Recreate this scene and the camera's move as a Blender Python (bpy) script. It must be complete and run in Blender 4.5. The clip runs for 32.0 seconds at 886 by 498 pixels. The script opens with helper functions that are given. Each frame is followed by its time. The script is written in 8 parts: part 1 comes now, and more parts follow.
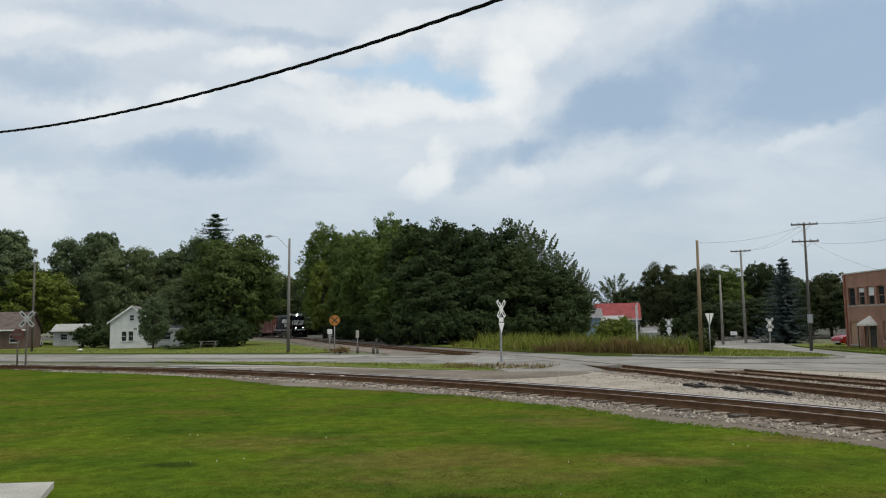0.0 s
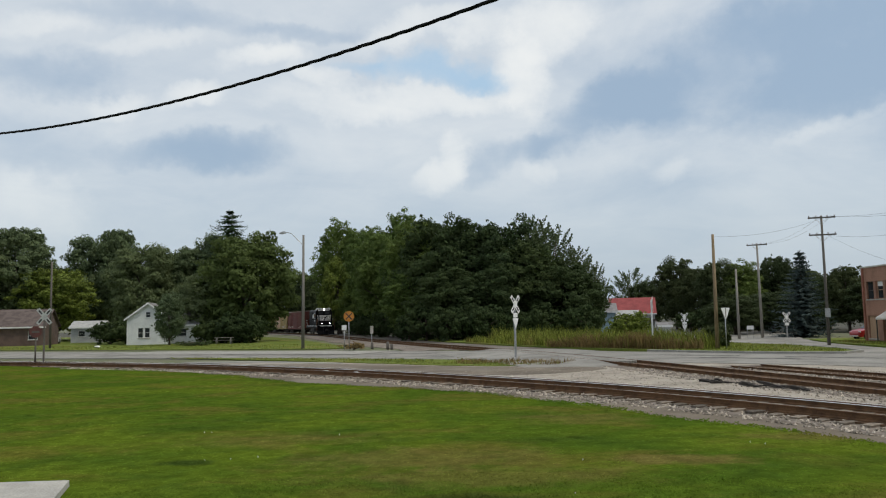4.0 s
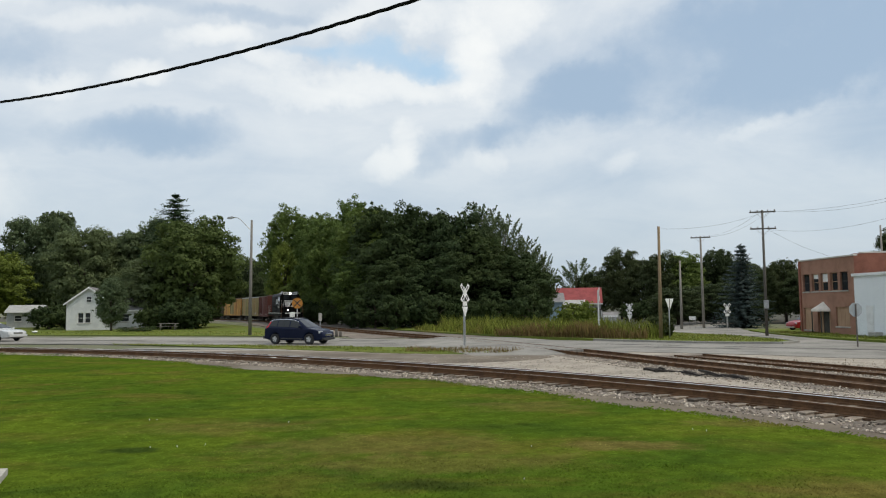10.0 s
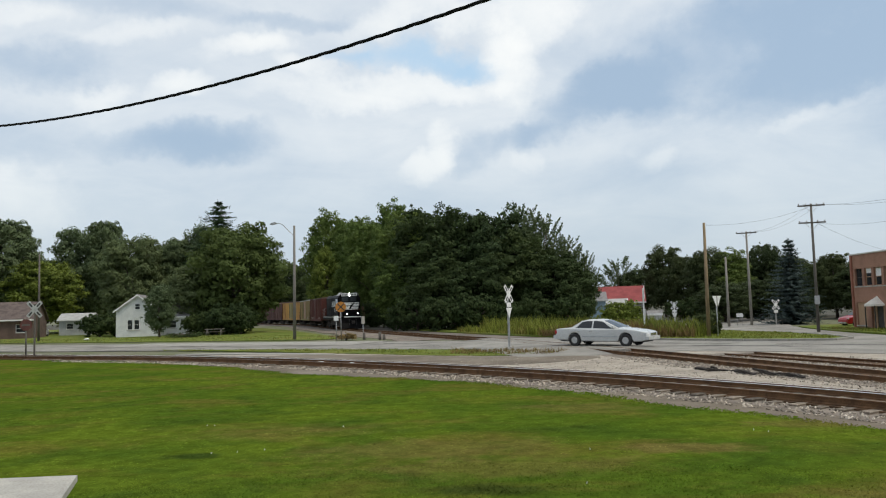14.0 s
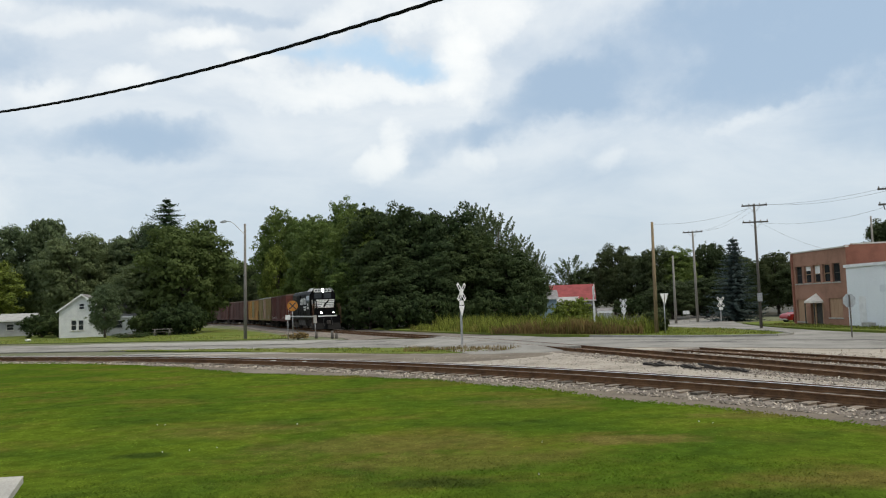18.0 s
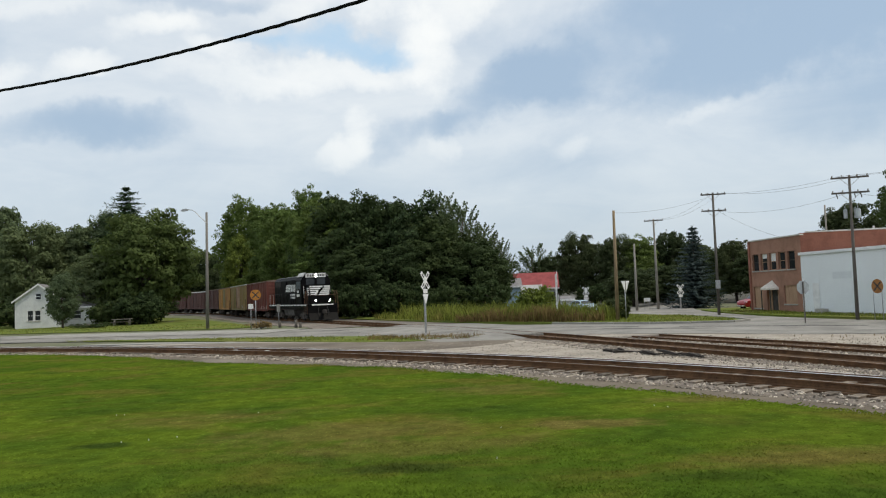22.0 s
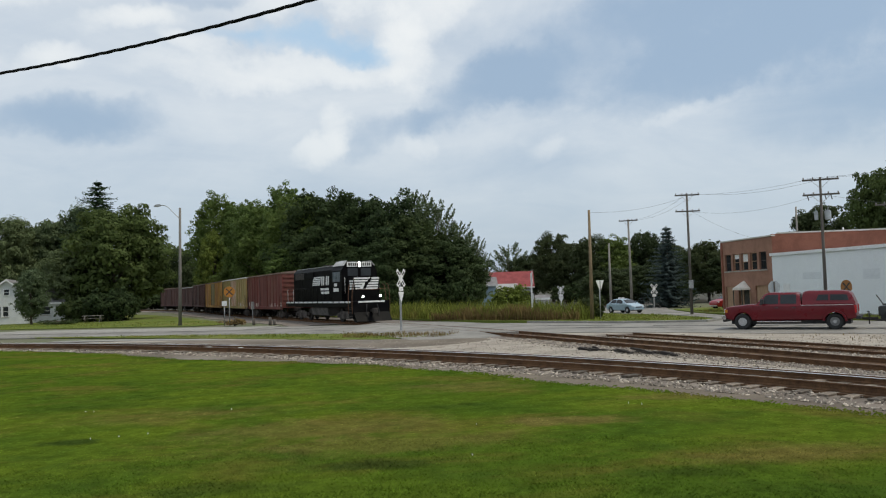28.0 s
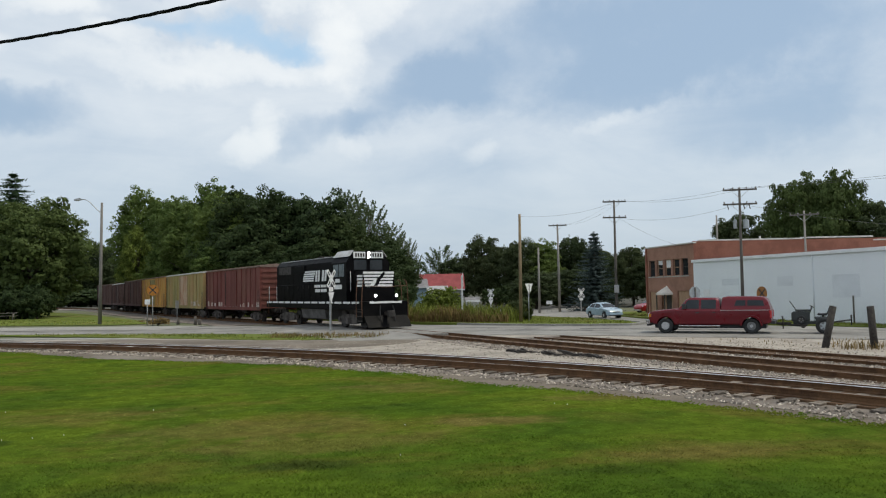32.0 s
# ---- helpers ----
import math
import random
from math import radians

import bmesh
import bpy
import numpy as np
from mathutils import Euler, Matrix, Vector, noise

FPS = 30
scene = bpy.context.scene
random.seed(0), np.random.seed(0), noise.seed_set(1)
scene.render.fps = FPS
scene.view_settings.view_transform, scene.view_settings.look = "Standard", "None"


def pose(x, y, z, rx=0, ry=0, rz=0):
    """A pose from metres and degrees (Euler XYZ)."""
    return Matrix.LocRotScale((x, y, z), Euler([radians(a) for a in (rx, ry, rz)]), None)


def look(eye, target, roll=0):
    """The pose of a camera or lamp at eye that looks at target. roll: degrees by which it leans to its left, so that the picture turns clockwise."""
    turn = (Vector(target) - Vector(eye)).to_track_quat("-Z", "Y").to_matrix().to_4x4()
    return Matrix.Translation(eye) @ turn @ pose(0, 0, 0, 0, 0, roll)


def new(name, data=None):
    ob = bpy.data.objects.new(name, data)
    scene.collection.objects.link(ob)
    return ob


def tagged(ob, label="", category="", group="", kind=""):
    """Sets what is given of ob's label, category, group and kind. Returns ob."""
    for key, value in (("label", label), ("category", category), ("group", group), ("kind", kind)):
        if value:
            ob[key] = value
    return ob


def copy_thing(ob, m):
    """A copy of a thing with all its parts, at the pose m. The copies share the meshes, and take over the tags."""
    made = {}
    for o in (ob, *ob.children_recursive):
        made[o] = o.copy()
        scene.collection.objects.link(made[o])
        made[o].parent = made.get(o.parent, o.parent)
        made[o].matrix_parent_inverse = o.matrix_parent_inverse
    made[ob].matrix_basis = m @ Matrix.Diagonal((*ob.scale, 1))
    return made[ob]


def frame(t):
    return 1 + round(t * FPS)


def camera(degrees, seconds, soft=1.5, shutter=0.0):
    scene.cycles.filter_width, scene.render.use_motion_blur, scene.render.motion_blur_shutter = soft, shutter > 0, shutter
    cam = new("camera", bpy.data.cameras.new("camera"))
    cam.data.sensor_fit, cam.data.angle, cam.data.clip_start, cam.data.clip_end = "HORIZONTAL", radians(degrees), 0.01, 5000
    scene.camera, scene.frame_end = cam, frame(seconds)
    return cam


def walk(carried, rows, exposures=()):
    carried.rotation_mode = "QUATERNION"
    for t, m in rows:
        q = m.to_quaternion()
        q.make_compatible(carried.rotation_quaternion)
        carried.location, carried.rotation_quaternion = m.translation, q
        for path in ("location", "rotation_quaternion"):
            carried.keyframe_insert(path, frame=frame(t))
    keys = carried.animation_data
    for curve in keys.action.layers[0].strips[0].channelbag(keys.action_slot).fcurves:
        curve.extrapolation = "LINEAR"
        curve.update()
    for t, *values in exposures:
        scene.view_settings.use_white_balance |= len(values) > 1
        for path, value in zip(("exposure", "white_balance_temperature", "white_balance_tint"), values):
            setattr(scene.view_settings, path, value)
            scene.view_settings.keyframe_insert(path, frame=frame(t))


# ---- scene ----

# ---- camera: held by a standing filmer at one place, turning ----
cam = camera(59.84, 32.0, 1.15)
VIEW = [
    (0, 0.17, -0.01, 2.28, 0.14, 5.57, 1.01),
    (0.5, 0.16, -0.01, 2.30, 0.23, 5.99, 0.71),
    (1, 0.17, 0.01, 2.29, 1.53, 5.82, 0.81),
    (1.5, 0.15, 0.04, 2.30, 1.91, 6.80, 1.21),
    (2, 0.18, 0.05, 2.30, 1.81, 6.79, 1.23),
    (2.5, 0.17, 0.05, 2.31, 0.99, 6.60, 0.93),
    (3, 0.17, 0.04, 2.32, 0.72, 6.18, 0.94),
    (3.5, 0.19, 0.07, 2.32, 1.21, 5.77, 1.10),
    (5.5, 0.20, 0.01, 2.29, 0.75, 3.99, 1.85),
    (6, 0.19, 0.02, 2.30, 0.47, 4.38, 1.83),
    (6.5, 0.19, 0.01, 2.29, -0.66, 4.29, 1.51),
    (7, 0.17, -0.02, 2.30, -1.71, 4.29, 1.39),
    (7.5, 0.11, -0.06, 2.28, -3.03, 5.43, 1.30),
    (8, 0.10, -0.05, 2.30, -1.92, 4.91, 1.72),
    (8.5, 0.09, -0.04, 2.31, -2.46, 4.85, 0.58),
    (9, 0.17, 0.04, 2.32, 0.25, 3.44, 1.35),
    (9.5, 0.18, 0.05, 2.31, -1.27, 4.11, 0.91),
    (10, 0.14, 0.05, 2.31, -2.59, 4.29, 0.69),
    (10.5, 0.06, 0.03, 2.26, -2.24, 5.23, 3.47),
    (11, -0.07, 0.01, 2.35, -2.07, 5.25, 2.39),
    (11.5, -0.05, 0.05, 2.35, -0.43, 4.69, 0.77),
    (12, -0.03, 0.08, 2.35, -0.12, 3.96, 0.99),
    (12.5, -0.05, 0.09, 2.35, -0.57, 3.89, 1.57),
    (13, -0.08, 0.08, 2.36, 0.66, 4.52, 2.02),
    (13.5, -0.10, 0.07, 2.36, 0.53, 4.52, 1.77),
    (15.5, -0.09, 0.04, 2.33, -1.06, 3.92, 1.90),
    (16, -0.11, 0.01, 2.33, -2.24, 3.78, 1.84),
    (16.5, -0.08, -0.01, 2.32, -2.68, 3.33, 2.10),
    (17, -0.09, -0.01, 2.33, -2.90, 4.57, 2.12),
    (17.5, -0.11, -0.03, 2.32, -3.12, 4.11, 2.18),
    (18, -0.13, -0.04, 2.31, -3.17, 4.25, 1.90),
    (18.5, -0.13, -0.05, 2.33, -2.35, 4.26, 1.97),
    (19, -0.11, -0.07, 2.33, -3.01, 5.01, 2.15),
    (19.5, -0.10, -0.12, 2.32, -4.24, 5.33, 1.66),
    (20, -0.07, -0.16, 2.31, -7.09, 5.31, 0.49),
    (20.5, -0.08, -0.16, 2.29, -8.47, 3.42, 0.91),
    (21, -0.09, -0.14, 2.30, -5.79, 2.91, 2.23),
    (21.5, -0.08, -0.13, 2.30, -4.57, 2.90, 2.73),
    (22, -0.06, -0.15, 2.30, -5.76, 3.30, 2.15),
    (22.5, -0.09, -0.16, 2.30, -4.82, 3.81, 2.01),
    (23, -0.10, -0.14, 2.30, -4.25, 3.91, 1.85),
    (23.5, -0.08, -0.14, 2.29, -4.33, 3.34, 1.53),
    (24, -0.08, -0.15, 2.28, -4.76, 3.40, 1.61),
    (24.5, -0.07, -0.14, 2.28, -4.58, 3.78, 1.40),
    (25, -0.05, -0.14, 2.29, -4.80, 3.98, 1.66),
    (25.5, -0.06, -0.15, 2.29, -5.66, 4.24, 1.78),
    (27.5, -0.07, -0.09, 2.27, -7.16, 3.51, 1.55),
    (28, -0.07, -0.09, 2.26, -7.59, 3.14, 1.79),
    (28.5, -0.08, -0.09, 2.26, -8.24, 3.62, 1.77),
    (29, -0.09, -0.10, 2.26, -8.48, 3.65, 1.28),
    (29.5, -0.07, -0.11, 2.25, -8.57, 3.05, 1.34),
    (30, -0.08, -0.09, 2.25, -8.60, 2.30, 1.40),
    (30.5, -0.08, -0.08, 2.26, -9.84, 2.20, 0.79),
    (31, -0.08, -0.10, 2.25, -10.30, 2.59, 1.01),
    (31.5, -0.07, -0.11, 2.24, -12.66, 3.52, 1.16),
    (32, -0.08, -0.12, 2.24, -12.74, 3.15, 1.03),
]

walk(cam, [(t, pose(x, y, z, 90 + pitch, roll, yaw)) for t, x, y, z, yaw, pitch, roll in VIEW],
     [(0.0, -0.06, 6635, 7), (3.0, -0.1, 6612, 7), (6.0, -0.13, 6657, 7), (9.0, 0.0, 6680, 7), (13.0, 0.05, 6657, 7), (17.0, 0.12, 6702, 7), (19.0, 0.11, 6702, 7), (23.0, 0.06, 6680, 7), (25.0, 0.02, 6635, 7), (28.0, -0.08, 6545, 7), (29.0, -0.06, 6545, 7), (30.0, -0.1, 6522, 7), (31.0, -0.01, 6522, 7), (32.0, 0.0, 6522, 7)])
scene.view_settings.exposure = 0.0


# ---- nodes ----
def math_node(nt, op, a, b=None, c=None):
    n = nt.nodes.new("ShaderNodeMath")
    n.operation = op
    for i, v in enumerate((a, b, c)):
        if v is None:
            continue
        if isinstance(v, (int, float)):
            n.inputs[i].default_value = v
        else:
            nt.links.new(v, n.inputs[i])
    return n.outputs[0]


def mix_node(nt, fac, a, b, blend="MIX"):
    n = nt.nodes.new("ShaderNodeMix")
    n.data_type, n.blend_type = "RGBA", blend
    for i, v in ((0, fac), (6, a), (7, b)):
        if isinstance(v, (int, float)):
            n.inputs[i].default_value = v
        elif isinstance(v, tuple):
            n.inputs[i].default_value = (*v, 1) if len(v) == 3 else v
        else:
            nt.links.new(v, n.inputs[i])
    return n.outputs[2]


def noise_node(nt, vec, scale, detail=4, rough=0.55, distortion=0.0):
    n = nt.nodes.new("ShaderNodeTexNoise")
    n.inputs["Scale"].default_value = scale
    n.inputs["Detail"].default_value = detail
    n.inputs["Roughness"].default_value = rough
    n.inputs["Distortion"].default_value = distortion
    if vec is not None:
        nt.links.new(vec, n.inputs["Vector"])
    return n.outputs["Fac"]


def step_node(nt, v, lo, hi, out0=0.0, out1=1.0):
    n = nt.nodes.new("ShaderNodeMapRange")
    n.interpolation_type = "SMOOTHSTEP"
    for i, x in enumerate((v, lo, hi, out0, out1)):
        if isinstance(x, (int, float)):
            n.inputs[i].default_value = x
        else:
            nt.links.new(x, n.inputs[i])
    return n.outputs[0]


# ---- sky: hazy daylight, broken cloud ----
def to_dir(az, el):
    a, e = radians(az), radians(el)
    return Vector((math.sin(a) * math.cos(e), math.cos(a) * math.cos(e), math.sin(e)))


SUN_AZ, SUN_EL = 108.0, 60.0
world = bpy.data.worlds.new("sky")
scene.world = world
world.use_nodes = True
nt = world.node_tree
nt.nodes.clear()
coord = nt.nodes.new("ShaderNodeTexCoord")
ray = coord.outputs["Generated"]
sky = nt.nodes.new("ShaderNodeTexSky")
sky.sky_type, sky.sun_disc = "NISHITA", False
sky.sun_elevation, sky.sun_rotation = radians(SUN_EL), radians(SUN_AZ)
sky.air_density, sky.dust_density = 1.2, 2.0
# clouds drift on a flat layer: the ray is cut with a plane overhead
sep = nt.nodes.new("ShaderNodeSeparateXYZ")
nt.links.new(ray, sep.inputs[0])
lift = math_node(nt, "ADD", math_node(nt, "MAXIMUM", sep.outputs[2], 0.0), 0.16)
comb = nt.nodes.new("ShaderNodeCombineXYZ")
nt.links.new(math_node(nt, "DIVIDE", sep.outputs[0], lift), comb.inputs[0])
nt.links.new(math_node(nt, "DIVIDE", sep.outputs[1], lift), comb.inputs[1])
layer = comb.outputs[0]
flat = nt.nodes.new("ShaderNodeMapping")
flat.inputs["Scale"].default_value = (1.0, 1.0, 2.2)
nt.links.new(ray, flat.inputs["Vector"])
big = noise_node(nt, flat.outputs[0], 3.2, 6, 0.6, 0.5)
fine = noise_node(nt, layer, 1.6, 9, 0.6, 0.5)


def drift(scale, amount, vec):
    """The ray pushed about by soft noise, for ragged cloud edges."""
    n = nt.nodes.new("ShaderNodeTexNoise")
    n.inputs["Scale"].default_value, n.inputs["Detail"].default_value, n.inputs["Roughness"].default_value = scale, 5, 0.6
    nt.links.new(ray, n.inputs["Vector"])
    a = nt.nodes.new("ShaderNodeVectorMath")
    a.operation = "SUBTRACT"
    nt.links.new(n.outputs["Color"], a.inputs[0])
    a.inputs[1].default_value = (0.5, 0.5, 0.5)
    b = nt.nodes.new("ShaderNodeVectorMath")
    b.operation = "MULTIPLY_ADD"
    nt.links.new(a.outputs[0], b.inputs[0])
    b.inputs[1].default_value = (amount, amount, amount)
    nt.links.new(vec, b.inputs[2])
    return b.outputs[0]


ragged = drift(24.0, 0.022, drift(7.0, 0.10, ray))
warp = noise_node(nt, ray, 7.0, 6, 0.65)
warp2 = noise_node(nt, ray, 16.0, 6, 0.65)


def blob(az, el, wide, high, tilt=0.0, torn=1.0):
    """How near the ray is to an oval of the sky, 1 in its middle; torn is how ragged its rim is."""
    d = to_dir(az, el)
    right = Vector((math.cos(radians(az)), -math.sin(radians(az)), 0))
    up = right.cross(d)
    r = right * math.cos(radians(tilt)) + up * math.sin(radians(tilt))
    u = up * math.cos(radians(tilt)) - right * math.sin(radians(tilt))
    parts = []
    for axis, size in ((r, wide), (u, high)):
        dot = nt.nodes.new("ShaderNodeVectorMath")
        dot.operation = "DOT_PRODUCT"
        nt.links.new(ragged, dot.inputs[0])
        dot.inputs[1].default_value = axis
        x = math_node(nt, "DIVIDE", dot.outputs["Value"], math.sin(radians(size)))
        parts.append(math_node(nt, "MULTIPLY", x, x))
    front = nt.nodes.new("ShaderNodeVectorMath")
    front.operation = "DOT_PRODUCT"
    nt.links.new(ray, front.inputs[0])
    front.inputs[1].default_value = d
    r2 = math_node(nt, "ADD", parts[0], parts[1])
    r2 = math_node(nt, "ADD", r2, math_node(nt, "MULTIPLY", math_node(nt, "SUBTRACT", warp, 0.5), 2.2 * torn))
    r2 = math_node(nt, "ADD", r2, math_node(nt, "MULTIPLY", math_node(nt, "SUBTRACT", warp2, 0.5), 1.5 * torn))
    ahead = step_node(nt, front.outputs["Value"], 0.0, 0.2)
    return math_node(nt, "MULTIPLY", step_node(nt, r2, 2.3, -0.7), ahead)


def total(items):
    out = items[0]
    for i in items[1:]:
        out = math_node(nt, "ADD", out, i)
    return out


def scaled(v, k):
    return math_node(nt, "MULTIPLY", v, k)
# cloud banks: bearing, height, half width, half height, tilt, share
WHITE = ((-4.4, 16.1, 7.5, 1.0, 1, 0.34), (5.1, 17.6, 2.0, 2.6, 20, 0.46), (7.4, 20.9, 3.2, 1.8, 30, 0.46), (-1.2, 21.0, 5.5, 0.9, 4, 0.36), (-14.3, 18.9, 2.4, 0.8, 8, 0.42), (-19.1, 16.2, 2.2, 0.7, 15, 0.36),
         (-24.0, 15.4, 1.7, 0.7, 10, 0.3), (-1.2, 10.2, 1.9, 0.9, 12, 0.42), (0.25, 11.8, 0.9, 1.5, 12, 0.3), (-29.3, 8.4, 2.8, 2.4, 0, 0.42), (16.0, 10.3, 1.4, 0.8, 10, 0.22), (26.4, 12.4, 3.4, 0.4, 18, 0.2),
         (12.0, 20.6, 3.4, 1.2, 15, 0.16), (-21.5, 19.5, 4.0, 0.6, 8, 0.22), (6.3, 10.4, 0.9, 0.8, 0, 0.2), (-10.5, 17.6, 2.0, 0.6, 0, 0.3), (-28.5, 20.5, 3.0, 0.8, 8, 0.25))
GREY = ((-18.7, 12.2, 5.2, 1.15, 3, 0.5), (11.2, 14.4, 5.5, 1.6, 22, 0.55), (19.2, 17.0, 7.0, 2.8, 16, 0.58), (25.8, 14.8, 5.5, 2.2, 16, 0.5), (31.5, 17.0, 7.0, 3.4, 10, 0.55), (38.0, 17.5, 7.5, 3.4, 5, 0.5), (27.0, 20.6, 6.5, 2.2, 10, 0.42), (42.0, 12.0, 6.0, 3.0, 0, 0.35),
        (35.0, 11.6, 5.5, 2.2, 8, 0.36), (2.4, 10.9, 1.7, 1.5, 40, 0.4), (6.0, 12.2, 2.0, 1.0, 30, 0.3), (-28.0, 17.0, 3.6, 1.4, 6, 0.4), (-12.0, 21.2, 3.2, 0.7, 4, 0.28), (-22.0, 21.5, 6.0, 0.9, 0, 0.25), (-29.0, 12.5, 4.0, 1.6, 0, 0.16), (14.0, 9.0, 6.0, 1.2, 0, 0.12))
white = total([scaled(blob(*b[:5]), b[5]) for b in WHITE])
grey = total([scaled(blob(*b[:5], 0.6), b[5]) for b in GREY])
hole = total([scaled(blob(-1.7, 18.3, 4.2, 0.95, -3), 1.0), scaled(blob(-7.5, 18.4, 1.6, 0.5, 0), 0.5), scaled(blob(2.2, 17.6, 1.4, 0.7, 0), 0.4)])
soft = math_node(nt, "ADD", math_node(nt, "MULTIPLY", math_node(nt, "SUBTRACT", big, 0.5), 0.6), math_node(nt, "MULTIPLY", math_node(nt, "SUBTRACT", fine, 0.5), 0.6))
cover = math_node(nt, "ADD", math_node(nt, "ADD", soft, 0.4), math_node(nt, "SUBTRACT", white, grey))
cover = step_node(nt, cover, -0.25, 1.05)
cloud = mix_node(nt, cover, (0.395, 0.52, 0.70), (1.06, 1.065, 1.075))
cloud = mix_node(nt, math_node(nt, "MULTIPLY", math_node(nt, "MINIMUM", hole, 1.0), 0.85), cloud, (0.46, 0.68, 0.93))
haze = step_node(nt, sep.outputs[2], 0.26, 0.0)
cloud = mix_node(nt, math_node(nt, "MULTIPLY", haze, 0.82), cloud, (0.505, 0.61, 0.75))
back = nt.nodes.new("ShaderNodeBackground")
blue = nt.nodes.new("ShaderNodeBackground")
nt.links.new(sky.outputs[0], blue.inputs[0])
blue.inputs[1].default_value = 0.02
nt.links.new(cloud, back.inputs[0])
back.inputs[1].default_value = 0.82
both = nt.nodes.new("ShaderNodeAddShader")
nt.links.new(back.outputs[0], both.inputs[0])
nt.links.new(blue.outputs[0], both.inputs[1])
wout = nt.nodes.new("ShaderNodeOutputWorld")
nt.links.new(both.outputs[0], wout.inputs[0])

sun = new("sun", bpy.data.lights.new("sun", "SUN"))
sun.data.energy, sun.data.angle, sun.data.color = 1.9, radians(9), (1.0, 0.92, 0.78)
sun.matrix_world = look(to_dir(SUN_AZ, SUN_EL) * 50, (0, 0, 0))



# ---- materials ----
def mat(name, c1, c2=None, scale=4.0, rough=0.7, bump=0.15, metal=0.0, fine=40.0, c3=None, per_piece=0.0, coat=0.0, spec=0.5, stretch=None, island=0.0, blot=(0.4, 0.65)):
    """A surface of two tones in broad blotches with fine grain, relief and a little wear."""
    m = bpy.data.materials.new(name)
    m.use_nodes = True
    t = m.node_tree
    b = t.nodes["Principled BSDF"]
    c2 = c2 or tuple(x * 0.75 for x in c1)
    tc = t.nodes.new("ShaderNodeTexCoord")
    vec = tc.outputs["Object"]
    if stretch:
        mp = t.nodes.new("ShaderNodeMapping")
        mp.inputs["Scale"].default_value = stretch
        t.links.new(vec, mp.inputs["Vector"])
        vec = mp.outputs[0]
    n1 = noise_node(t, vec, scale, 5, 0.6)
    n2 = noise_node(t, vec, fine, 3, 0.6)
    col = mix_node(t, step_node(t, n1, blot[0], blot[1]), c1, c2)
    if c3:
        n3 = noise_node(t, vec, scale * 0.37, 6, 0.65, 0.4)
        col = mix_node(t, step_node(t, n3, 0.5, 0.7), col, c3)
    grain = step_node(t, n2, 0.3, 0.7, 0.82, 1.15)
    g = t.nodes.new("ShaderNodeCombineColor")
    for i in range(3):
        t.links.new(grain, g.inputs[i])
    col = mix_node(t, 1.0, col, g.outputs[0], "MULTIPLY")
    if per_piece or island:
        if island:
            src = t.nodes.new("ShaderNodeNewGeometry").outputs["Random Per Island"]
        else:
            src = t.nodes.new("ShaderNodeObjectInfo").outputs["Random"]
        k = per_piece or island
        v = step_node(t, src, 0.0, 1.0, 1 - k, 1 + k)
        g2 = t.nodes.new("ShaderNodeCombineColor")
        for i in range(3):
            t.links.new(v, g2.inputs[i])
        col = mix_node(t, 1.0, col, g2.outputs[0], "MULTIPLY")
    t.links.new(col, b.inputs["Base Color"])
    t.links.new(step_node(t, n1, 0.3, 0.7, rough * 0.85, min(1.0, rough * 1.1)), b.inputs["Roughness"])
    b.inputs["Metallic"].default_value = metal
    b.inputs["Coat Weight"].default_value = coat
    b.inputs["Specular IOR Level"].default_value = spec
    if bump:
        bn = t.nodes.new("ShaderNodeBump")
        bn.inputs["Strength"].default_value = bump
        bn.inputs["Distance"].default_value = 0.02
        t.links.new(n2, bn.inputs["Height"])
        t.links.new(bn.outputs[0], b.inputs["Normal"])
    return m


def leaf_mat(name, c1, c2, spread=0.35, c3=None, tint=None):
    m = mat(name, c1, c2, 0.35, 0.7, 0.0, fine=3.0, island=spread, spec=0.12, c3=c3)
    t = m.node_tree
    b = t.nodes["Principled BSDF"]
    col = b.inputs["Base Color"].links[0].from_socket
    if tint:
        info = t.nodes.new("ShaderNodeObjectInfo")
        col = mix_node(t, math_node(t, "MULTIPLY", info.outputs["Random"], 0.75), col, tint)
        t.links.new(col, b.inputs["Base Color"])
    tr = t.nodes.new("ShaderNodeBsdfTranslucent")
    t.links.new(col, tr.inputs[0])
    mx = t.nodes.new("ShaderNodeMixShader")
    mx.inputs[0].default_value = 0.28
    out = t.nodes["Material Output"]
    t.links.new(b.outputs[0], mx.inputs[1])
    t.links.new(tr.outputs[0], mx.inputs[2])
    t.links.new(mx.outputs[0], out.inputs[0])
    return m


STRAW, DARK_TURF = (0.135, 0.105, 0.034), (0.022, 0.038, 0.009)
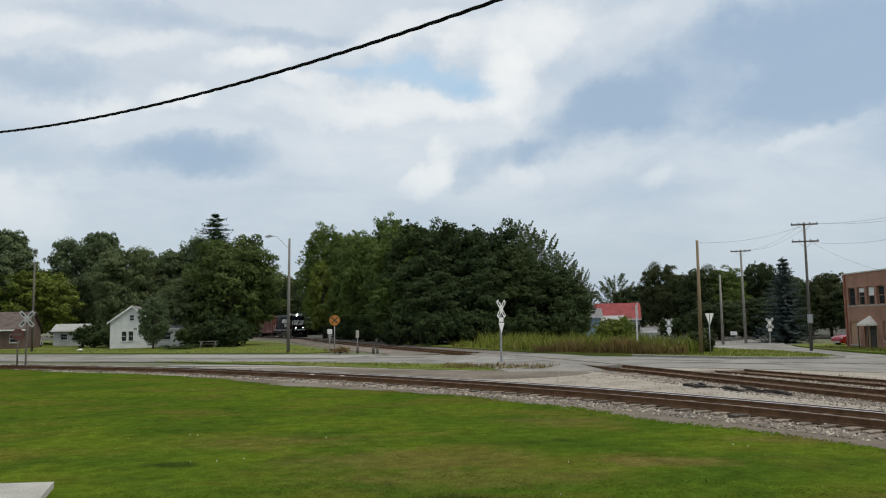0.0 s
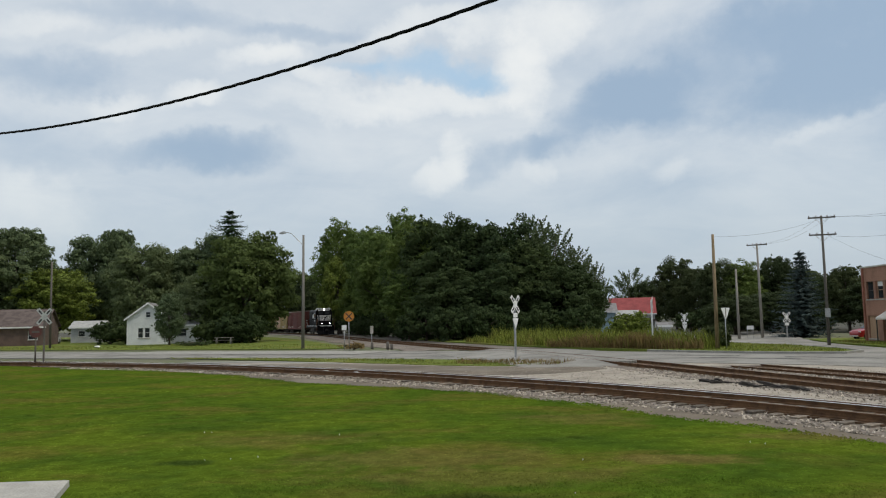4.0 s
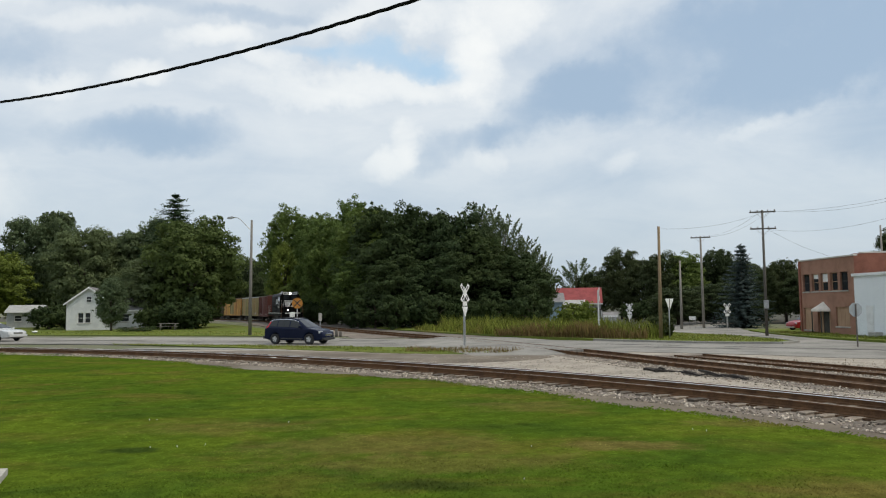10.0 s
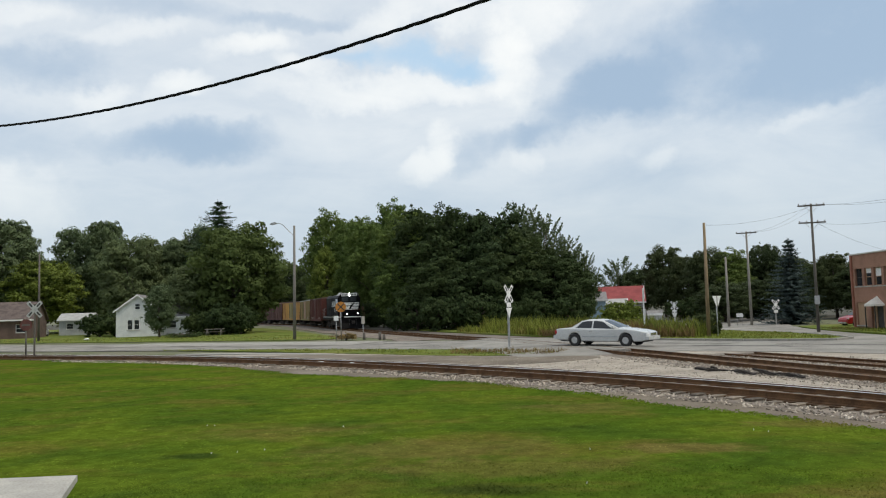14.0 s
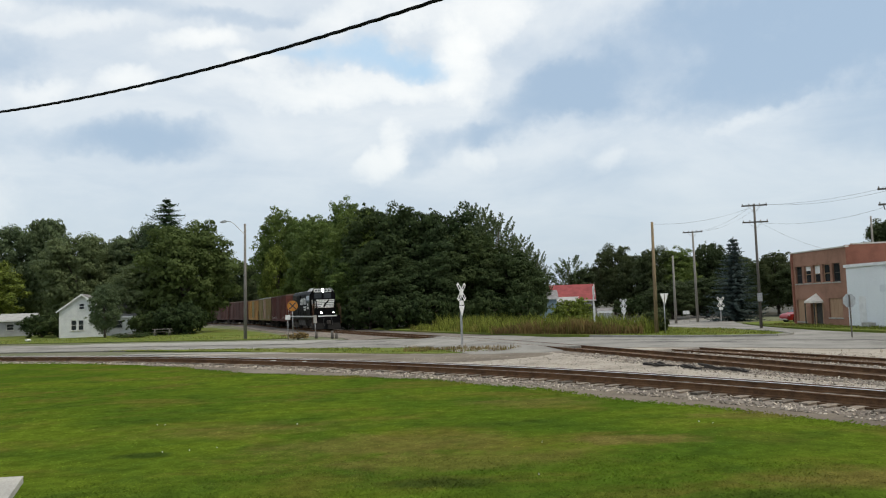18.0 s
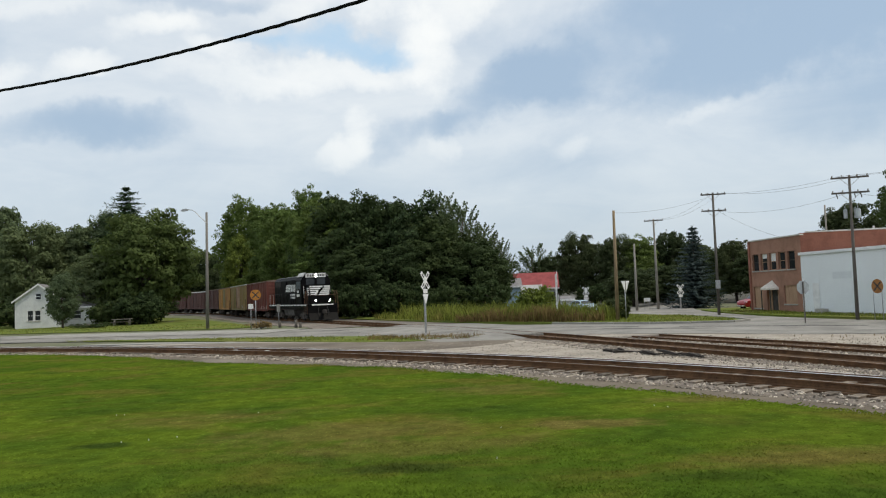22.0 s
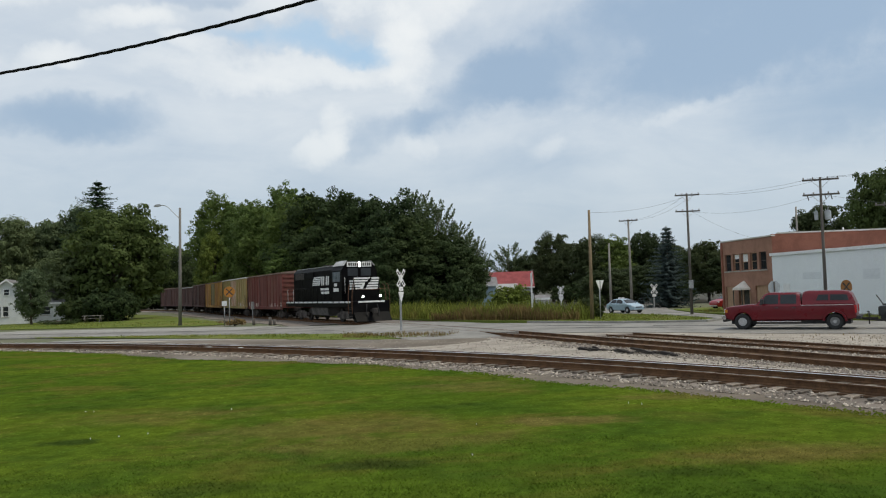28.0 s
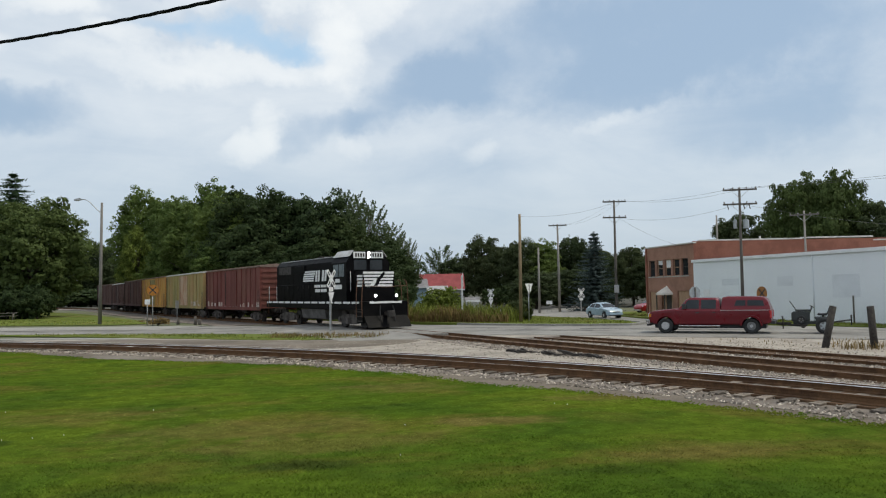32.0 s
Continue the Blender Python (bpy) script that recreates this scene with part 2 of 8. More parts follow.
# worn straw and dark green patches of the lawn: x, y, half sizes, colour, share
LAWN_PATCHES = ((-0.4, 13.2, 2.2, 1.3, STRAW, 0.5), (0.6, 11.6, 2.6, 0.8, STRAW, 0.45), (3.7, 12.7, 1.3, 0.5, STRAW, 0.75), (2.8, 18.0, 1.6, 1.1, STRAW, 0.5), (7.1, 14.8, 1.6, 0.7, STRAW, 0.6), (-3.4, 15.6, 2.2, 1.0, STRAW, 0.3),
        (5.6, 9.4, 1.8, 0.6, STRAW, 0.5), (-4.5, 13.2, 0.6, 0.3, DARK_TURF, 0.8), (0.4, 10.2, 1.1, 0.35, DARK_TURF, 0.75), (-1.5, 9.4, 1.0, 0.4, DARK_TURF, 0.5), (4.2, 8.8, 1.0, 0.3, DARK_TURF, 0.5), (1.8, 14.9, 1.3, 0.4, DARK_TURF, 0.4), (-5.2, 17.5, 2.0, 0.5, DARK_TURF, 0.35))


def turf_mat(name, fine, blade=False, thin=False):
    """Mown grass: mid green drifting into yellowish, straw-brown and deep green patches."""
    m = bpy.data.materials.new(name)
    m.use_nodes = True
    t = m.node_tree
    b = t.nodes["Principled BSDF"]
    vec = t.nodes.new("ShaderNodeTexCoord").outputs["Object"]
    col = mix_node(t, step_node(t, noise_node(t, vec, 0.22, 5, 0.55, 0.6), 0.38, 0.64), (0.054, 0.092, 0.0105), (0.082, 0.118, 0.0125))
    col = mix_node(t, step_node(t, noise_node(t, vec, 0.61, 5, 0.6, 0.3), 0.47, 0.68, 0.0, 0.6), col, (0.036, 0.066, 0.0105))
    wide = t.nodes.new("ShaderNodeMapping")
    wide.inputs["Scale"].default_value = (0.75, 1.2, 1.0)
    wide.inputs["Location"].default_value = (7.3, 2.1, 0.0)
    t.links.new(vec, wide.inputs["Vector"])
    col = mix_node(t, step_node(t, noise_node(t, wide.outputs[0], 0.42, 6, 0.62, 0.5), 0.47, 0.68, 0.0, 0.7), col, (0.108, 0.094, 0.021))
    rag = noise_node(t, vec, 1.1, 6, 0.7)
    for x, y, rx, ry, worn, share_ in LAWN_PATCHES:
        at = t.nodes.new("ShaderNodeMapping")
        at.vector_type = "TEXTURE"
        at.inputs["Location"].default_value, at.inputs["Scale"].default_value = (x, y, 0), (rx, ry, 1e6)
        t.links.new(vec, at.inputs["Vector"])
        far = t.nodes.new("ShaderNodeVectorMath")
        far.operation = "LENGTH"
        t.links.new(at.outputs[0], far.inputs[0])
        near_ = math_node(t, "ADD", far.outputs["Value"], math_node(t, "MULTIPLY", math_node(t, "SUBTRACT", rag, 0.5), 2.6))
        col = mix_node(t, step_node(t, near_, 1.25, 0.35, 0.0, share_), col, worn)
    fine_n = noise_node(t, vec, fine, 3, 0.6)
    mid_n = step_node(t, noise_node(t, vec, 2.6, 5, 0.7), 0.3, 0.7, 0.76, 1.22)
    mg = t.nodes.new("ShaderNodeCombineColor")
    for i in range(3):
        t.links.new(mid_n, mg.inputs[i])
    col = mix_node(t, 1.0, col, mg.outputs[0], "MULTIPLY")
    grain = step_node(t, fine_n, 0.3, 0.7, 0.9, 1.08)
    if blade:
        grain = step_node(t, t.nodes.new("ShaderNodeNewGeometry").outputs["Random Per Island"], 0.0, 1.0, 1.05 if thin else 0.86, 2.3 if thin else 1.34)
    g = t.nodes.new("ShaderNodeCombineColor")
    for i in range(3):
        t.links.new(grain, g.inputs[i])
    col = mix_node(t, 1.0, col, g.outputs[0], "MULTIPLY")
    t.links.new(col, b.inputs["Base Color"])
    b.inputs["Roughness"].default_value = 0.9
    b.inputs["Specular IOR Level"].default_value = 0.0
    if thin:
        tr = t.nodes.new("ShaderNodeBsdfTranslucent")
        t.links.new(col, tr.inputs[0])
        mx = t.nodes.new("ShaderNodeMixShader")
        mx.inputs[0].default_value = 0.45
        t.links.new(b.outputs[0], mx.inputs[1])
        t.links.new(tr.outputs[0], mx.inputs[2])
        t.links.new(mx.outputs[0], t.nodes["Material Output"].inputs[0])
    if not blade:
        bn = t.nodes.new("ShaderNodeBump")
        bn.inputs["Strength"].default_value, bn.inputs["Distance"].default_value = 0.35, 0.02
        t.links.new(fine_n, bn.inputs["Height"])
        t.links.new(bn.outputs[0], b.inputs["Normal"])
    return m


def glow(name, col, power):
    m = bpy.data.materials.new(name)
    m.use_nodes = True
    b = m.node_tree.nodes["Principled BSDF"]
    b.inputs["Base Color"].default_value = (*col, 1)
    b.inputs["Emission Color"].default_value = (*col, 1)
    b.inputs["Emission Strength"].default_value = power
    return m


M = dict(
    earth=mat("earth", (0.13, 0.13, 0.07), (0.09, 0.11, 0.04), 0.2, 0.95, 0.4, fine=9, c3=(0.16, 0.14, 0.10)),
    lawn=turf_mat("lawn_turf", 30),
    verge=mat("verge_turf", (0.14, 0.17, 0.036), (0.10, 0.135, 0.03), 0.3, 0.9, 0.5, fine=14, c3=(0.19, 0.18, 0.055), spec=0.05),
    asphalt=mat("old_asphalt", (0.24, 0.225, 0.2), (0.165, 0.155, 0.14), 0.45, 0.85, 0.3, fine=22, c3=(0.3, 0.285, 0.255)),
    gravel=mat("gravel", (0.36, 0.315, 0.26), (0.26, 0.225, 0.185), 0.7, 0.95, 0.9, fine=18, c3=(0.36, 0.325, 0.275)),
    ballast=mat("ballast", (0.19, 0.155, 0.125), (0.12, 0.098, 0.08), 1.2, 0.95, 1.0, fine=16, c3=(0.26, 0.22, 0.18)),
    stone=mat("ballast_stone", (0.43, 0.375, 0.31), (0.2, 0.168, 0.135), 2.0, 0.9, 0.2, island=0.6),
    rail=mat("rusty_rail", (0.165, 0.092, 0.05), (0.1, 0.058, 0.035), 3.0, 0.9, 0.3, spec=0.06),
    # near-white base colour stands in for sky reflected in polished steel
    gauge=mat("gauge_face_glint", (0.95, 0.93, 0.9), (0.88, 0.86, 0.83), 1.0, 0.4, 0.0),
    dull=mat("dull_rail_head", (0.27, 0.19, 0.135), (0.2, 0.14, 0.1), 1.0, 0.5, 0.0, metal=0.2),
    oily=mat("oily_ballast", (0.112, 0.069, 0.042), (0.066, 0.043, 0.028), 1.5, 0.95, 0.8, fine=16, c3=(0.15, 0.092, 0.055), spec=0.1),
    plank_grey=mat("worn_crossing_plank", (0.25, 0.235, 0.21), (0.18, 0.168, 0.15), 2.0, 0.9, 0.4, per_piece=0.2, stretch=(1, 8, 4)),
    tie_rot=mat("rotten_tie", (0.05, 0.042, 0.036), (0.028, 0.024, 0.021), 3.0, 0.95, 0.8, stretch=(1, 8, 4)),
    tie=mat("weathered_tie", (0.24, 0.2, 0.16), (0.105, 0.082, 0.062), 3.0, 0.9, 0.6, per_piece=0.5, stretch=(1, 8, 4)),
    floor=mat("forest_floor", (0.06, 0.052, 0.034), (0.042, 0.044, 0.024), 0.4, 0.95, 0.5, fine=8),
    apron=mat("dark_yard_dirt", (0.13, 0.108, 0.088), (0.088, 0.073, 0.06), 0.35, 0.95, 0.6, fine=10, c3=(0.2, 0.172, 0.145)),
    dirt=mat("trodden_dirt", (0.165, 0.132, 0.095), (0.11, 0.087, 0.064), 0.35, 0.95, 0.6, fine=10, c3=(0.215, 0.185, 0.15)),
    concrete=mat("concrete", (0.42, 0.40, 0.36), (0.34, 0.325, 0.295), 1.4, 0.9, 0.25, fine=30),
    tar=mat("road_tar", (0.085, 0.08, 0.075), (0.06, 0.056, 0.052), 2.0, 0.8, 0.2),
    kerb=mat("kerb_concrete", (0.31, 0.295, 0.265), (0.25, 0.24, 0.215), 1.0, 0.9, 0.25),
    pole=mat("pole_wood", (0.125, 0.11, 0.095), (0.085, 0.075, 0.066), 2.0, 0.85, 0.4, stretch=(6, 6, 0.5)),
    pole_tan=mat("treated_pole_wood", (0.26, 0.185, 0.1), (0.17, 0.125, 0.072), 2.0, 0.8, 0.4, stretch=(6, 6, 0.5)),
    pole_lamp=mat("weathered_lamp_pole", (0.2, 0.185, 0.165), (0.15, 0.14, 0.125), 2.0, 0.85, 0.3, stretch=(6, 6, 0.5)),
    pole_grey=mat("grey_pole", (0.27, 0.25, 0.22), (0.2, 0.185, 0.165), 2.0, 0.8, 0.3, stretch=(6, 6, 0.5)),
    galv=mat("galvanised_steel", (0.42, 0.42, 0.42), (0.33, 0.33, 0.335), 6.0, 0.45, 0.05, metal=0.7),
    sign_white=mat("white_sign_face", (0.78, 0.78, 0.77), (0.66, 0.66, 0.64), 5.0, 0.5, 0.03),
    sign_yellow=mat("yellow_sign_face", (0.44, 0.175, 0.016), (0.36, 0.14, 0.014), 5.0, 0.45, 0.03),
    weathered=mat("weathered_sign_board", (0.42, 0.43, 0.41), (0.33, 0.34, 0.33), 4.0, 0.7, 0.03),
    # sign red darkened to carry the haze in front of it
    hazed_red=mat("hazed_red_sign", (0.11, 0.032, 0.026), (0.085, 0.028, 0.024), 4.0, 0.6, 0.02),
    sign_rust=mat("faded_orange_sign_face", (0.33, 0.14, 0.03), (0.26, 0.11, 0.03), 5.0, 0.6, 0.03),
    sign_back=mat("sign_back", (0.42, 0.45, 0.46), (0.35, 0.37, 0.38), 5.0, 0.5, 0.03, metal=0.4),
    black=mat("black_paint", (0.018, 0.018, 0.02), (0.03, 0.029, 0.028), 2.0, 0.5, 0.05),
    rubber=mat("tyre_rubber", (0.02, 0.02, 0.02), (0.03, 0.03, 0.03), 8.0, 0.85, 0.2),
    iron=mat("grimy_running_gear", (0.045, 0.038, 0.033), (0.025, 0.022, 0.02), 3.0, 0.8, 0.3),
    glass=mat("dark_glass", (0.032, 0.036, 0.04), (0.022, 0.025, 0.028), 1.0, 0.05, 0.0, spec=0.3),
    chrome=mat("chrome", (0.7, 0.7, 0.71), (0.6, 0.6, 0.61), 3.0, 0.16, 0.0, metal=1.0),
    cable=mat("black_cable", (0.01, 0.01, 0.011), (0.016, 0.016, 0.016), 6.0, 0.8, 0.1, spec=0.1),
    wire=mat("bare_wire", (0.1, 0.1, 0.1), None, 6.0, 0.6, 0.0),
    bark=mat("bark", (0.10, 0.08, 0.06), (0.06, 0.048, 0.036), 3.0, 0.95, 0.6, stretch=(3, 3, 0.6)),
    leaf_a=leaf_mat("leaf_mid_green", (0.118, 0.172, 0.046), (0.084, 0.128, 0.038), tint=(0.14, 0.185, 0.046)),
    leaf_b=leaf_mat("leaf_dark_green", (0.056, 0.079, 0.033), (0.04, 0.06, 0.026), tint=(0.075, 0.09, 0.036)),
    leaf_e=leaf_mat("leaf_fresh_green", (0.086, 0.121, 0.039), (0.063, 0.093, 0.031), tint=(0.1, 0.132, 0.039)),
    leaf_h=leaf_mat("leaf_deep_green", (0.045, 0.07, 0.027), (0.031, 0.051, 0.02), tint=(0.066, 0.09, 0.03)),
    # green lightened and greyed: the haze over the left trees is in the colour
    leaf_f=leaf_mat("leaf_hazed_green", (0.122, 0.162, 0.08), (0.092, 0.127, 0.064), tint=(0.137, 0.167, 0.071)),
    leaf_c=leaf_mat("leaf_yellow_green", (0.165, 0.205, 0.04), (0.122, 0.16, 0.034)),
    leaf_d=leaf_mat("leaf_silver_green", (0.12, 0.16, 0.075), (0.09, 0.126, 0.06), tint=(0.125, 0.155, 0.07)),
    needle=leaf_mat("blue_needles", (0.072, 0.098, 0.092), (0.048, 0.07, 0.066)),
    needle_dark=leaf_mat("dark_needles", (0.045, 0.075, 0.033), (0.030, 0.054, 0.024)),
    blade=turf_mat("grass_blade", 30, True, True),
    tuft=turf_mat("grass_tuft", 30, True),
    reed=leaf_mat("reed_green", (0.21, 0.235, 0.044), (0.15, 0.175, 0.036), 0.45, (0.29, 0.235, 0.075)),
    reed_dry=leaf_mat("dry_stalk", (0.24, 0.17, 0.07), (0.17, 0.12, 0.05), 0.35),
)


# ---- mesh helpers ----
def part(name, bm, material, parent=None, label=""):
    """One mesh object from a bmesh, under its thing or part."""
    me = bpy.data.meshes.new(name)
    bm.to_mesh(me)
    bm.free()
    me.materials.append(M[material] if isinstance(material, str) else material)
    ob = new(name, me)
    ob.parent = parent
    if label:
        ob["label"] = label
    return ob


def share(name, ob, m, parent=None):
    """Another object on the same mesh."""
    o = new(name, ob.data)
    o.parent = parent
    o.matrix_basis = m
    return o


def thing(name, m, label, category, group="", kind=""):
    ob = new(name)
    ob.empty_display_size = 0.2
    ob.matrix_basis = m
    return tagged(ob, label, category, group, kind)


def box(bm, x0, x1, y0, y1, z0, z1, bev=0.0):
    v = [bm.verts.new(p) for p in ((x0, y0, z0), (x1, y0, z0), (x1, y1, z0), (x0, y1, z0), (x0, y0, z1), (x1, y0, z1), (x1, y1, z1), (x0, y1, z1))]
    fs = [bm.faces.new([v[i] for i in q]) for q in ((3, 2, 1, 0), (4, 5, 6, 7), (0, 1, 5, 4), (1, 2, 6, 5), (2, 3, 7, 6), (3, 0, 4, 7))]
    if bev:
        es = list({e for f in fs for e in f.edges})
        bmesh.ops.bevel(bm, geom=es, offset=bev, segments=2, profile=0.5, affect="EDGES")
    return bm


def bx(x0, x1, y0, y1, z0, z1, bev=0.0):
    return box(bmesh.new(), x0, x1, y0, y1, z0, z1, bev)


def tube(bm, pts, r, seg=6, r1=None, smooth=True):
    """A round bar along points, capped, from radius r to r1."""
    pts = [Vector(p) for p in pts]
    r1 = r if r1 is None else r1
    rings = []
    for i, p in enumerate(pts):
        d = (pts[min(i + 1, len(pts) - 1)] - pts[max(i - 1, 0)]).normalized()
        a = d.cross(Vector((0, 0, 1)) if abs(d.z) < 0.9 else Vector((1, 0, 0))).normalized()
        b = d.cross(a)
        rr = r + (r1 - r) * i / max(1, len(pts) - 1)
        rings.append([bm.verts.new(p + (a * math.cos(k * 2 * math.pi / seg) + b * math.sin(k * 2 * math.pi / seg)) * rr) for k in range(seg)])
    for q, w in zip(rings, rings[1:]):
        for k in range(seg):
            f = bm.faces.new((q[k], q[(k + 1) % seg], w[(k + 1) % seg], w[k]))
            f.smooth = smooth
    bm.faces.new(rings[0][::-1])
    bm.faces.new(rings[-1])
    return bm


def rod(p0, p1, r, seg=8, r1=None):
    return tube(bmesh.new(), (p0, p1), r, seg, r1)


def prism(bm, poly, axis, lo, hi):
    """A polygon of (u, v) pushed from lo to hi along an axis: 'x' takes (y, z), 'y' takes (x, z), 'z' takes (x, y)."""
    def at(u, v, w):
        return (w, u, v) if axis == "x" else (u, w, v) if axis == "y" else (u, v, w)
    a = [bm.verts.new(at(u, v, lo)) for u, v in poly]
    b = [bm.verts.new(at(u, v, hi)) for u, v in poly]
    bm.faces.new(a[::-1])
    bm.faces.new(b)
    n = len(poly)
    for i in range(n):
        bm.faces.new((a[i], a[(i + 1) % n], b[(i + 1) % n], b[i]))
    bmesh.ops.recalc_face_normals(bm, faces=bm.faces[:])
    return bm


def disc(bm, c, axis, r, h, seg=20):
    """A short round drum centred on c along axis x, y or z."""
    d = {"x": Vector((1, 0, 0)), "y": Vector((0, 1, 0)), "z": Vector((0, 0, 1))}[axis] * h / 2
    return tube(bm, (Vector(c) - d, Vector(c) + d), r, seg, smooth=False)


def rounded(p, n=3, closed=False):
    """A polyline with its corners cut, again and again."""
    p = [Vector(q) for q in p]
    for _ in range(n):
        q = [] if closed else [p[0]]
        for a, b in zip(p, p[1:] + (p[:1] if closed else [])):
            q += [a * 0.75 + b * 0.25, a * 0.25 + b * 0.75]
        p = q if closed else q + [p[-1]]
    return p


def along(p):
    """Distances along a polyline."""
    s = [0.0]
    for a, b in zip(p, p[1:]):
        s.append(s[-1] + (b - a).length)
    return s


class Way:
    """A smooth plan line: a place and heading at each distance."""

    def __init__(self, pts, n=3):
        self.p = rounded([(x, y, 0) for x, y in pts], n)
        self.s = np.array(along(self.p))
        self.xy = np.array([(v.x, v.y) for v in self.p])
        self.length = self.s[-1]

    def at(self, s):
        i = int(np.clip(np.searchsorted(self.s, s) - 1, 0, len(self.p) - 2))
        k = (s - self.s[i]) / max(1e-6, self.s[i + 1] - self.s[i])
        return self.p[i].lerp(self.p[i + 1], k) if 0 <= k <= 1 else self.p[i] + (self.p[i + 1] - self.p[i]) * k

    def side(self, s):
        d = (self.at(s + 0.4) - self.at(s - 0.4)).normalized()
        return Vector((d.y, -d.x, 0))

    def stance(self, s, half, z=0.0):
        """The pose of a body whose two ends run on the line."""
        a, b = self.at(s + half), self.at(s - half)
        d = a - b
        m = (a + b) / 2
        return pose(m.x, m.y, z, 0, 0, math.degrees(math.atan2(d.y, d.x)))

    def nearest(self, x, y):
        d = np.hypot(self.xy[:, 0] - x, self.xy[:, 1] - y)
        return float(self.s[int(np.argmin(d))])


def sheet(name, pts, z, material, label, n=0, thick=0.05, cell=None, rise=0.0, category=""):
    """A flat piece of ground with thickness, cut along a closed line, its rim a little wavy."""
    p = rounded([(x, y, z) for x, y in pts], n, True)
    if cell:
        q = []
        for a, b in zip(p, p[1:] + p[:1]):
            k = max(1, int((b - a).length / cell))
            for i in range(k):
                v = a.lerp(b, i / k)
                w = noise.noise_vector(v * 0.9) * rise + noise.noise_vector(v * 3.1) * rise * 0.5
                q.append(v + Vector((w.x, w.y, 0)))
        p = q
    bm = bmesh.new()
    prism(bm, [(v.x, v.y) for v in p], "z", z - thick, z)
    bmesh.ops.triangulate(bm, faces=[f for f in bm.faces if len(f.verts) > 4])
    ob = part(name, bm, material)
    return tagged(ob, label, category, kind="structure")


def mesh_stuff(name, verts, faces, material, label, category):
    me = bpy.data.meshes.new(name)
    me.from_pydata(verts, [], faces)
    me.materials.append(M[material])
    return tagged(new(name, me), label, category, kind="stuff")


# ---- plan lines ----
MAIN = Way([(-78, 238), (-54, 200), (-38.5, 171), (-30.5, 154), (-26.2, 144.5), (-21.2, 127), (-12.2, 97.5), (-7.6, 83.5), (-4.2, 74), (-1.4, 66.5),
            (2.2, 57), (5.8, 46.8), (8.9, 35.5), (12.4, 22), (14.6, 14), (20, -6), (29, -38), (38, -70)])
NEAR = Way([(-95, 74), (-60, 63), (-36, 53.5), (-19.6, 44.5), (-13, 40.6), (-5, 34.1), (-0.1, 29.2), (4.4, 24.1), (7.0, 20.3), (9.1, 16.8), (11.0, 12.9), (13.4, 6), (17, -6), (26, -38), (35, -70)])
SPUR = Way([(11.6, 37.0), (12.5, 34.2), (13.6, 30.6), (14.7, 27.0), (15.7, 23.5), (16.7, 19.6), (17.7, 15.6), (19.6, 9.0), (24.4, -8), (33.4, -40)])
ROAD = Way([(-260, 172), (-120, 108), (-60, 79), (-36, 66.5), (-20, 59.7), (-8, 54.6), (1, 50.2), (9, 45.2), (16, 40.4), (23, 34.2), (33, 24), (60, -4), (120, -70)])

# ---- ground ----
bm = bmesh.new()
ring0 = None
for r in (0.5, 60, 120, 200, 320, 500, 800, 1300, 2200, 3600):
    ring = [bm.verts.new((r * math.cos(a), 60 + r * math.sin(a), -0.07)) for a in np.linspace(0, 2 * math.pi, 64, endpoint=False)]
    if ring0:
        for i in range(64):
            bm.faces.new((ring0[i], ring[i], ring[(i + 1) % 64], ring0[(i + 1) % 64]))
    else:
        bm.faces.new(ring)
    ring0 = ring
bmesh.ops.recalc_face_normals(bm, faces=bm.faces[:])
tagged(part("ground", bm, "earth"), "brown-green earth that reaches to the horizon", "ground", kind="structure")


def strip(name, way, s0, s1, left, right, z, material, label, category, step=1.5, wav=0.0, thick=0.05):
    bm = bmesh.new()
    rows = []
    for s in np.arange(s0, s1 + 0.01, step):
        c, n = way.at(s), way.side(s)
        w1, w2 = (noise.noise(Vector((s * 0.35, k, 0))) * wav for k in (3.1, 9.7))
        a, b = c - n * (left + w1), c + n * (right + w2)
        rows.append([bm.verts.new((a.x, a.y, z - thick)), bm.verts.new((a.x, a.y, z)), bm.verts.new((c.x, c.y, z + 0.004)), bm.verts.new((b.x, b.y, z)), bm.verts.new((b.x, b.y, z - thick))])
    for q, w in zip(rows, rows[1:]):
        for k in range(4):
            bm.faces.new((q[k], w[k], w[k + 1], q[k + 1]))
    bmesh.ops.recalc_face_normals(bm, faces=bm.faces[:])
    return tagged(part(name, bm, material), label, category, kind="structure")


# gravel yard between lawn and road, and the railway's bed beyond the road
sheet("gravel_yard", [(-30, 48.5), (-16, 46.5), (-4, 45), (4, 42.2), (12, 38), (20, 32), (34, 20), (60, -10), (60, -60), (4, -60), (3, 14), (-2, 24), (-9, 32.5), (-20, 41)], -0.02, "gravel",
      "pale grey gravel yard round the tracks", 1, cell=1.0, rise=0.35, category="gravel")
strip("track_bed", MAIN, 0, MAIN.nearest(1, 60), 4.2, 4.6, -0.03, "ballast", "dark brown-grey ballast bed of the railway", "track bed", wav=1.0)
strip("road", ROAD, 0, ROAD.length, 5.4, 5.0, 0.0, "asphalt", "worn pale grey asphalt road", "road", wav=0.35)
sheet("side_street", [(17, 41.2), (22.5, 43.2), (23.6, 46.5), (24.2, 52), (23.2, 58), (21, 66), (14.5, 78), (4, 96), (12, 98), (22, 84), (30, 82), (36, 100), (42, 100), (33, 76), (28.5, 64),
                      (26.6, 54), (26.2, 46), (27, 38), (31, 28), (28, 26)], -0.005, "asphalt", "worn grey asphalt side street", 1, category="road")
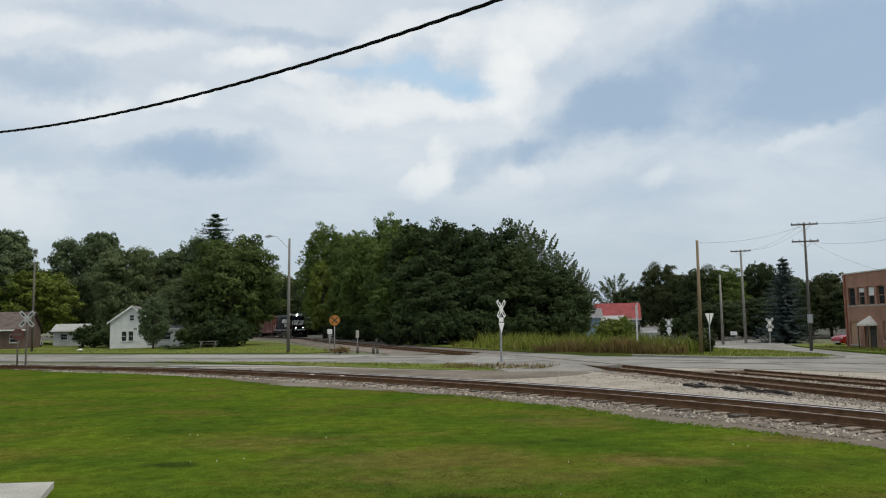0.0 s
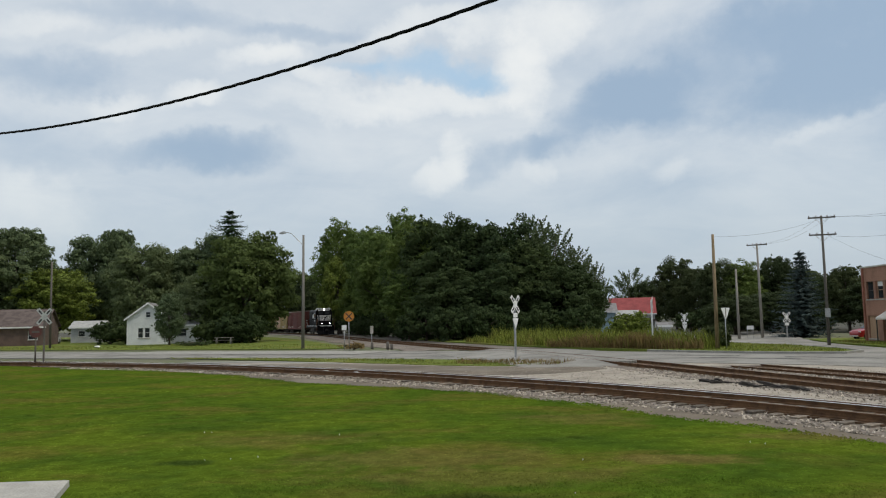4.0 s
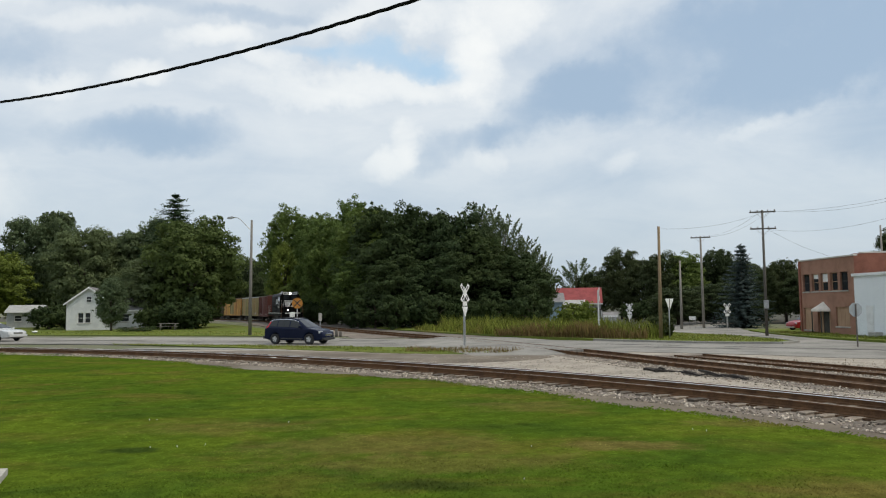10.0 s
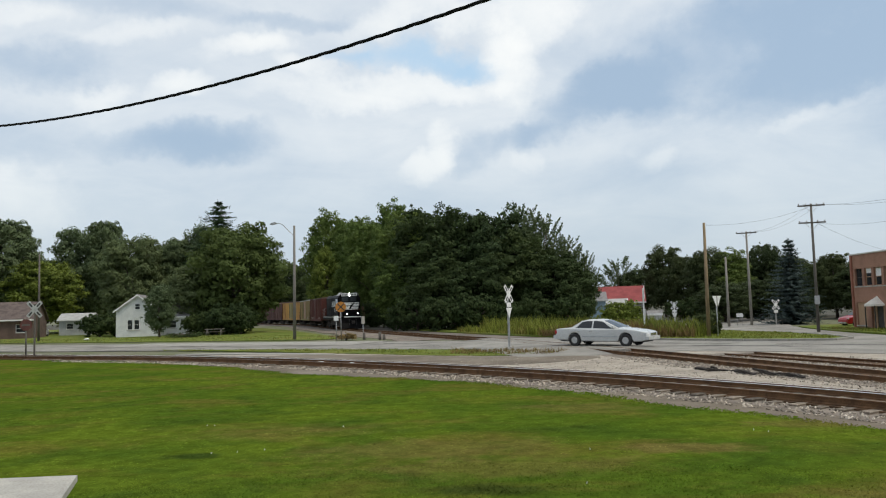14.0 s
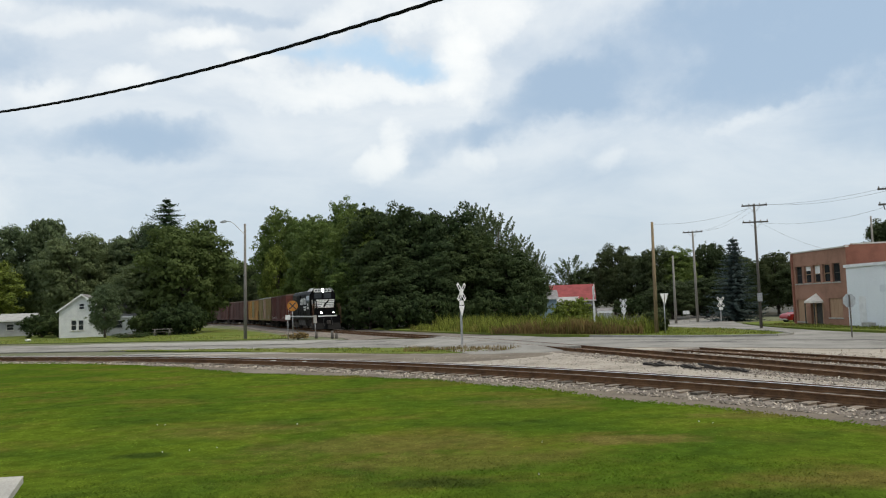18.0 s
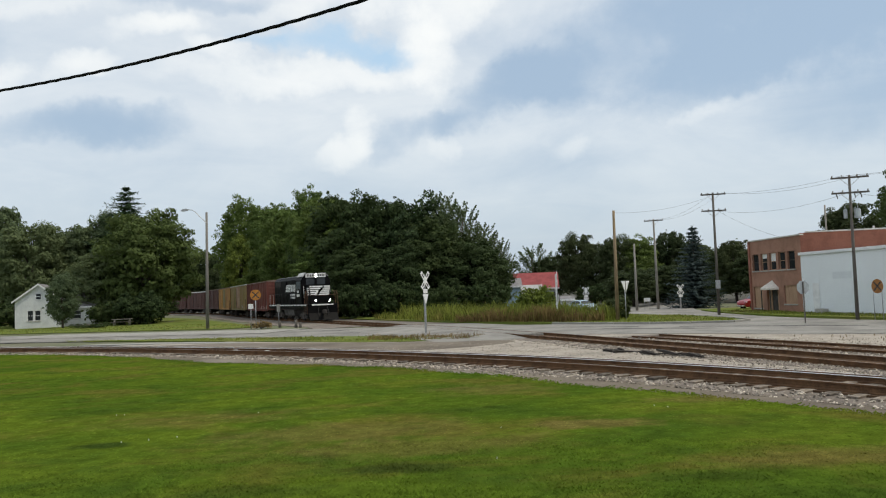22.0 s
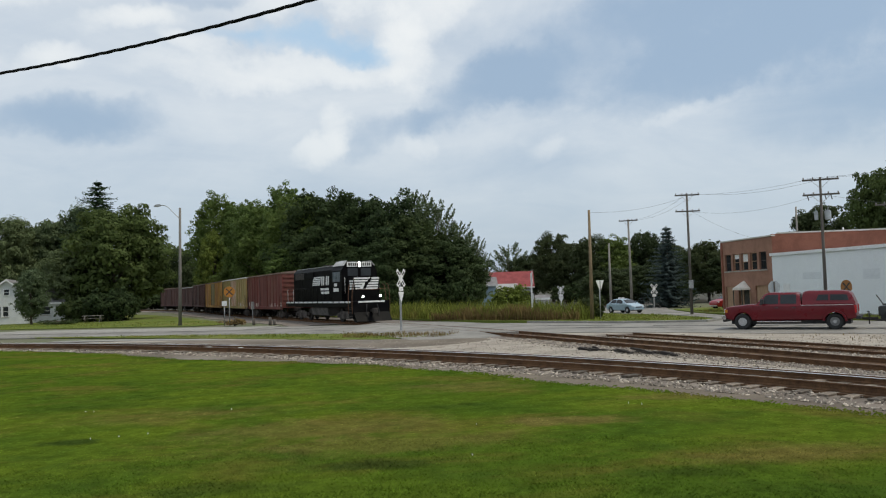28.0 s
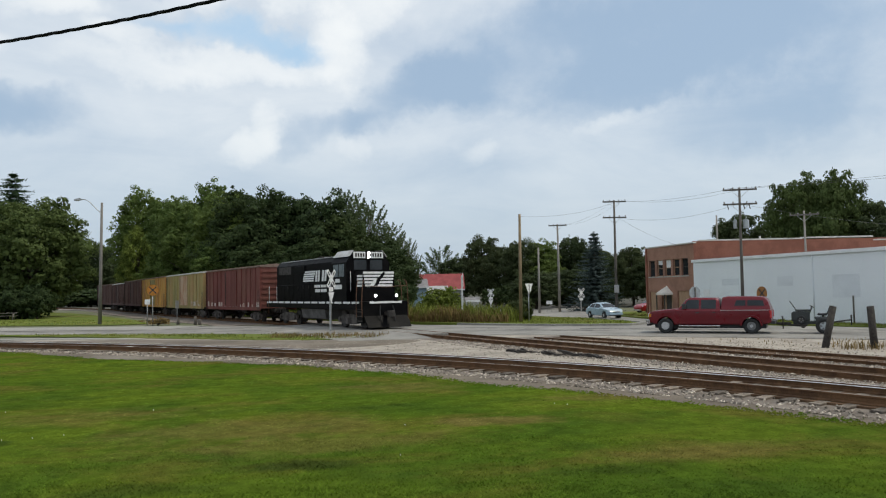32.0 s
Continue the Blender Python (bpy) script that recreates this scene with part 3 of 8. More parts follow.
LAWN = [(-40, 54), (-28, 48.6), (-17.7, 41.7), (-9.7, 34.4), (-6.9, 30.6), (-4.9, 28.9), (-1.65, 26.5), (0.25, 24.8), (3.2, 21), (5.1, 17.4), (6.7, 15.1), (7.8, 13.3), (8.6, 11.5), (9.6, 9.5),
        (11, 5), (13, -4), (15, -30), (-60, -30), (-70, 20)]
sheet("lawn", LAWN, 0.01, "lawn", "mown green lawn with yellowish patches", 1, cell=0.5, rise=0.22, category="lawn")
sheet("grass_strip", [(-22, 55.6), (-14, 52.2), (-5.5, 47.6), (0, 44.8), (4.2, 41.4), (6.4, 39.2), (4.9, 37.2), (0.4, 38.6), (-5.6, 43.6), (-14, 50.6)], 0.012, "verge", "patchy grass strip beside the road", 1, cell=0.5,
      rise=0.3, category="grass")
sheet("grass_verge", [(-9.6, 66.0), (-20, 71.2), (-36, 78), (-60, 90), (-130, 124), (-130, 190), (-70, 180), (-42, 150), (-26, 118), (-17, 92), (-11.5, 76)], 0.0, "verge", "grass field before the houses", 1, cell=0.8,
      rise=0.3, category="grass")
sheet("grass_island", [(4.6, 64), (9, 55.2), (12.8, 49.6), (16.6, 44.9), (21.2, 42.6), (22.6, 44.5), (22.9, 51), (21.5, 57.5), (19, 65.5), (12, 77), (2, 94), (-6, 100), (-3, 84)], 0.1, "verge",
      "mown grass island behind a low kerb", 1, thick=0.2, category="grass")
sheet("grass_by_hall", [(27.2, 46), (26.9, 52), (27.6, 59), (29.3, 66), (40, 66), (40, 20), (33, 26), (29.5, 34)], 0.06, "verge", "grass strip along the foot of the buildings", 1, thick=0.15, category="grass")
sheet("far_field", [(-130, 190), (-60, 185), (-30, 158), (-12, 108), (2, 97), (28, 92), (34, 88), (60, 80), (200, 60), (400, 300), (0, 420), (-400, 300)], -0.045, "floor", "dark earth and leaf litter under the trees", 0, thick=0.02, category="grass")


sheet("dirt_apron", [(-9.5, 90), (-5, 77), (-1.2, 66.5), (2.4, 57.5), (8.6, 55.8), (6.2, 60.5), (4.4, 67), (3.2, 76), (4, 86), (-2, 96), (-10, 108), (-16, 112)], -0.026, "apron", "brown trodden dirt beside the railway", 1, cell=1.0,
      rise=0.4, thick=0.03, category="dirt")


# ---- railway tracks ----
RAIL = [(-0.065, 0), (0.065, 0), (0.065, 0.015), (0.012, 0.04), (0.012, 0.125), (0.036, 0.135), (0.036, 0.165), (-0.036, 0.165), (-0.036, 0.135), (-0.012, 0.125), (-0.012, 0.04), (-0.065, 0.015)]


def rail(way, s0, s1, off, z0, parent, step=1.2, worn=False):
    bm, top = bmesh.new(), bmesh.new()
    rows, tops = [], []
    for s in np.arange(s0, s1 + 0.01, step):
        c, n = way.at(s), way.side(s)
        c = c + n * off
        rows.append([bm.verts.new((c.x + n.x * u, c.y + n.y * u, z0 + v)) for u, v in RAIL])
        tops.append([top.verts.new((c.x + n.x * u, c.y + n.y * u, z0 + v)) for u, v in ((-0.026, 0.1655), (0.026, 0.1655))])
    for q, w in zip(rows, rows[1:]):
        for k in range(len(RAIL)):
            bm.faces.new((q[k], q[(k + 1) % len(RAIL)], w[(k + 1) % len(RAIL)], w[k]))
    for q, w in zip(tops, tops[1:]):
        top.faces.new((q[0], q[1], w[1], w[0]))
    bmesh.ops.recalc_face_normals(bm, faces=bm.faces[:])
    bmesh.ops.recalc_face_normals(top, faces=top.faces[:])
    r = part("rail", bm, "rail", parent)
    part("rail_head", top, "dull", r, "worn brown running surface")
    # a tilted white strip paints the sky's glint along the worn inner corner
    if worn:
        face = bmesh.new()
        g = 1.0 if off < 0 else -1.0
        ends = []
        for s in np.arange(s0, s1 + 0.01, step):
            c, n = way.at(s), way.side(s)
            ends.append([face.verts.new((c.x + n.x * (off + g * u), c.y + n.y * (off + g * u), z0 + v)) for u, v in ((0.047, 0.124), (0.012, 0.1705))])
        for q, w in zip(ends, ends[1:]):
            face.faces.new((q[0], w[0], w[1], q[1]))
        bmesh.ops.recalc_face_normals(face, faces=face.faces[:])
        part("gauge_corner", face, "gauge", r, "inner corner of the rail head worn by wheel flanges, its sky glint painted white")
    return r


def track(name, way, s0, s1, z0, label, tie0, tie1, gap=0.56):
    t = thing(name, Matrix(), label, "railway track", kind="structure")
    for off in (-0.755, 0.755):
        rail(way, s0, s1, off, z0, t, worn=name.startswith("near"))
    return t, tie0, tie1, gap


near_track = track("near_track", NEAR, 0, NEAR.length, 0.05, "curving railway track with rusty rails on wooden ties", 0, 0)
main_track = track("main_track", MAIN, 0, MAIN.length, -0.03, "railway track that crosses the road", 0, 0)
spur_track = track("spur_track", SPUR, 3.2, SPUR.length, -0.085, "rusty side track leaving the crossing", 0, 0)


# ---- trees ----
def cards(c, nrm, s, rng):
    """A small bent leaf spray at each point c, facing about nrm, of half length s."""
    n = len(c)
    nrm = nrm / np.linalg.norm(nrm, axis=1)[:, None]
    a = np.cross(nrm, rng.normal(size=(n, 3)))
    a /= np.linalg.norm(a, axis=1)[:, None]
    b = np.cross(nrm, a)
    s = s[:, None]
    k = rng.uniform(0.45, 0.8, n)[:, None]
    p = np.stack([c - a * s, c - b * s * k + nrm * s * 0.2, c + a * s, c + b * s * k - nrm * s * 0.15], 1)
    return p.reshape(-1, 3), np.arange(n * 4).reshape(-1, 4)


def unit(rng, n):
    d = rng.normal(size=(n, 3))
    return d / np.linalg.norm(d, axis=1)[:, None]


def leaf_cloud(lobes, count, size, seed, tufts=11):
    """Leaves on boughs (x, y, z, rx, ry, rz): each bough carries tufts on its outer side, each tuft a ball of leaves, with gaps between."""
    rng = np.random.default_rng(seed)
    B = np.array(lobes)
    n = len(B) * tufts
    L = np.repeat(B, tufts, 0)
    d = unit(rng, n)
    d[:, 2] = np.where((d[:, 2] < -0.1) & (rng.random(n) < 0.75), -d[:, 2], d[:, 2])
    tc = L[:, :3] + d * L[:, 3:6] * rng.uniform(0.62, 1.2, n)[:, None]
    tr = L[:, 3:6].mean(1) * rng.uniform(0.26, 0.52, n)
    loose = rng.random(n) < 0.12
    tc[loose] = (L[:, :3] + d * L[:, 3:6] * 1.32)[loose]
    tr[loose] *= 0.55
    which = rng.choice(n, count, p=tr ** 2 / (tr ** 2).sum())
    e = unit(rng, count)
    e[:, 2] = np.where((e[:, 2] < 0) & (rng.random(count) < 0.6), -e[:, 2], e[:, 2])
    r = tr[which] * (1.0 - np.abs(rng.normal(0, 0.22, count)) + rng.normal(0, 0.09, count))
    c = tc[which] + e * r[:, None] * np.array([1.0, 1.0, 0.78])
    nrm = e + 0.45 * d[which] + rng.normal(0, 0.32, (count, 3))
    # a thin dark filling inside the boughs
    m = count // 7
    w2 = rng.integers(0, len(B), m)
    c2 = B[w2, :3] + unit(rng, m) * B[w2, 3:6] * rng.uniform(0.3, 0.85, m)[:, None]
    return cards(np.concatenate([c, c2]), np.concatenate([nrm, unit(rng, m)]), size * np.concatenate([rng.uniform(0.55, 1.35, count), rng.uniform(1.2, 2.2, m)]), rng)


def spray_cloud(h, wide, low, count, size, seed, sprays=150):
    """Leaves along thin boughs that fan out and upward from the trunk, their tips free."""
    rng = np.random.default_rng(seed)
    az = rng.uniform(0, 2 * np.pi, sprays)
    f = rng.uniform(-0.85, 1.0, sprays)
    flat = np.sqrt(1 - f * f * 0.92)
    k = rng.uniform(0.72, 1.12, sprays)
    mid, half = h * (0.5 + low * 0.5), h * (0.5 - low * 0.5)
    tip = np.stack([wide * 0.5 * k * flat * np.cos(az), wide * 0.5 * k * flat * np.sin(az), mid + half * f * np.minimum(k, 1.05)], 1)
    root = np.stack([tip[:, 0] * 0.12, tip[:, 1] * 0.12, np.maximum(h * low, tip[:, 2] - np.hypot(tip[:, 0], tip[:, 1]) * 0.75 - 0.12 * h)], 1)
    which = rng.integers(0, sprays, count)
    u = rng.uniform(0.25, 1.0, count) ** 0.75
    axis = root[which] + (tip - root)[which] * u[:, None]
    c = axis + unit(rng, count) * (wide * 0.1 * (1.12 - u) * np.abs(rng.normal(0.6, 0.45, count)))[:, None]
    return cards(c, unit(rng, count) + np.array([0, 0, 0.5]), size * rng.uniform(0.5, 1.3, count), rng)


def crown_mesh(name, verts, faces, material):
    me = bpy.data.meshes.new(name)
    me.from_pydata(verts.tolist(), [], faces.tolist())
    me.materials.append(M[material])
    return me


def broadleaf(name, h, wide, material, seed, label, leaves=4200, size=0.36, low=0.18, lobes=13, category="tree", group="", spray=0.0):
    """A tree with a tapered trunk, limbs and a crown of leafy boughs, standing at the origin."""
    rng = random.Random(seed)
    t = thing(name, Matrix(), label, category, group)
    top = h * 0.8
    bm = bmesh.new()
    tube(bm, [(0, 0, -0.1), (0.06 * wide * rng.uniform(-1, 1), 0, h * 0.25), (rng.uniform(-0.1, 0.1) * wide, rng.uniform(-0.1, 0.1) * wide, top)], 0.022 * h + 0.06, 8, 0.05)
    part("trunk", bm, "bark", t)
    mid, half = h * (0.5 + low * 0.5), h * (0.5 - low * 0.5)
    ls = []
    for i in range(lobes):
        f = (i + 0.5) / lobes * 1.86 - 0.93
        a = i * 2.399 + rng.uniform(-0.35, 0.35)
        flat = math.sqrt(1 - f * f)
        k = rng.uniform(0.62, 0.84)
        r = wide * rng.uniform(0.13, 0.21) * (1.0 - 0.25 * max(0.0, f))
        if spray:
            r *= 0.62
            k = rng.uniform(0.5, 0.95)
        ls.append((wide * 0.5 * k * flat * math.cos(a), wide * 0.5 * k * flat * math.sin(a), mid + half * f * rng.uniform(0.74, 0.88), r * rng.uniform(0.95, 1.3), r * rng.uniform(0.95, 1.3), r * rng.uniform(0.7, 0.95) * (1 + spray)))
    boughs = ls[::max(1, lobes // 7)]
    ls.append((0, 0, mid, wide * 0.31, wide * 0.31, half * 0.72))
    for l in boughs:
        bm = bmesh.new()
        tube(bm, [(0, 0, l[2] * 0.6), (l[0] * 0.5, l[1] * 0.5, l[2] * 0.85), (l[0], l[1], l[2])], 0.08 + 0.006 * h, 5, 0.02)
        part("limb", bm, "bark", t)
    v, f = spray_cloud(h, wide, low, leaves, size, seed) if spray else leaf_cloud(ls, leaves, size, seed)
    v[:, 2] = h * low + (v[:, 2] - h * low) * (h * (1 - low)) / (np.percentile(v[:, 2], 99.7) - h * low)
    v[:, 2] = np.maximum(v[:, 2], 0.02)
    c = new("crown", crown_mesh("crown", v, f, material))
    c.parent = t
    return t


def conifer(name, h, wide, material, seed, label, tiers=30, low=0.05, taper=0.8, boughs=9, twig=0.3):
    """A spruce: a straight trunk and whorls of boughs, each a flat fan of needle twigs that droops and lifts at its tip."""
    rng = np.random.default_rng(seed)
    t = thing(name, Matrix(), label, "tree")
    part("trunk", rod((0, 0, -0.1), (0, 0, h * 0.97), 0.012 * h + 0.05, 8, 0.02), "bark", t)
    verts, faces = [], []

    def blade_(c, along_, side_, w):
        b = len(verts)
        verts.extend([tuple(c - side_ * w), tuple(c + along_ * 0.5 - side_ * w * 0.6), tuple(c + along_), tuple(c + along_ * 0.5 + side_ * w * 0.8)])
        faces.append((b, b + 1, b + 2, b + 3))
    for i in range(tiers):
        f = i / (tiers - 1)
        z = h * (low + (0.975 - low) * f)
        reach = wide * 0.5 * (1 - f) ** taper * rng.uniform(0.85, 1.12) + 0.12
        a0 = rng.uniform(0, 6.28)
        for k in range(boughs):
            a = a0 + k * 2 * math.pi / boughs + rng.normal(0, 0.14)
            L = reach * rng.uniform(0.72, 1.12)
            out, side = np.array([math.cos(a), math.sin(a), 0.0]), np.array([-math.sin(a), math.cos(a), 0.0])
            zz = z + rng.normal(0, 0.12 * h / tiers)
            n = max(4, int(L / (twig * 0.5)))
            for j in range(n):
                q = (j + rng.uniform(0.2, 0.9)) / n
                c = out * L * q + np.array([0, 0, zz - 0.42 * L * q + 0.34 * L * q * q])
                s = twig * (1.25 - 0.6 * q) * rng.uniform(0.7, 1.3)
                for sg in (-1, 1):
                    d = out * 0.55 + side * sg * rng.uniform(0.6, 1.0) + np.array([0, 0, rng.normal(-0.12, 0.2)])
                    blade_(c, d * s, np.cross(d, [0, 0, 1]) * 0.5 + np.array([0, 0, 0.25]), s * 0.42)
                d = out * 0.5 + side * rng.normal(0, 0.3) + np.array([0, 0, -rng.uniform(0.3, 0.9)])
                blade_(c, d * s * 0.8, side, s * 0.34)
    for j in range(10):
        a = j * 2.4
        blade_(np.array([0, 0, h * (0.93 + 0.006 * j)]), np.array([math.cos(a) * 0.2, math.sin(a) * 0.2, 0.35]), np.array([-math.sin(a), math.cos(a), 0]), 0.06)
    me = bpy.data.meshes.new("needle_crown")
    me.from_pydata(verts, [], faces)
    me.materials.append(M[material])
    c = new("needle_crown", me)
    c.parent = t
    return t


def place(ob, x, y, s=1.0, sz=None, turn=0.0, z=0.0):
    ob.matrix_basis = pose(x, y, z, 0, 0, turn) @ Matrix.Diagonal((s, s, sz or s, 1))
    return ob


def again(ob, x, y, s=1.0, sz=None, turn=0.0, z=0.0):
    c = copy_thing(ob, pose(x, y, z, 0, 0, turn))
    c.scale = (s, s, sz or s)
    return c


def polar(az, d):
    return d * math.sin(radians(az)), d * math.cos(radians(az))


# the wood beyond the crossing: rows of (bearing, distance, height, width, leaf)
KINDS = {}
for i, (key, leaf, words) in enumerate((("a", "leaf_a", "broad mid-green leafy tree at the wood's edge"), ("b", "leaf_b", "broad dark green leafy tree"), ("c", "leaf_c", "young yellow-green leafy tree"),
                                        ("d", "leaf_d", "airy silver-green leafy tree with feathery crown"), ("e", "leaf_e", "round green tree with a full low crown"), ("h", "leaf_h", "broad very dark green leafy tree in the wood"), ("f", "leaf_f", "broad leafy tree behind the houses, its green paled for haze"))):
    for j in range(2):
        KINDS[key, j] = (leaf, words, 40 + i * 7 + j)
MADE = {}
TALL = dict(a=17.5, b=12.0, c=13.0, d=13.5, e=10.8, f=14.0, h=11.8)
LOW = dict(a=0.05, b=0.03, c=0.05, d=0.08, e=0.05, f=0.03, h=0.03)


def wood_tree(az, d, h, wide, key, j=0, group="trees of the wood"):
    x, y = polar(az, d)
    leaf, words, seed = KINDS[key, j]
    if (key, j) not in MADE:
        MADE[key, j] = broadleaf("tree", TALL[key], 9.0, leaf, seed, words, leaves=30000 if key in "af" else 20000 if key == "d" else 26000, size=0.135 if key != "d" else 0.12, low=LOW[key],
                                 lobes=50 if key == "a" else 46 if key == "d" else 40 if key == "f" else 34, group=group, spray=0.5 if key == "d" else 0.0)
        return place(MADE[key, j], x, y, wide / 9.0, h / TALL[key], az * 37)
    return again(MADE[key, j], x, y, wide / 9.0, h / TALL[key], az * 53 + d)


WOOD = [(-8.7, 152, 22.0, 10, "a", 0), (-8.85, 146, 14.4, 6.6, "c", 0), (-6.9, 148, 20.0, 9, "a", 1), (-6.2, 130, 17.6, 9, "a", 0), (-5.3, 116, 15.6, 9, "a", 1), (-4.05, 106, 17.4, 6.2, "a", 0),
        (-2.9, 100, 14.8, 9, "a", 1), (-1.4, 98, 15.2, 11, "h", 0), (0.8, 95, 14.3, 11, "h", 1), (3.2, 94, 14.0, 11, "h", 0), (5.3, 95, 15.0, 8.5, "d", 0), (6.9, 92, 13.5, 8.5, "d", 1), (8.6, 92, 10.6, 6.6, "d", 0), (9.9, 90, 8.8, 4.6, "d", 1),
        (9.2, 90, 7.0, 4.4, "h", 1), (5.4, 90, 11.0, 9, "h", 0), (8.0, 88, 8.0, 8, "h", 1), (-7.3, 140, 9, 7, "a", 1), (-3.6, 96, 8.5, 7, "a", 0), (-0.4, 89, 8, 8, "h", 1), (2.4, 87, 8, 8, "h", 0)]
for row in WOOD:
    wood_tree(*row)
LEFT = [(-34, 150, 19.5, 15, "f", 0), (-30.0, 152, 19.4, 13, "f", 1), (-27.8, 146, 12.2, 12, "c", 1), (-25.6, 152, 18.4, 10, "f", 0), (-24.0, 150, 19.4, 9, "f", 1), (-22.2, 120, 14.0, 9, "f", 0),
        (-20.4, 126, 13.5, 10, "f", 1), (-18.9, 122, 13.8, 9, "f", 1), (-17.4, 124, 16.0, 9, "f", 0), (-15.3, 106, 14.4, 12.2, "e", 0), (-18.0, 108, 9, 8, "f", 0),
        (-20.55, 97, 6.2, 3.5, "f", 0), (-28.5, 165, 14, 15, "f", 0), (-36, 104, 13, 13, "f", 0), (-11.4, 246, 17.6, 11, "b", 1), (-13.2, 250, 18, 14, "b", 0), (-10.2, 240, 13, 11, "b", 0), (-15.4, 262, 16, 14, "b", 1), (-32.4, 162, 14, 14, "f", 1), (-25, 164, 13, 14, "f", 1)]
for row in LEFT:
    wood_tree(*row, group="trees round the houses")
RIGHT = [(12.6, 150, 11.0, 9, "d", 0), (15.7, 128, 11.3, 6.6, "b", 0), (13.9, 150, 8.6, 9, "b", 1), (17.4, 122, 9.0, 7, "b", 1), (18.7, 112, 9.5, 6.5, "b", 0), (20.1, 112, 9.3, 6, "a", 0), (22.3, 116, 9.9, 5.5, "b", 1),
         (21.2, 118, 8.2, 8, "b", 0), (23.9, 120, 8.4, 8, "b", 0), (26.6, 100, 7.3, 5.2, "b", 1), (28.6, 96, 6.0, 7, "b", 0), (30.2, 104, 6.5, 8, "b", 1), (19.6, 90, 4.2, 6, "b", 0), (22, 96, 4.6, 7, "b", 1), (33.9, 96, 10.4, 7.4, "b", 1), (37.8, 90, 13.8, 7.0, "e", 1), (39.8, 88, 13.6, 6.6, "e", 0),
         (42.0, 88, 10.5, 7, "b", 0), (44.6, 84, 8.0, 7, "b", 1), (47.6, 86, 8, 9, "b", 0), (33, 130, 8, 12, "b", 0), (25.4, 112, 6.8, 8, "b", 0)]
for row in RIGHT:
    wood_tree(*row, group="trees by the side street")
# low growth along the foot of the wood and the hedges
first_shrub = None
rng = random.Random(17)
# the four from bearing -17.6 are added to fill the shade under the round tree
SHRUBS = [(-7.3 + 0.55 * i, 134 - 6.0 * i, 3.4) for i in range(7)] + [(-3.6 + 0.98 * i, 84 - 0.25 * i + (3 if i < 3 else 0), 3.4) for i in range(14)] + [(-24.4 + 1.2 * i, 113, 3.6) for i in range(6)] + [(-17.6 + 0.9 * i, 101 - i, 3.4) for i in range(4)] + [(-9 - 0.7 * i, 215, 5.0) for i in range(8)] + [(-15 - 0.8 * i, 140, 4.5) for i in range(7)] + [(16.4 + 1.2 * i, 104, 2.8) for i in range(8)]
for az, d, hh in SHRUBS:
    x, y = polar(az + rng.uniform(-0.3, 0.3), d + rng.uniform(-2, 2))
    sc = hh / 3.0 * rng.uniform(0.75, 1.15)
    if first_shrub is None:
        first_shrub = broadleaf("shrub", 3.0, 4.4, "leaf_h", 93, "dense dark green shrub at the foot of trees", 5200, 0.11, 0.0, 12, "shrub", "undergrowth")
        place(first_shrub, x, y, sc * d / 105, sc, 0)
    else:
        again(first_shrub, x, y, sc * d / 105, sc, rng.uniform(0, 360))
spruce = place(conifer("spruce_tree", 8.0, 6.4, "needle", 5, "dense blue-green spruce beside the side street", 22, 0.03, 0.74, 16, 0.38), *polar(23.9, 80))
old_spruce = place(conifer("spruce_tree", 19.8, 17.0, "needle_dark", 6, "tall dark spruce standing above the other trees", 21, 0.3, 0.66, 12, 0.62), *polar(-16.55, 120))
place(broadleaf("shrub", 0.55, 4.2, "leaf_h", 98, "low dark green shrub before a white house", 1500, 0.09, 0.0, 10, "shrub"), *polar(-18.9, 92))

# bush before the tan pole
bush = broadleaf("bush", 1.7, 1.9, "leaf_b", 91, "dark green bush beside a utility pole", 2600, 0.1, 0.02, 12, "bush")
place(bush, *polar(18.5, 55.5))
place(broadleaf("bush", 2.6, 3.4, "leaf_c", 92, "bright yellow-green bush among reeds", 4200, 0.1, 0.02, 14, "bush"), *polar(12.55, 66))


# ---- poles and wires ----
def insulator(parent, x, y, z):
    bm = bmesh.new()
    disc(bm, (x, y, z + 0.05), "z", 0.035, 0.1, 8)
    part("insulator", bm, "pole_grey", parent)


def utility_pole(name, x, y, h, material, label, arms=(), lean=(0, 0), r=0.15, low_box=False, arm_turn=0.0):
    p = thing(name, pose(x, y, 0, lean[0], lean[1], arm_turn), label, "utility pole")
    part("shaft", rod((0, 0, -0.3), (0, 0, h), r, 10, r * 0.62), material, p)
    for z, w in arms:
        part("crossarm", bx(-w / 2, w / 2, -0.17, -0.09, z - 0.05, z + 0.05, 0.01), "pole", p)
        for k in (-0.46, -0.2, 0.2, 0.46):
            insulator(p, k * w, -0.13, z + 0.05)
        for sx in (-1, 1):
            part("brace", rod((0, -0.12, z - 0.5), (sx * w * 0.25, -0.12, z - 0.05), 0.012, 5), "galv", p)
    if low_box:
        part("meter_box", bx(-0.16, 0.16, -0.34, -0.13, 1.9, 2.5, 0.02), "galv", p)
    return p


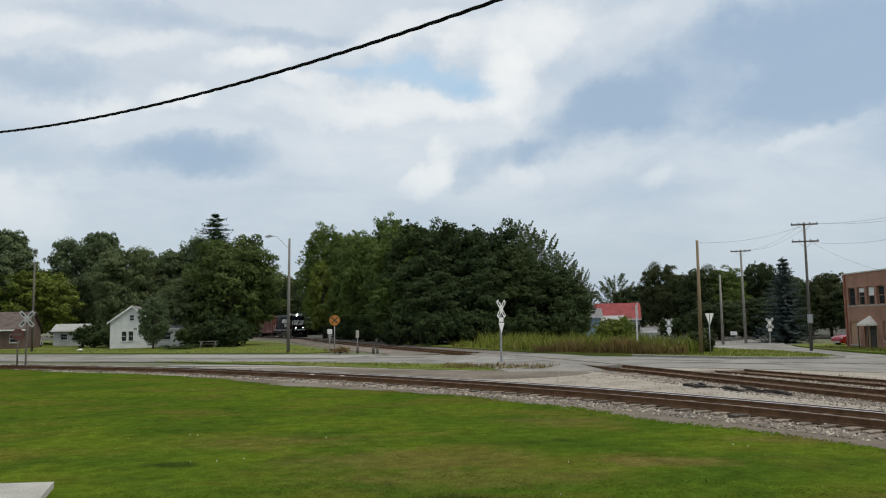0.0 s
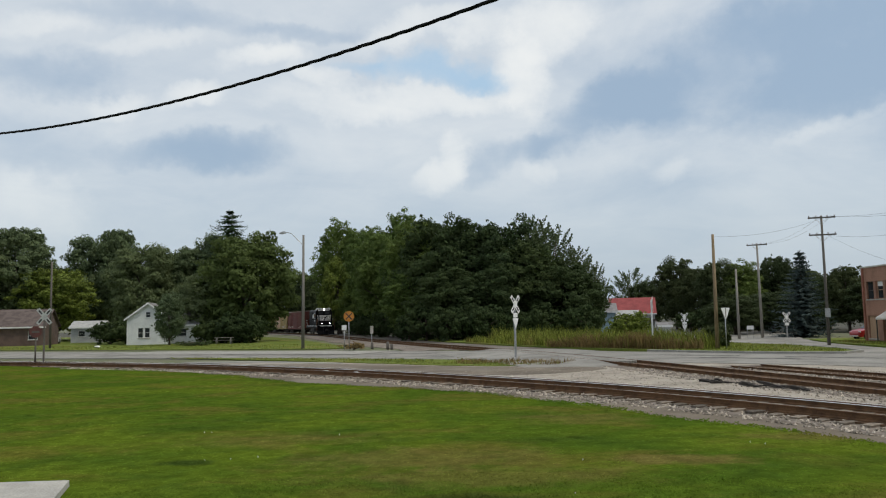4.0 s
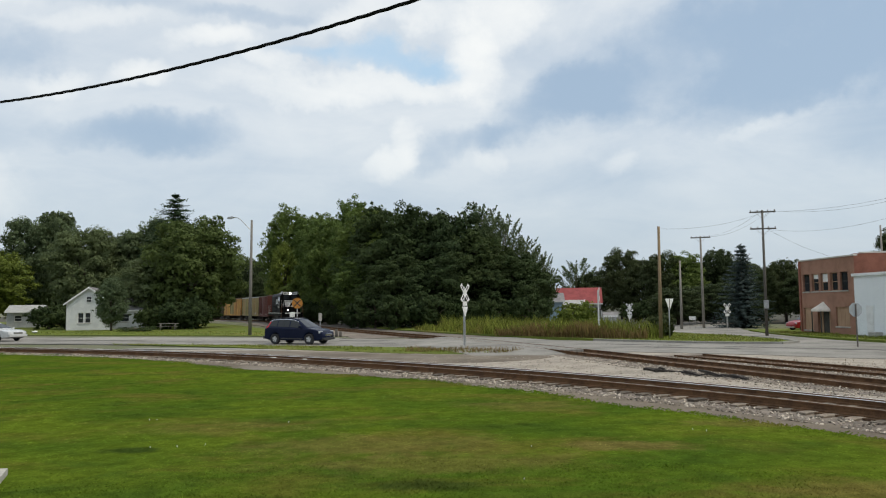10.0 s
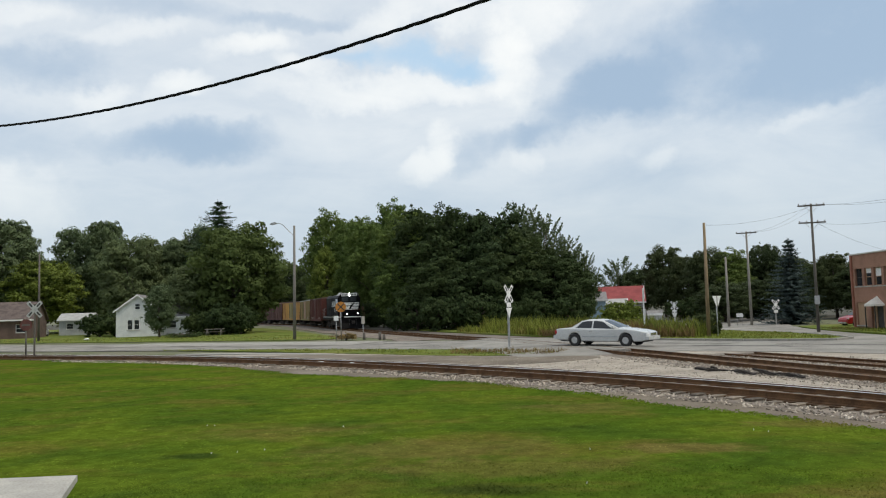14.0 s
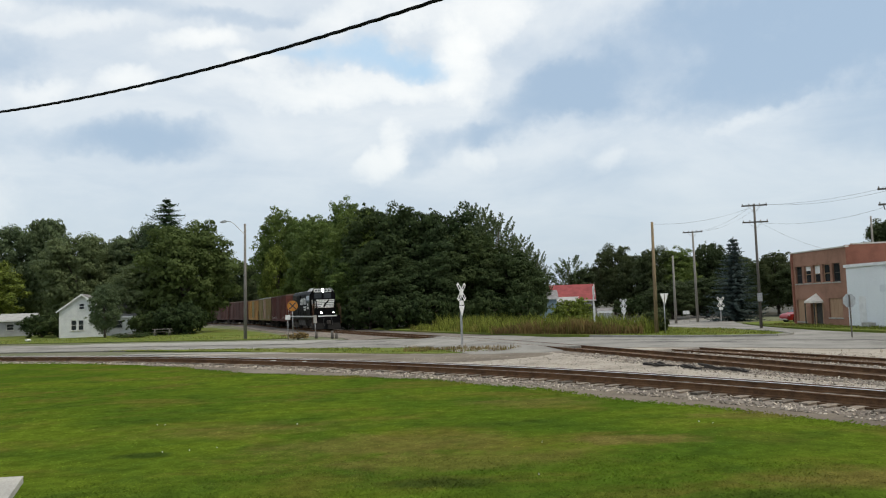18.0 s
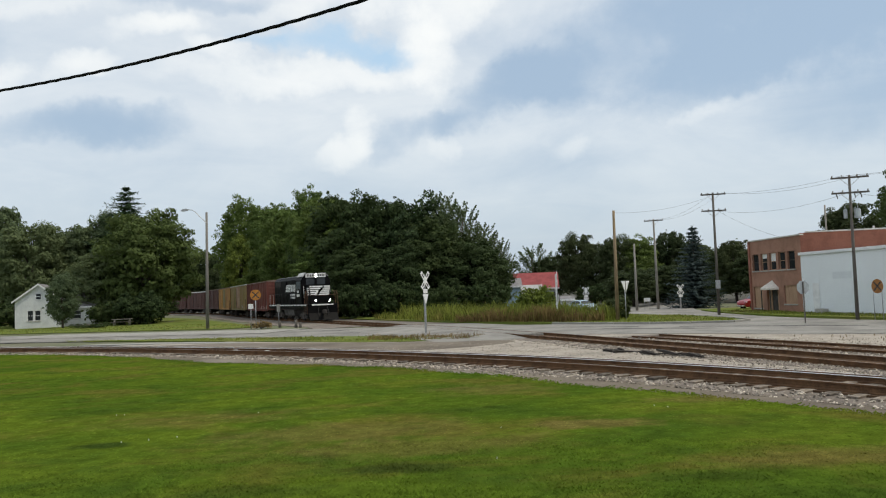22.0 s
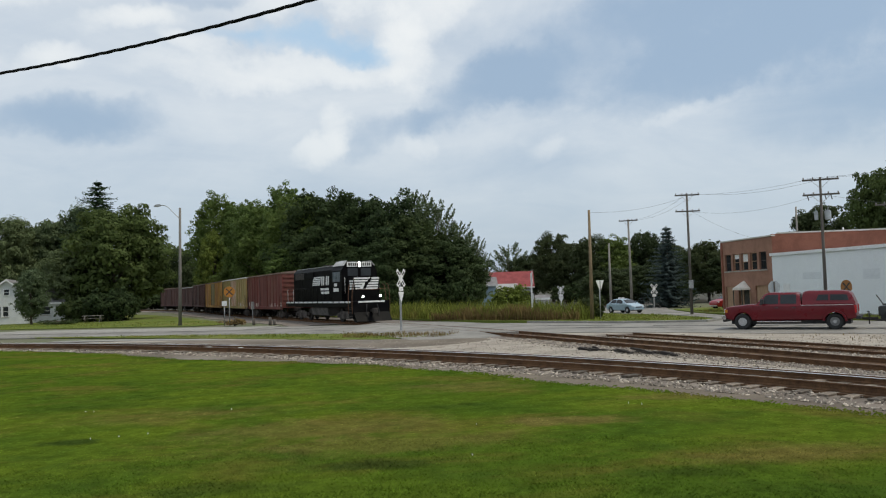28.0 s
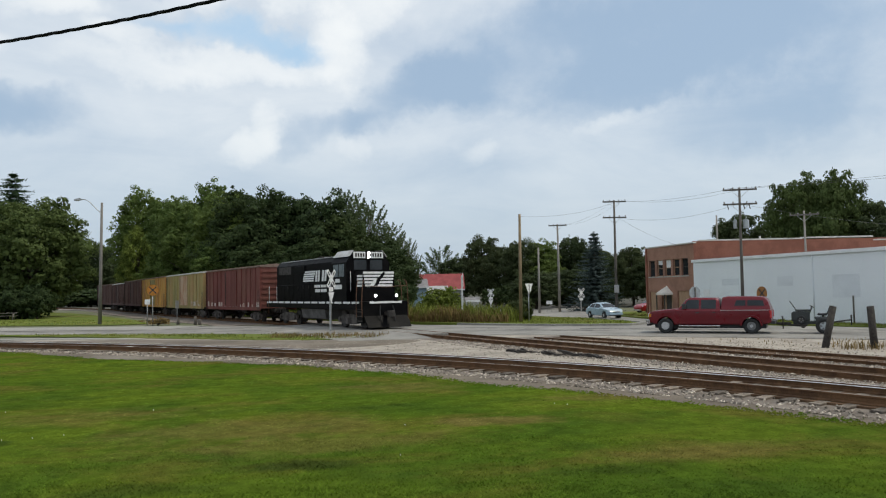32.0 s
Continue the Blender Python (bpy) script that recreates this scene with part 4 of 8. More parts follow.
pole_a = utility_pole("utility_pole", 16.4, 49.25, 7.35, "pole_tan", "tan treated wooden utility pole at the grass island", lean=(0.3, 0.5), r=0.13)
pole_b = utility_pole("utility_pole", 28.15, 72.2, 8.75, "pole_grey", "grey wooden utility pole with a short crossarm", arms=((8.6, 1.8),), lean=(0, -0.2), r=0.14, arm_turn=-20)
pole_a2 = utility_pole("utility_pole", 25.3, 70.2, 6.3, "pole_grey", "bare pale grey wooden pole", lean=(0, 0.2), r=0.13)
pole_c = utility_pole("utility_pole", 25.55, 53.85, 8.95, "pole", "dark wooden utility pole with two crossarms", arms=((8.8, 1.75), (7.6, 1.75)), lean=(0, 0.2), r=0.115, low_box=True, arm_turn=-18)
pole_d = utility_pole("utility_pole", 27.0, 40.1, 8.05, "pole", "dark wooden utility pole with two crossarms and transformers", arms=((7.9, 1.9), (7.05, 1.9)), lean=(0, 0.4), r=0.105, arm_turn=-28)
for sx, r in ((-0.28, 0.1), (0.32, 0.17)):
    bm = bmesh.new()
    disc(bm, (sx, 0.06, 5.88), "z", r, 0.48, 14)
    disc(bm, (sx, 0.06, 6.14), "z", r * 0.7, 0.06, 12)
    tube(bm, [(sx, 0.06, 6.15), (sx * 1.1, 0.06, 6.32)], 0.02, 5)
    part("transformer", bm, "sign_back", pole_d, "grey pole-mounted transformer can")
for x in (-0.7, 0.2, 0.5):
    part("fuse_cutout", rod((x, -0.13, 7.0), (x + 0.06, -0.13, 6.75), 0.03, 6), "pole", pole_d)
pole_e = utility_pole("utility_pole", *polar(32.45, 66), 8.0, "pole_grey", "thin pale pole behind the brick building", r=0.1)
pole_f = utility_pole("utility_pole", *polar(38.05, 60), 7.5, "pole_grey", "grey pole with a short crossarm behind the brick building", arms=((7.2, 1.9),), r=0.1, arm_turn=-40)
pole_g = utility_pole("utility_pole", *polar(-28.0, 100), 10.0, "pole", "dark wooden utility pole by the far houses", r=0.14)


def wire(name, a, b, sag, r, label, n=16):
    a, b = Vector(a), Vector(b)
    pts = [a.lerp(b, i / n) - Vector((0, 0, 4 * sag * (i / n) * (1 - i / n))) for i in range(n + 1)]
    bm = bmesh.new()
    tube(bm, pts, r, 4)
    return tagged(part(name, bm, "wire"), label, "wire", "overhead wires")


for (a, b, sag) in (((16.4, 49.2, 7.2), (25.4, 53.7, 8.7), 0.35), ((25.0, 53.9, 8.9), (26.7, 40.3, 8.0), 0.3), ((26.1, 53.7, 8.9), (27.4, 39.9, 8.0), 0.4), ((25.3, 53.8, 7.65), (27.1, 40.1, 7.1), 0.55),
                    ((25.8, 53.8, 7.65), (30.4, 52.5, 5.3), 0.25), ((26.4, 40.3, 8.0), (40, 4, 8.2), 0.7), ((27.6, 39.9, 8.0), (42, 5, 8.2), 0.7), ((28.1, 72.2, 8.7), (25.6, 54, 8.9), 0.5),
                    ((28.8, 72.2, 8.7), (26.2, 54, 8.9), 0.5), ((26.9, 40.1, 7.1), (49, 44, 6.0), 0.4)):
    wire("overhead_wire", a, b, sag, 0.0065, "thin dark overhead wire sagging between poles")

# twisted service cable overhead, sagging between a pole at the lawn's edge and one behind
utility_pole("service_pole", -16.22, 19.16, 8.0, "pole", "dark wooden pole that carries the service cable")
utility_pole("service_pole", 9.86, 0.92, 7.2, "pole", "dark wooden pole that carries the service cable")
bm = bmesh.new()
A, B = Vector((-16.22, 19.16, 7.79)), Vector((9.86, 0.92, 7.02))
N = 800
base = [A.lerp(B, i / N) - Vector((0, 0, 4 * 2.03 * (i / N) * (1 - i / N))) for i in range(N + 1)]
side = (B - A).cross(Vector((0, 0, 1))).normalized()
for ph in (0.0, 2.09, 4.19):
    pts = []
    for i, p in enumerate(base):
        w = i / N * (B - A).length / 0.8 * 2 * math.pi + ph
        pts.append(p + side * (0.011 * math.cos(w)) + Vector((0, 0, 0.011 * math.sin(w))))
    tube(bm, pts, 0.0108, 5)
tagged(part("service_cable", bm, "cable"), "black twisted overhead service cable sagging across the sky", "cable")


# ---- street lamp ----
lamp = thing("street_lamp", pose(-13.9, 69.4, 0, 0, 0.6, 0), "grey wooden street lamp pole with a curved arm", "street lamp")
part("pole", rod((0, 0, -0.3), (0, 0, 10.25), 0.155, 10, 0.095), "pole_lamp", lamp)
bm = bmesh.new()
tube(bm, rounded([(0, -0.1, 9.3), (-0.6, -0.1, 9.9), (-1.1, -0.1, 10.45), (-1.7, -0.1, 10.5)], 2), 0.035, 6)
part("arm", bm, "galv", lamp)
bm = bmesh.new()
prism(bm, [(-2.15, 10.36), (-1.95, 10.34), (-1.6, 10.42), (-1.55, 10.52), (-1.7, 10.58), (-2.0, 10.52), (-2.15, 10.43)], "y", -0.24, 0.04)
part("lamp_head", bm, "galv", lamp)


# ---- signs ----
def crossbuck(x, y, h, turn, label, plates=(), post="sign_white", s=1.0, face="sign_white"):
    c = thing("crossbuck_sign", pose(x, y, 0, 0, 0, turn), label, "railroad sign", "crossbuck signs")
    part("post", bx(-0.05, 0.05, -0.05, 0.05, -0.2, h + 0.35, 0.01), post, c)
    for k, a in enumerate((50, -50)):
        bm = bmesh.new()
        box(bm, -0.61 * s, 0.61 * s, -0.012 - 0.014 * k - 0.056, -0.056 - 0.014 * k, -0.115 * s, 0.115 * s)
        bmesh.ops.rotate(bm, verts=bm.verts, matrix=Matrix.Rotation(radians(a), 3, "Y"))
        bmesh.ops.translate(bm, verts=bm.verts, vec=(0, 0, h))
        b = part("blade", bm, face, c)
        for j in (-1, 1):
            bm = bmesh.new()
            box(bm, j * 0.36 * s - 0.14 * s, j * 0.36 * s + 0.14 * s, -0.072 - 0.014 * k, -0.069 - 0.014 * k, -0.05 * s, 0.05 * s)
            bmesh.ops.rotate(bm, verts=bm.verts, matrix=Matrix.Rotation(radians(a), 3, "Y"))
            bmesh.ops.translate(bm, verts=bm.verts, vec=(0, 0, h))
            part("lettering", bm, "black", b)
    for kind in plates:
        bm = bmesh.new()
        if kind == "count":
            box(bm, -0.22, 0.22, -0.065, -0.052, h - 0.75, h - 0.5)
            part("count_plate", bm, "sign_white", c)
        else:
            prism(bm, [(-0.3, h - 0.8), (0.0, h - 1.42), (0.3, h - 0.8)], "y", -0.068, -0.054)
            y_ = part("yield_plate", bm, "sign_white", c)
            bm = bmesh.new()
            prism(bm, [(-0.2, h - 0.86), (0.0, h - 1.28), (0.2, h - 0.86)], "y", -0.074, -0.0685)
            part("yield_face", bm, "sign_white", y_)
    return c


crossbuck(3.38, 44.6, 3.1, 52, "white crossbuck on a post with small plates beneath, seen edge-on", ("count", "yield"), "galv")
crossbuck(-26.1, 48.55, 3.06, 14, "pale crossbuck on a dark post beside the road", (), "pole", face="weathered")
crossbuck(24.3, 83.4, 2.0, -12, "far white crossbuck with a yield plate", ("count", "yield"), s=0.85)
crossbuck(30.0, 71.2, 1.85, 15, "white crossbuck beside the side street", ("count",), "galv", 0.9)
crossbuck(*polar(14.1, 55), 3.0, 80, "white crossbuck among the reeds seen edge-on", ())
red_sign = thing("stop_sign", pose(*polar(-28.75, 55.2), 0, 0, 0, 14), "dark red octagonal stop sign, its colour dulled for haze, on a dark post", "traffic sign")
part("post", rod((0, 0, -0.2), (0, 0, 2.5), 0.05, 8), "pole", red_sign)
bm = bmesh.new()
prism(bm, [(0.38 * math.cos(radians(22.5 + 45 * i)), 2.1 + 0.38 * math.sin(radians(22.5 + 45 * i))) for i in range(8)], "y", -0.07, -0.055)
sf = part("sign_face", bm, "hazed_red", red_sign)
# lettering bar kept dark too, dulled with the hazed face
part("lettering", bx(-0.22, 0.22, -0.076, -0.0715, 2.04, 2.16), "pole", sf)
yard_sign = thing("yard_sign", pose(*polar(20.55, 77), 0, 0, 0, -10), "small low white sign on two stakes beside the side street", "sign")
part("board", bx(-0.3, 0.3, -0.02, 0.0, 0.78, 1.12, 0.004), "sign_white", yard_sign)
for sx in (-0.24, 0.24):
    part("stake", rod((sx, 0.02, -0.1), (sx, 0.02, 1.0), 0.02, 5), "galv", yard_sign)
bm = bmesh.new()
bmesh.ops.create_icosphere(bm, subdivisions=2, radius=0.3)
for q in bm.verts:
    q.co = Vector((q.co.x, q.co.y, 0.14 + q.co.z * 0.45)) * (1 + 0.35 * noise.noise(q.co * 7))
place(tagged(part("plastic_bag", bm, "sign_white"), "crumpled white plastic bag lying in the grass", "bag"), -39.95, 85.1)
table = thing("picnic_table", pose(*polar(-16.9, 95), 0, 0, 0, 8), "weathered grey wooden picnic table on the grass", "table")
for k in range(4):
    part("top_board", bx(-1.1, 1.1, -0.36 + 0.19 * k, -0.19 + 0.19 * k, 0.72, 0.77, 0.006), "pole_grey", table)
for sy in (-0.72, 0.72):
    part("bench_board", bx(-1.1, 1.1, sy - 0.13, sy + 0.13, 0.42, 0.46, 0.006), "pole", table)
for sx in (-0.8, 0.8):
    part("cross_beam", bx(sx - 0.04, sx + 0.04, -0.8, 0.8, 0.34, 0.419), "pole_grey", table)
    for sy in (-1, 1):
        part("leg", rod((sx, sy * 0.62, -0.02), (sx, sy * 0.25, 0.72), 0.045, 6), "pole_grey", table)

yield_sign = thing("yield_sign", pose(16.9, 49.0, 0, 0, 0, 35), "white yield sign seen from its edge beside a utility pole", "traffic sign")
part("post", rod((0, 0, -0.2), (0, 0, 2.5), 0.035, 8), "galv", yield_sign)
bm = bmesh.new()
prism(bm, [(-0.44, 2.66), (0.0, 1.86), (0.44, 2.66)], "y", -0.052, -0.038)
yf = part("sign_face", bm, "sign_white", yield_sign)
part("brace_strip", bx(-0.03, 0.03, -0.066, -0.054, 1.9, 2.64), "pole", yf)


def advance_sign(x, y, h, turn, label, posts=(0,), paint="sign_yellow"):
    s = thing("railroad_advance_sign", pose(x, y, 0, 0, 0, turn), label, "traffic sign")
    for px in posts:
        part("post", rod((px, 0, -0.2), (px, 0, h + 0.2), 0.035, 8), "galv", s)
    bm = bmesh.new()
    disc(bm, (0, -0.045, h), "y", 0.44, 0.014, 28)
    face = part("sign_face", bm, paint, s, "round sign face with a black cross")
    for a in (45, -45):
        bm = bmesh.new()
        box(bm, -0.37, 0.37, -0.058, -0.053, -0.045, 0.045)
        bmesh.ops.rotate(bm, verts=bm.verts, matrix=Matrix.Rotation(radians(a), 3, "Y"))
        bmesh.ops.translate(bm, verts=bm.verts, vec=(0, 0 if a > 0 else -0.004, h))
        part("cross_bar", bm, "black", face)
    return s


advance_sign(-9.05, 64.6, 2.75, 10, "round yellow railroad warning sign on a steel post")
advance_sign(*polar(35.2, 48.6), 2.0, -25, "weathered round orange railroad sign on two posts", (-0.32, 0.32), "sign_rust").scale = (0.66, 0.66, 0.9)
small = thing("small_sign", pose(-9.45, 64.6, 0, 0, 0, 5), "small white sign on a thin post", "traffic sign")
part("post", rod((0, 0, -0.2), (0, 0, 1.9), 0.03, 6), "galv", small)
part("sign_face", bx(-0.2, 0.2, -0.05, -0.03, 1.62, 2.02, 0.004), "sign_white", small)
stop = thing("stop_sign", pose(23.2, 38.9, 0, 0, 0, 5), "grey back of an octagonal stop sign on a post", "traffic sign")
part("post", bx(-0.03, 0.03, -0.06, -0.02, -0.2, 2.2), "pole", stop)
bm = bmesh.new()
prism(bm, [(0.38 * math.cos(radians(22.5 + 45 * i)), 1.9 + 0.38 * math.sin(radians(22.5 + 45 * i))) for i in range(8)], "y", -0.015, 0.005)
part("sign_panel", bm, "sign_back", stop)
relay = thing("relay_box", pose(*polar(-6.35, 82), 0, 0, 0, 20), "small white signal box on a thin post by the track", "signal box")
part("post", rod((0, 0, -0.2), (0, 0, 1.2), 0.05, 6), "galv", relay)
part("cabinet", bx(-0.15, 0.15, -0.14, 0.14, 1.0, 1.8, 0.02), "concrete", relay)
for i, (az, d, h) in enumerate(((-6.3, 66.5, 0.5), (-5.15, 64.5, 0.6), (-4.85, 64.3, 0.4))):
    place(tagged(part("bollard", rod((0, 0, -0.2), (0, 0, h), 0.13, 10, 0.11), "pole"), "short dark wooden bollard at the road's edge", "bollard", "bollards by the road"), *polar(az, d))
hump = broadleaf("shrub", 0.6, 2.4, "reed_dry", 97, "low dry brown shrub by the crossing", 350, 0.1, 0.02, 7, "shrub")
place(hump, *polar(-7.6, 65.5))
for x, y, h, lean in ((19.35, 23.9, 1.5, 15), (20.7, 23.1, 1.45, -4)):
    b = tagged(part("guard_post", rod((0, 0, -0.4), (0, 0, h), 0.125, 14, 0.12), "tie_rot"), "tilted black tarred wooden guard post" if lean > 4 else "black tarred wooden guard post", "post", "guard posts")
    b.matrix_basis = pose(x, y, 0, 0, lean, 0)
thinpost = place(tagged(part("marker_post", rod((0, 0, -0.2), (0, 0, 1.6), 0.045, 8), "pole"), "thin dark post before the metal shed", "post"), 31.2, 36.2)
# loose and broken ties lying by the track
rng = random.Random(23)
for i in range(19):
    f = rng.random()
    x, y, L = 8.75 + 1.75 * f + rng.uniform(-0.25, 0.25), 27.0 - 3.6 * f + rng.uniform(-0.5, 0.5), rng.choice((0.2, 0.3, 0.4, 0.55, 0.9, 1.3))
    w = rng.uniform(0.04, 0.075)
    bm = bmesh.new()
    for k in range(5):
        u = -L / 2 + L * k / 4
        taper = 1.0 if 0 < k < 4 else rng.uniform(0.35, 0.8)
        ring_ = [bm.verts.new((u + rng.uniform(-0.03, 0.03), a * w * taper + rng.uniform(-0.015, 0.015), (b + 1) * w * 0.7 * taper + rng.uniform(-0.012, 0.012))) for a, b in ((-1, -1), (1, -1), (1, 1), (-0.2, 1.2), (-1, 0.8))]
        if k:
            for q in range(5):
                bm.faces.new((last_[q], last_[(q + 1) % 5], ring_[(q + 1) % 5], ring_[q]))
        else:
            bm.faces.new(ring_[::-1])
        last_ = ring_
    bm.faces.new(last_)
    bmesh.ops.recalc_face_normals(bm, faces=bm.faces[:])
    t_ = tagged(part("scrap_tie", bm, "tie_rot"), "rotten black broken railway tie lying in gravel", "railway tie", "scrap ties")
    t_.matrix_basis = pose(x, y, -0.02, rng.uniform(-12, 12), rng.uniform(-16, 4), rng.uniform(90, 190))

# concrete pad on the lawn
pad = tagged(part("concrete_pad", prism(bmesh.new(), [(-5.55, 11.44), (-5.15, 10.25), (-4.55, 8.5), (-9.8, 8.1), (-9.8, 11.15)], "z", -0.05, 0.1), "concrete"), "pale concrete pad set in the lawn", "slab")


# ---- buildings ----
M.update(
    brick_wall=mat("brick_wall", (0.28, 0.105, 0.066), (0.215, 0.083, 0.054), 0.7, 0.9, 0.3, fine=18),
    mortar=mat("mortar", (0.27, 0.22, 0.18), (0.2, 0.165, 0.135), 2.0, 0.95, 0.3),
    coping=mat("coping", (0.58, 0.55, 0.5), (0.45, 0.43, 0.4), 2.0, 0.8, 0.1),
    sheet_metal=mat("white_sheet_metal", (0.80, 0.83, 0.855), (0.765, 0.795, 0.82), 0.25, 0.55, 0.03, c3=(0.74, 0.77, 0.795), fine=160),
    trim=mat("white_trim", (0.8, 0.8, 0.8), (0.7, 0.7, 0.7), 2.0, 0.6, 0.05),
    cottage_wall=mat("dull_brown_siding", (0.13, 0.085, 0.07), (0.1, 0.068, 0.058), 1.0, 0.85, 0.1),
    brick_front=mat("brown_brick_front", (0.345, 0.18, 0.122), (0.265, 0.142, 0.098), 0.7, 0.9, 0.3, fine=18),
    boards=mat("faded_boards", (0.42, 0.27, 0.17), (0.34, 0.21, 0.13), 2.0, 0.85, 0.3, stretch=(4, 4, 0.6)),
    siding=mat("white_siding", (0.66, 0.67, 0.67), (0.58, 0.59, 0.6), 1.0, 0.7, 0.05),
    shingle=mat("grey_shingle", (0.22, 0.21, 0.21), (0.16, 0.155, 0.155), 1.5, 0.9, 0.4),
    shingle_pale=mat("pale_shingle", (0.4, 0.4, 0.39), (0.32, 0.32, 0.31), 1.5, 0.9, 0.3),
    shingle_dark=mat("brown_shingle", (0.12, 0.09, 0.08), (0.08, 0.06, 0.055), 1.5, 0.9, 0.4),
    red_roof=mat("red_roof", (0.27, 0.04, 0.038), (0.21, 0.032, 0.034), 1.0, 0.7, 0.1),
    grey_wall=mat("grey_siding", (0.4, 0.41, 0.42), (0.33, 0.34, 0.35), 1.0, 0.8, 0.05),
    blue_wall=mat("pale_blue_siding", (0.33, 0.45, 0.55), (0.27, 0.38, 0.47), 1.0, 0.8, 0.05),
    awning=mat("awning_canvas", (0.72, 0.66, 0.58), (0.62, 0.56, 0.5), 3.0, 0.8, 0.1),
    door_green=mat("dark_door", (0.05, 0.045, 0.04), None, 3.0, 0.6, 0.05),
)


def walls_with_holes(name, parent, length, height, thick, holes, material, m):
    """A wall along x with thickness and rectangular holes, its outer face at y = 0 facing -y."""
    xs = sorted({0, length, *(v for h in holes for v in h[:2])})
    zs = sorted({0, height, *(v for h in holes for v in h[2:])})
    bm = bmesh.new()
    solid = lambda i, j: 0 <= i < len(xs) - 1 and 0 <= j < len(zs) - 1 and not any(
        h[0] - 1e-6 <= xs[i] and xs[i + 1] <= h[1] + 1e-6 and h[2] - 1e-6 <= zs[j] and zs[j + 1] <= h[3] + 1e-6 for h in holes)

    def quad(*ps):
        bm.faces.new([bm.verts.new(p) for p in ps])
    for i in range(len(xs) - 1):
        for j in range(len(zs) - 1):
            if not solid(i, j):
                continue
            x0, x1, z0, z1 = xs[i], xs[i + 1], zs[j], zs[j + 1]
            quad((x0, 0, z0), (x1, 0, z0), (x1, 0, z1), (x0, 0, z1))
            quad((x1, thick, z0), (x0, thick, z0), (x0, thick, z1), (x1, thick, z1))
            if not solid(i - 1, j):
                quad((x0, thick, z0), (x0, 0, z0), (x0, 0, z1), (x0, thick, z1))
            if not solid(i + 1, j):
                quad((x1, 0, z0), (x1, thick, z0), (x1, thick, z1), (x1, 0, z1))
            if not solid(i, j - 1):
                quad((x0, 0, z0), (x0, thick, z0), (x1, thick, z0), (x1, 0, z0))
            if not solid(i, j + 1):
                quad((x0, 0, z1), (x1, 0, z1), (x1, thick, z1), (x0, thick, z1))
    bmesh.ops.remove_doubles(bm, verts=bm.verts, dist=1e-4)
    w = part(name, bm, material, parent)
    w.matrix_basis = m
    return w


def facing(x0, y0, x1, y1, z=0.0):
    """The pose of a wall from its left end to its right end as one looks at it."""
    return pose(x0, y0, z, 0, 0, math.degrees(math.atan2(y1 - y0, x1 - x0)))


def window(parent, x0, x1, z0, z1, depth, frame_mat="trim", bars=(1, 1), sill=True, boarded=0.0):
    """A window in a wall's own space: frame, panes, sill."""
    bm = bmesh.new()
    f = 0.05
    for a in ((x0, x0 + f, z0, z1), (x1 - f, x1, z0, z1), (x0 + f, x1 - f, z0, z0 + f), (x0 + f, x1 - f, z1 - f, z1)):
        box(bm, a[0], a[1], depth, depth + 0.06, a[2], a[3])
    w = part("window_frame", bm, frame_mat, parent)
    nx, nz = bars
    for i in range(nx):
        for j in range(nz):
            a, b = x0 + f + (x1 - x0 - 2 * f) * i / nx, x0 + f + (x1 - x0 - 2 * f) * (i + 1) / nx
            c, d = z0 + f + (z1 - z0 - 2 * f) * j / nz, z0 + f + (z1 - z0 - 2 * f) * (j + 1) / nz
            part("pane", bx(a + 0.012, b - 0.012, depth + 0.025, depth + 0.037, c + 0.012, d - 0.012), "glass", w)
    if nz > 1 or nx > 1:
        bm = bmesh.new()
        for i in range(1, nx):
            a = x0 + f + (x1 - x0 - 2 * f) * i / nx
            box(bm, a - 0.016, a + 0.016, depth + 0.008, depth + 0.05, z0 + f, z1 - f)
        for j in range(1, nz):
            c = z0 + f + (z1 - z0 - 2 * f) * j / nz
            box(bm, x0 + f, x1 - f, depth + 0.01, depth + 0.048, c - 0.02, c + 0.02)
        part("glazing_bar", bm, frame_mat, w)
    if boarded:
        part("shade", bx(x0 + f, x1 - f, depth + 0.012, depth + 0.02, z1 - f - boarded * (z1 - z0), z1 - f), "trim", w, "white paper over the upper pane")
    if sill:
        part("sill", bx(x0 - 0.06, x1 + 0.06, -0.06, depth, z0 - 0.09, z0 - 0.002, 0.008), "concrete", w)
    return w


hall = thing("brick_building", Matrix(), "two-storey red-brown brick building with boarded shop front", "building")
WH = 5.45
FRONT = 7.5
up = [(0.62 + i * 1.27, 1.6 + i * 1.27, 3.12, 4.42) for i in range(5)]
down = [(0.6, 1.9, 0.25, 1.9), (2.55, 4.25, 0.05, 1.9), (5.0, 6.7, 0.6, 1.95)]
front = walls_with_holes("wall", hall, FRONT, WH, 0.35, up + down, "brick_front", facing(30.5, 58.6, 30.5, 51.1))
for i, (a, b, c, d) in enumerate(up):
    window(front, a, b, c, d, 0.14, "boards" if i in (1, 2, 3) else "door_green", (1, 2), boarded=0.45 if i == 2 else 0.25 if i == 1 else 0.0)
for (a, b, c, d) in (down[0], down[2]):
    part("board_panel", bx(a, b, 0.1, 0.14, c, d), "boards", front, "faded plywood over a shop window")
    part("sill", bx(a - 0.05, b + 0.05, -0.06, 0.1, c - 0.1, c - 0.002, 0.01), "concrete", front)
entry = part("door", bx(3.0, 3.8, 0.2, 0.25, 0.06, 1.88), "door_green", front, "dark entrance door under the awning")
part("side_panel", bx(2.55, 2.98, 0.16, 0.2, 0.05, 1.9), "boards", front)
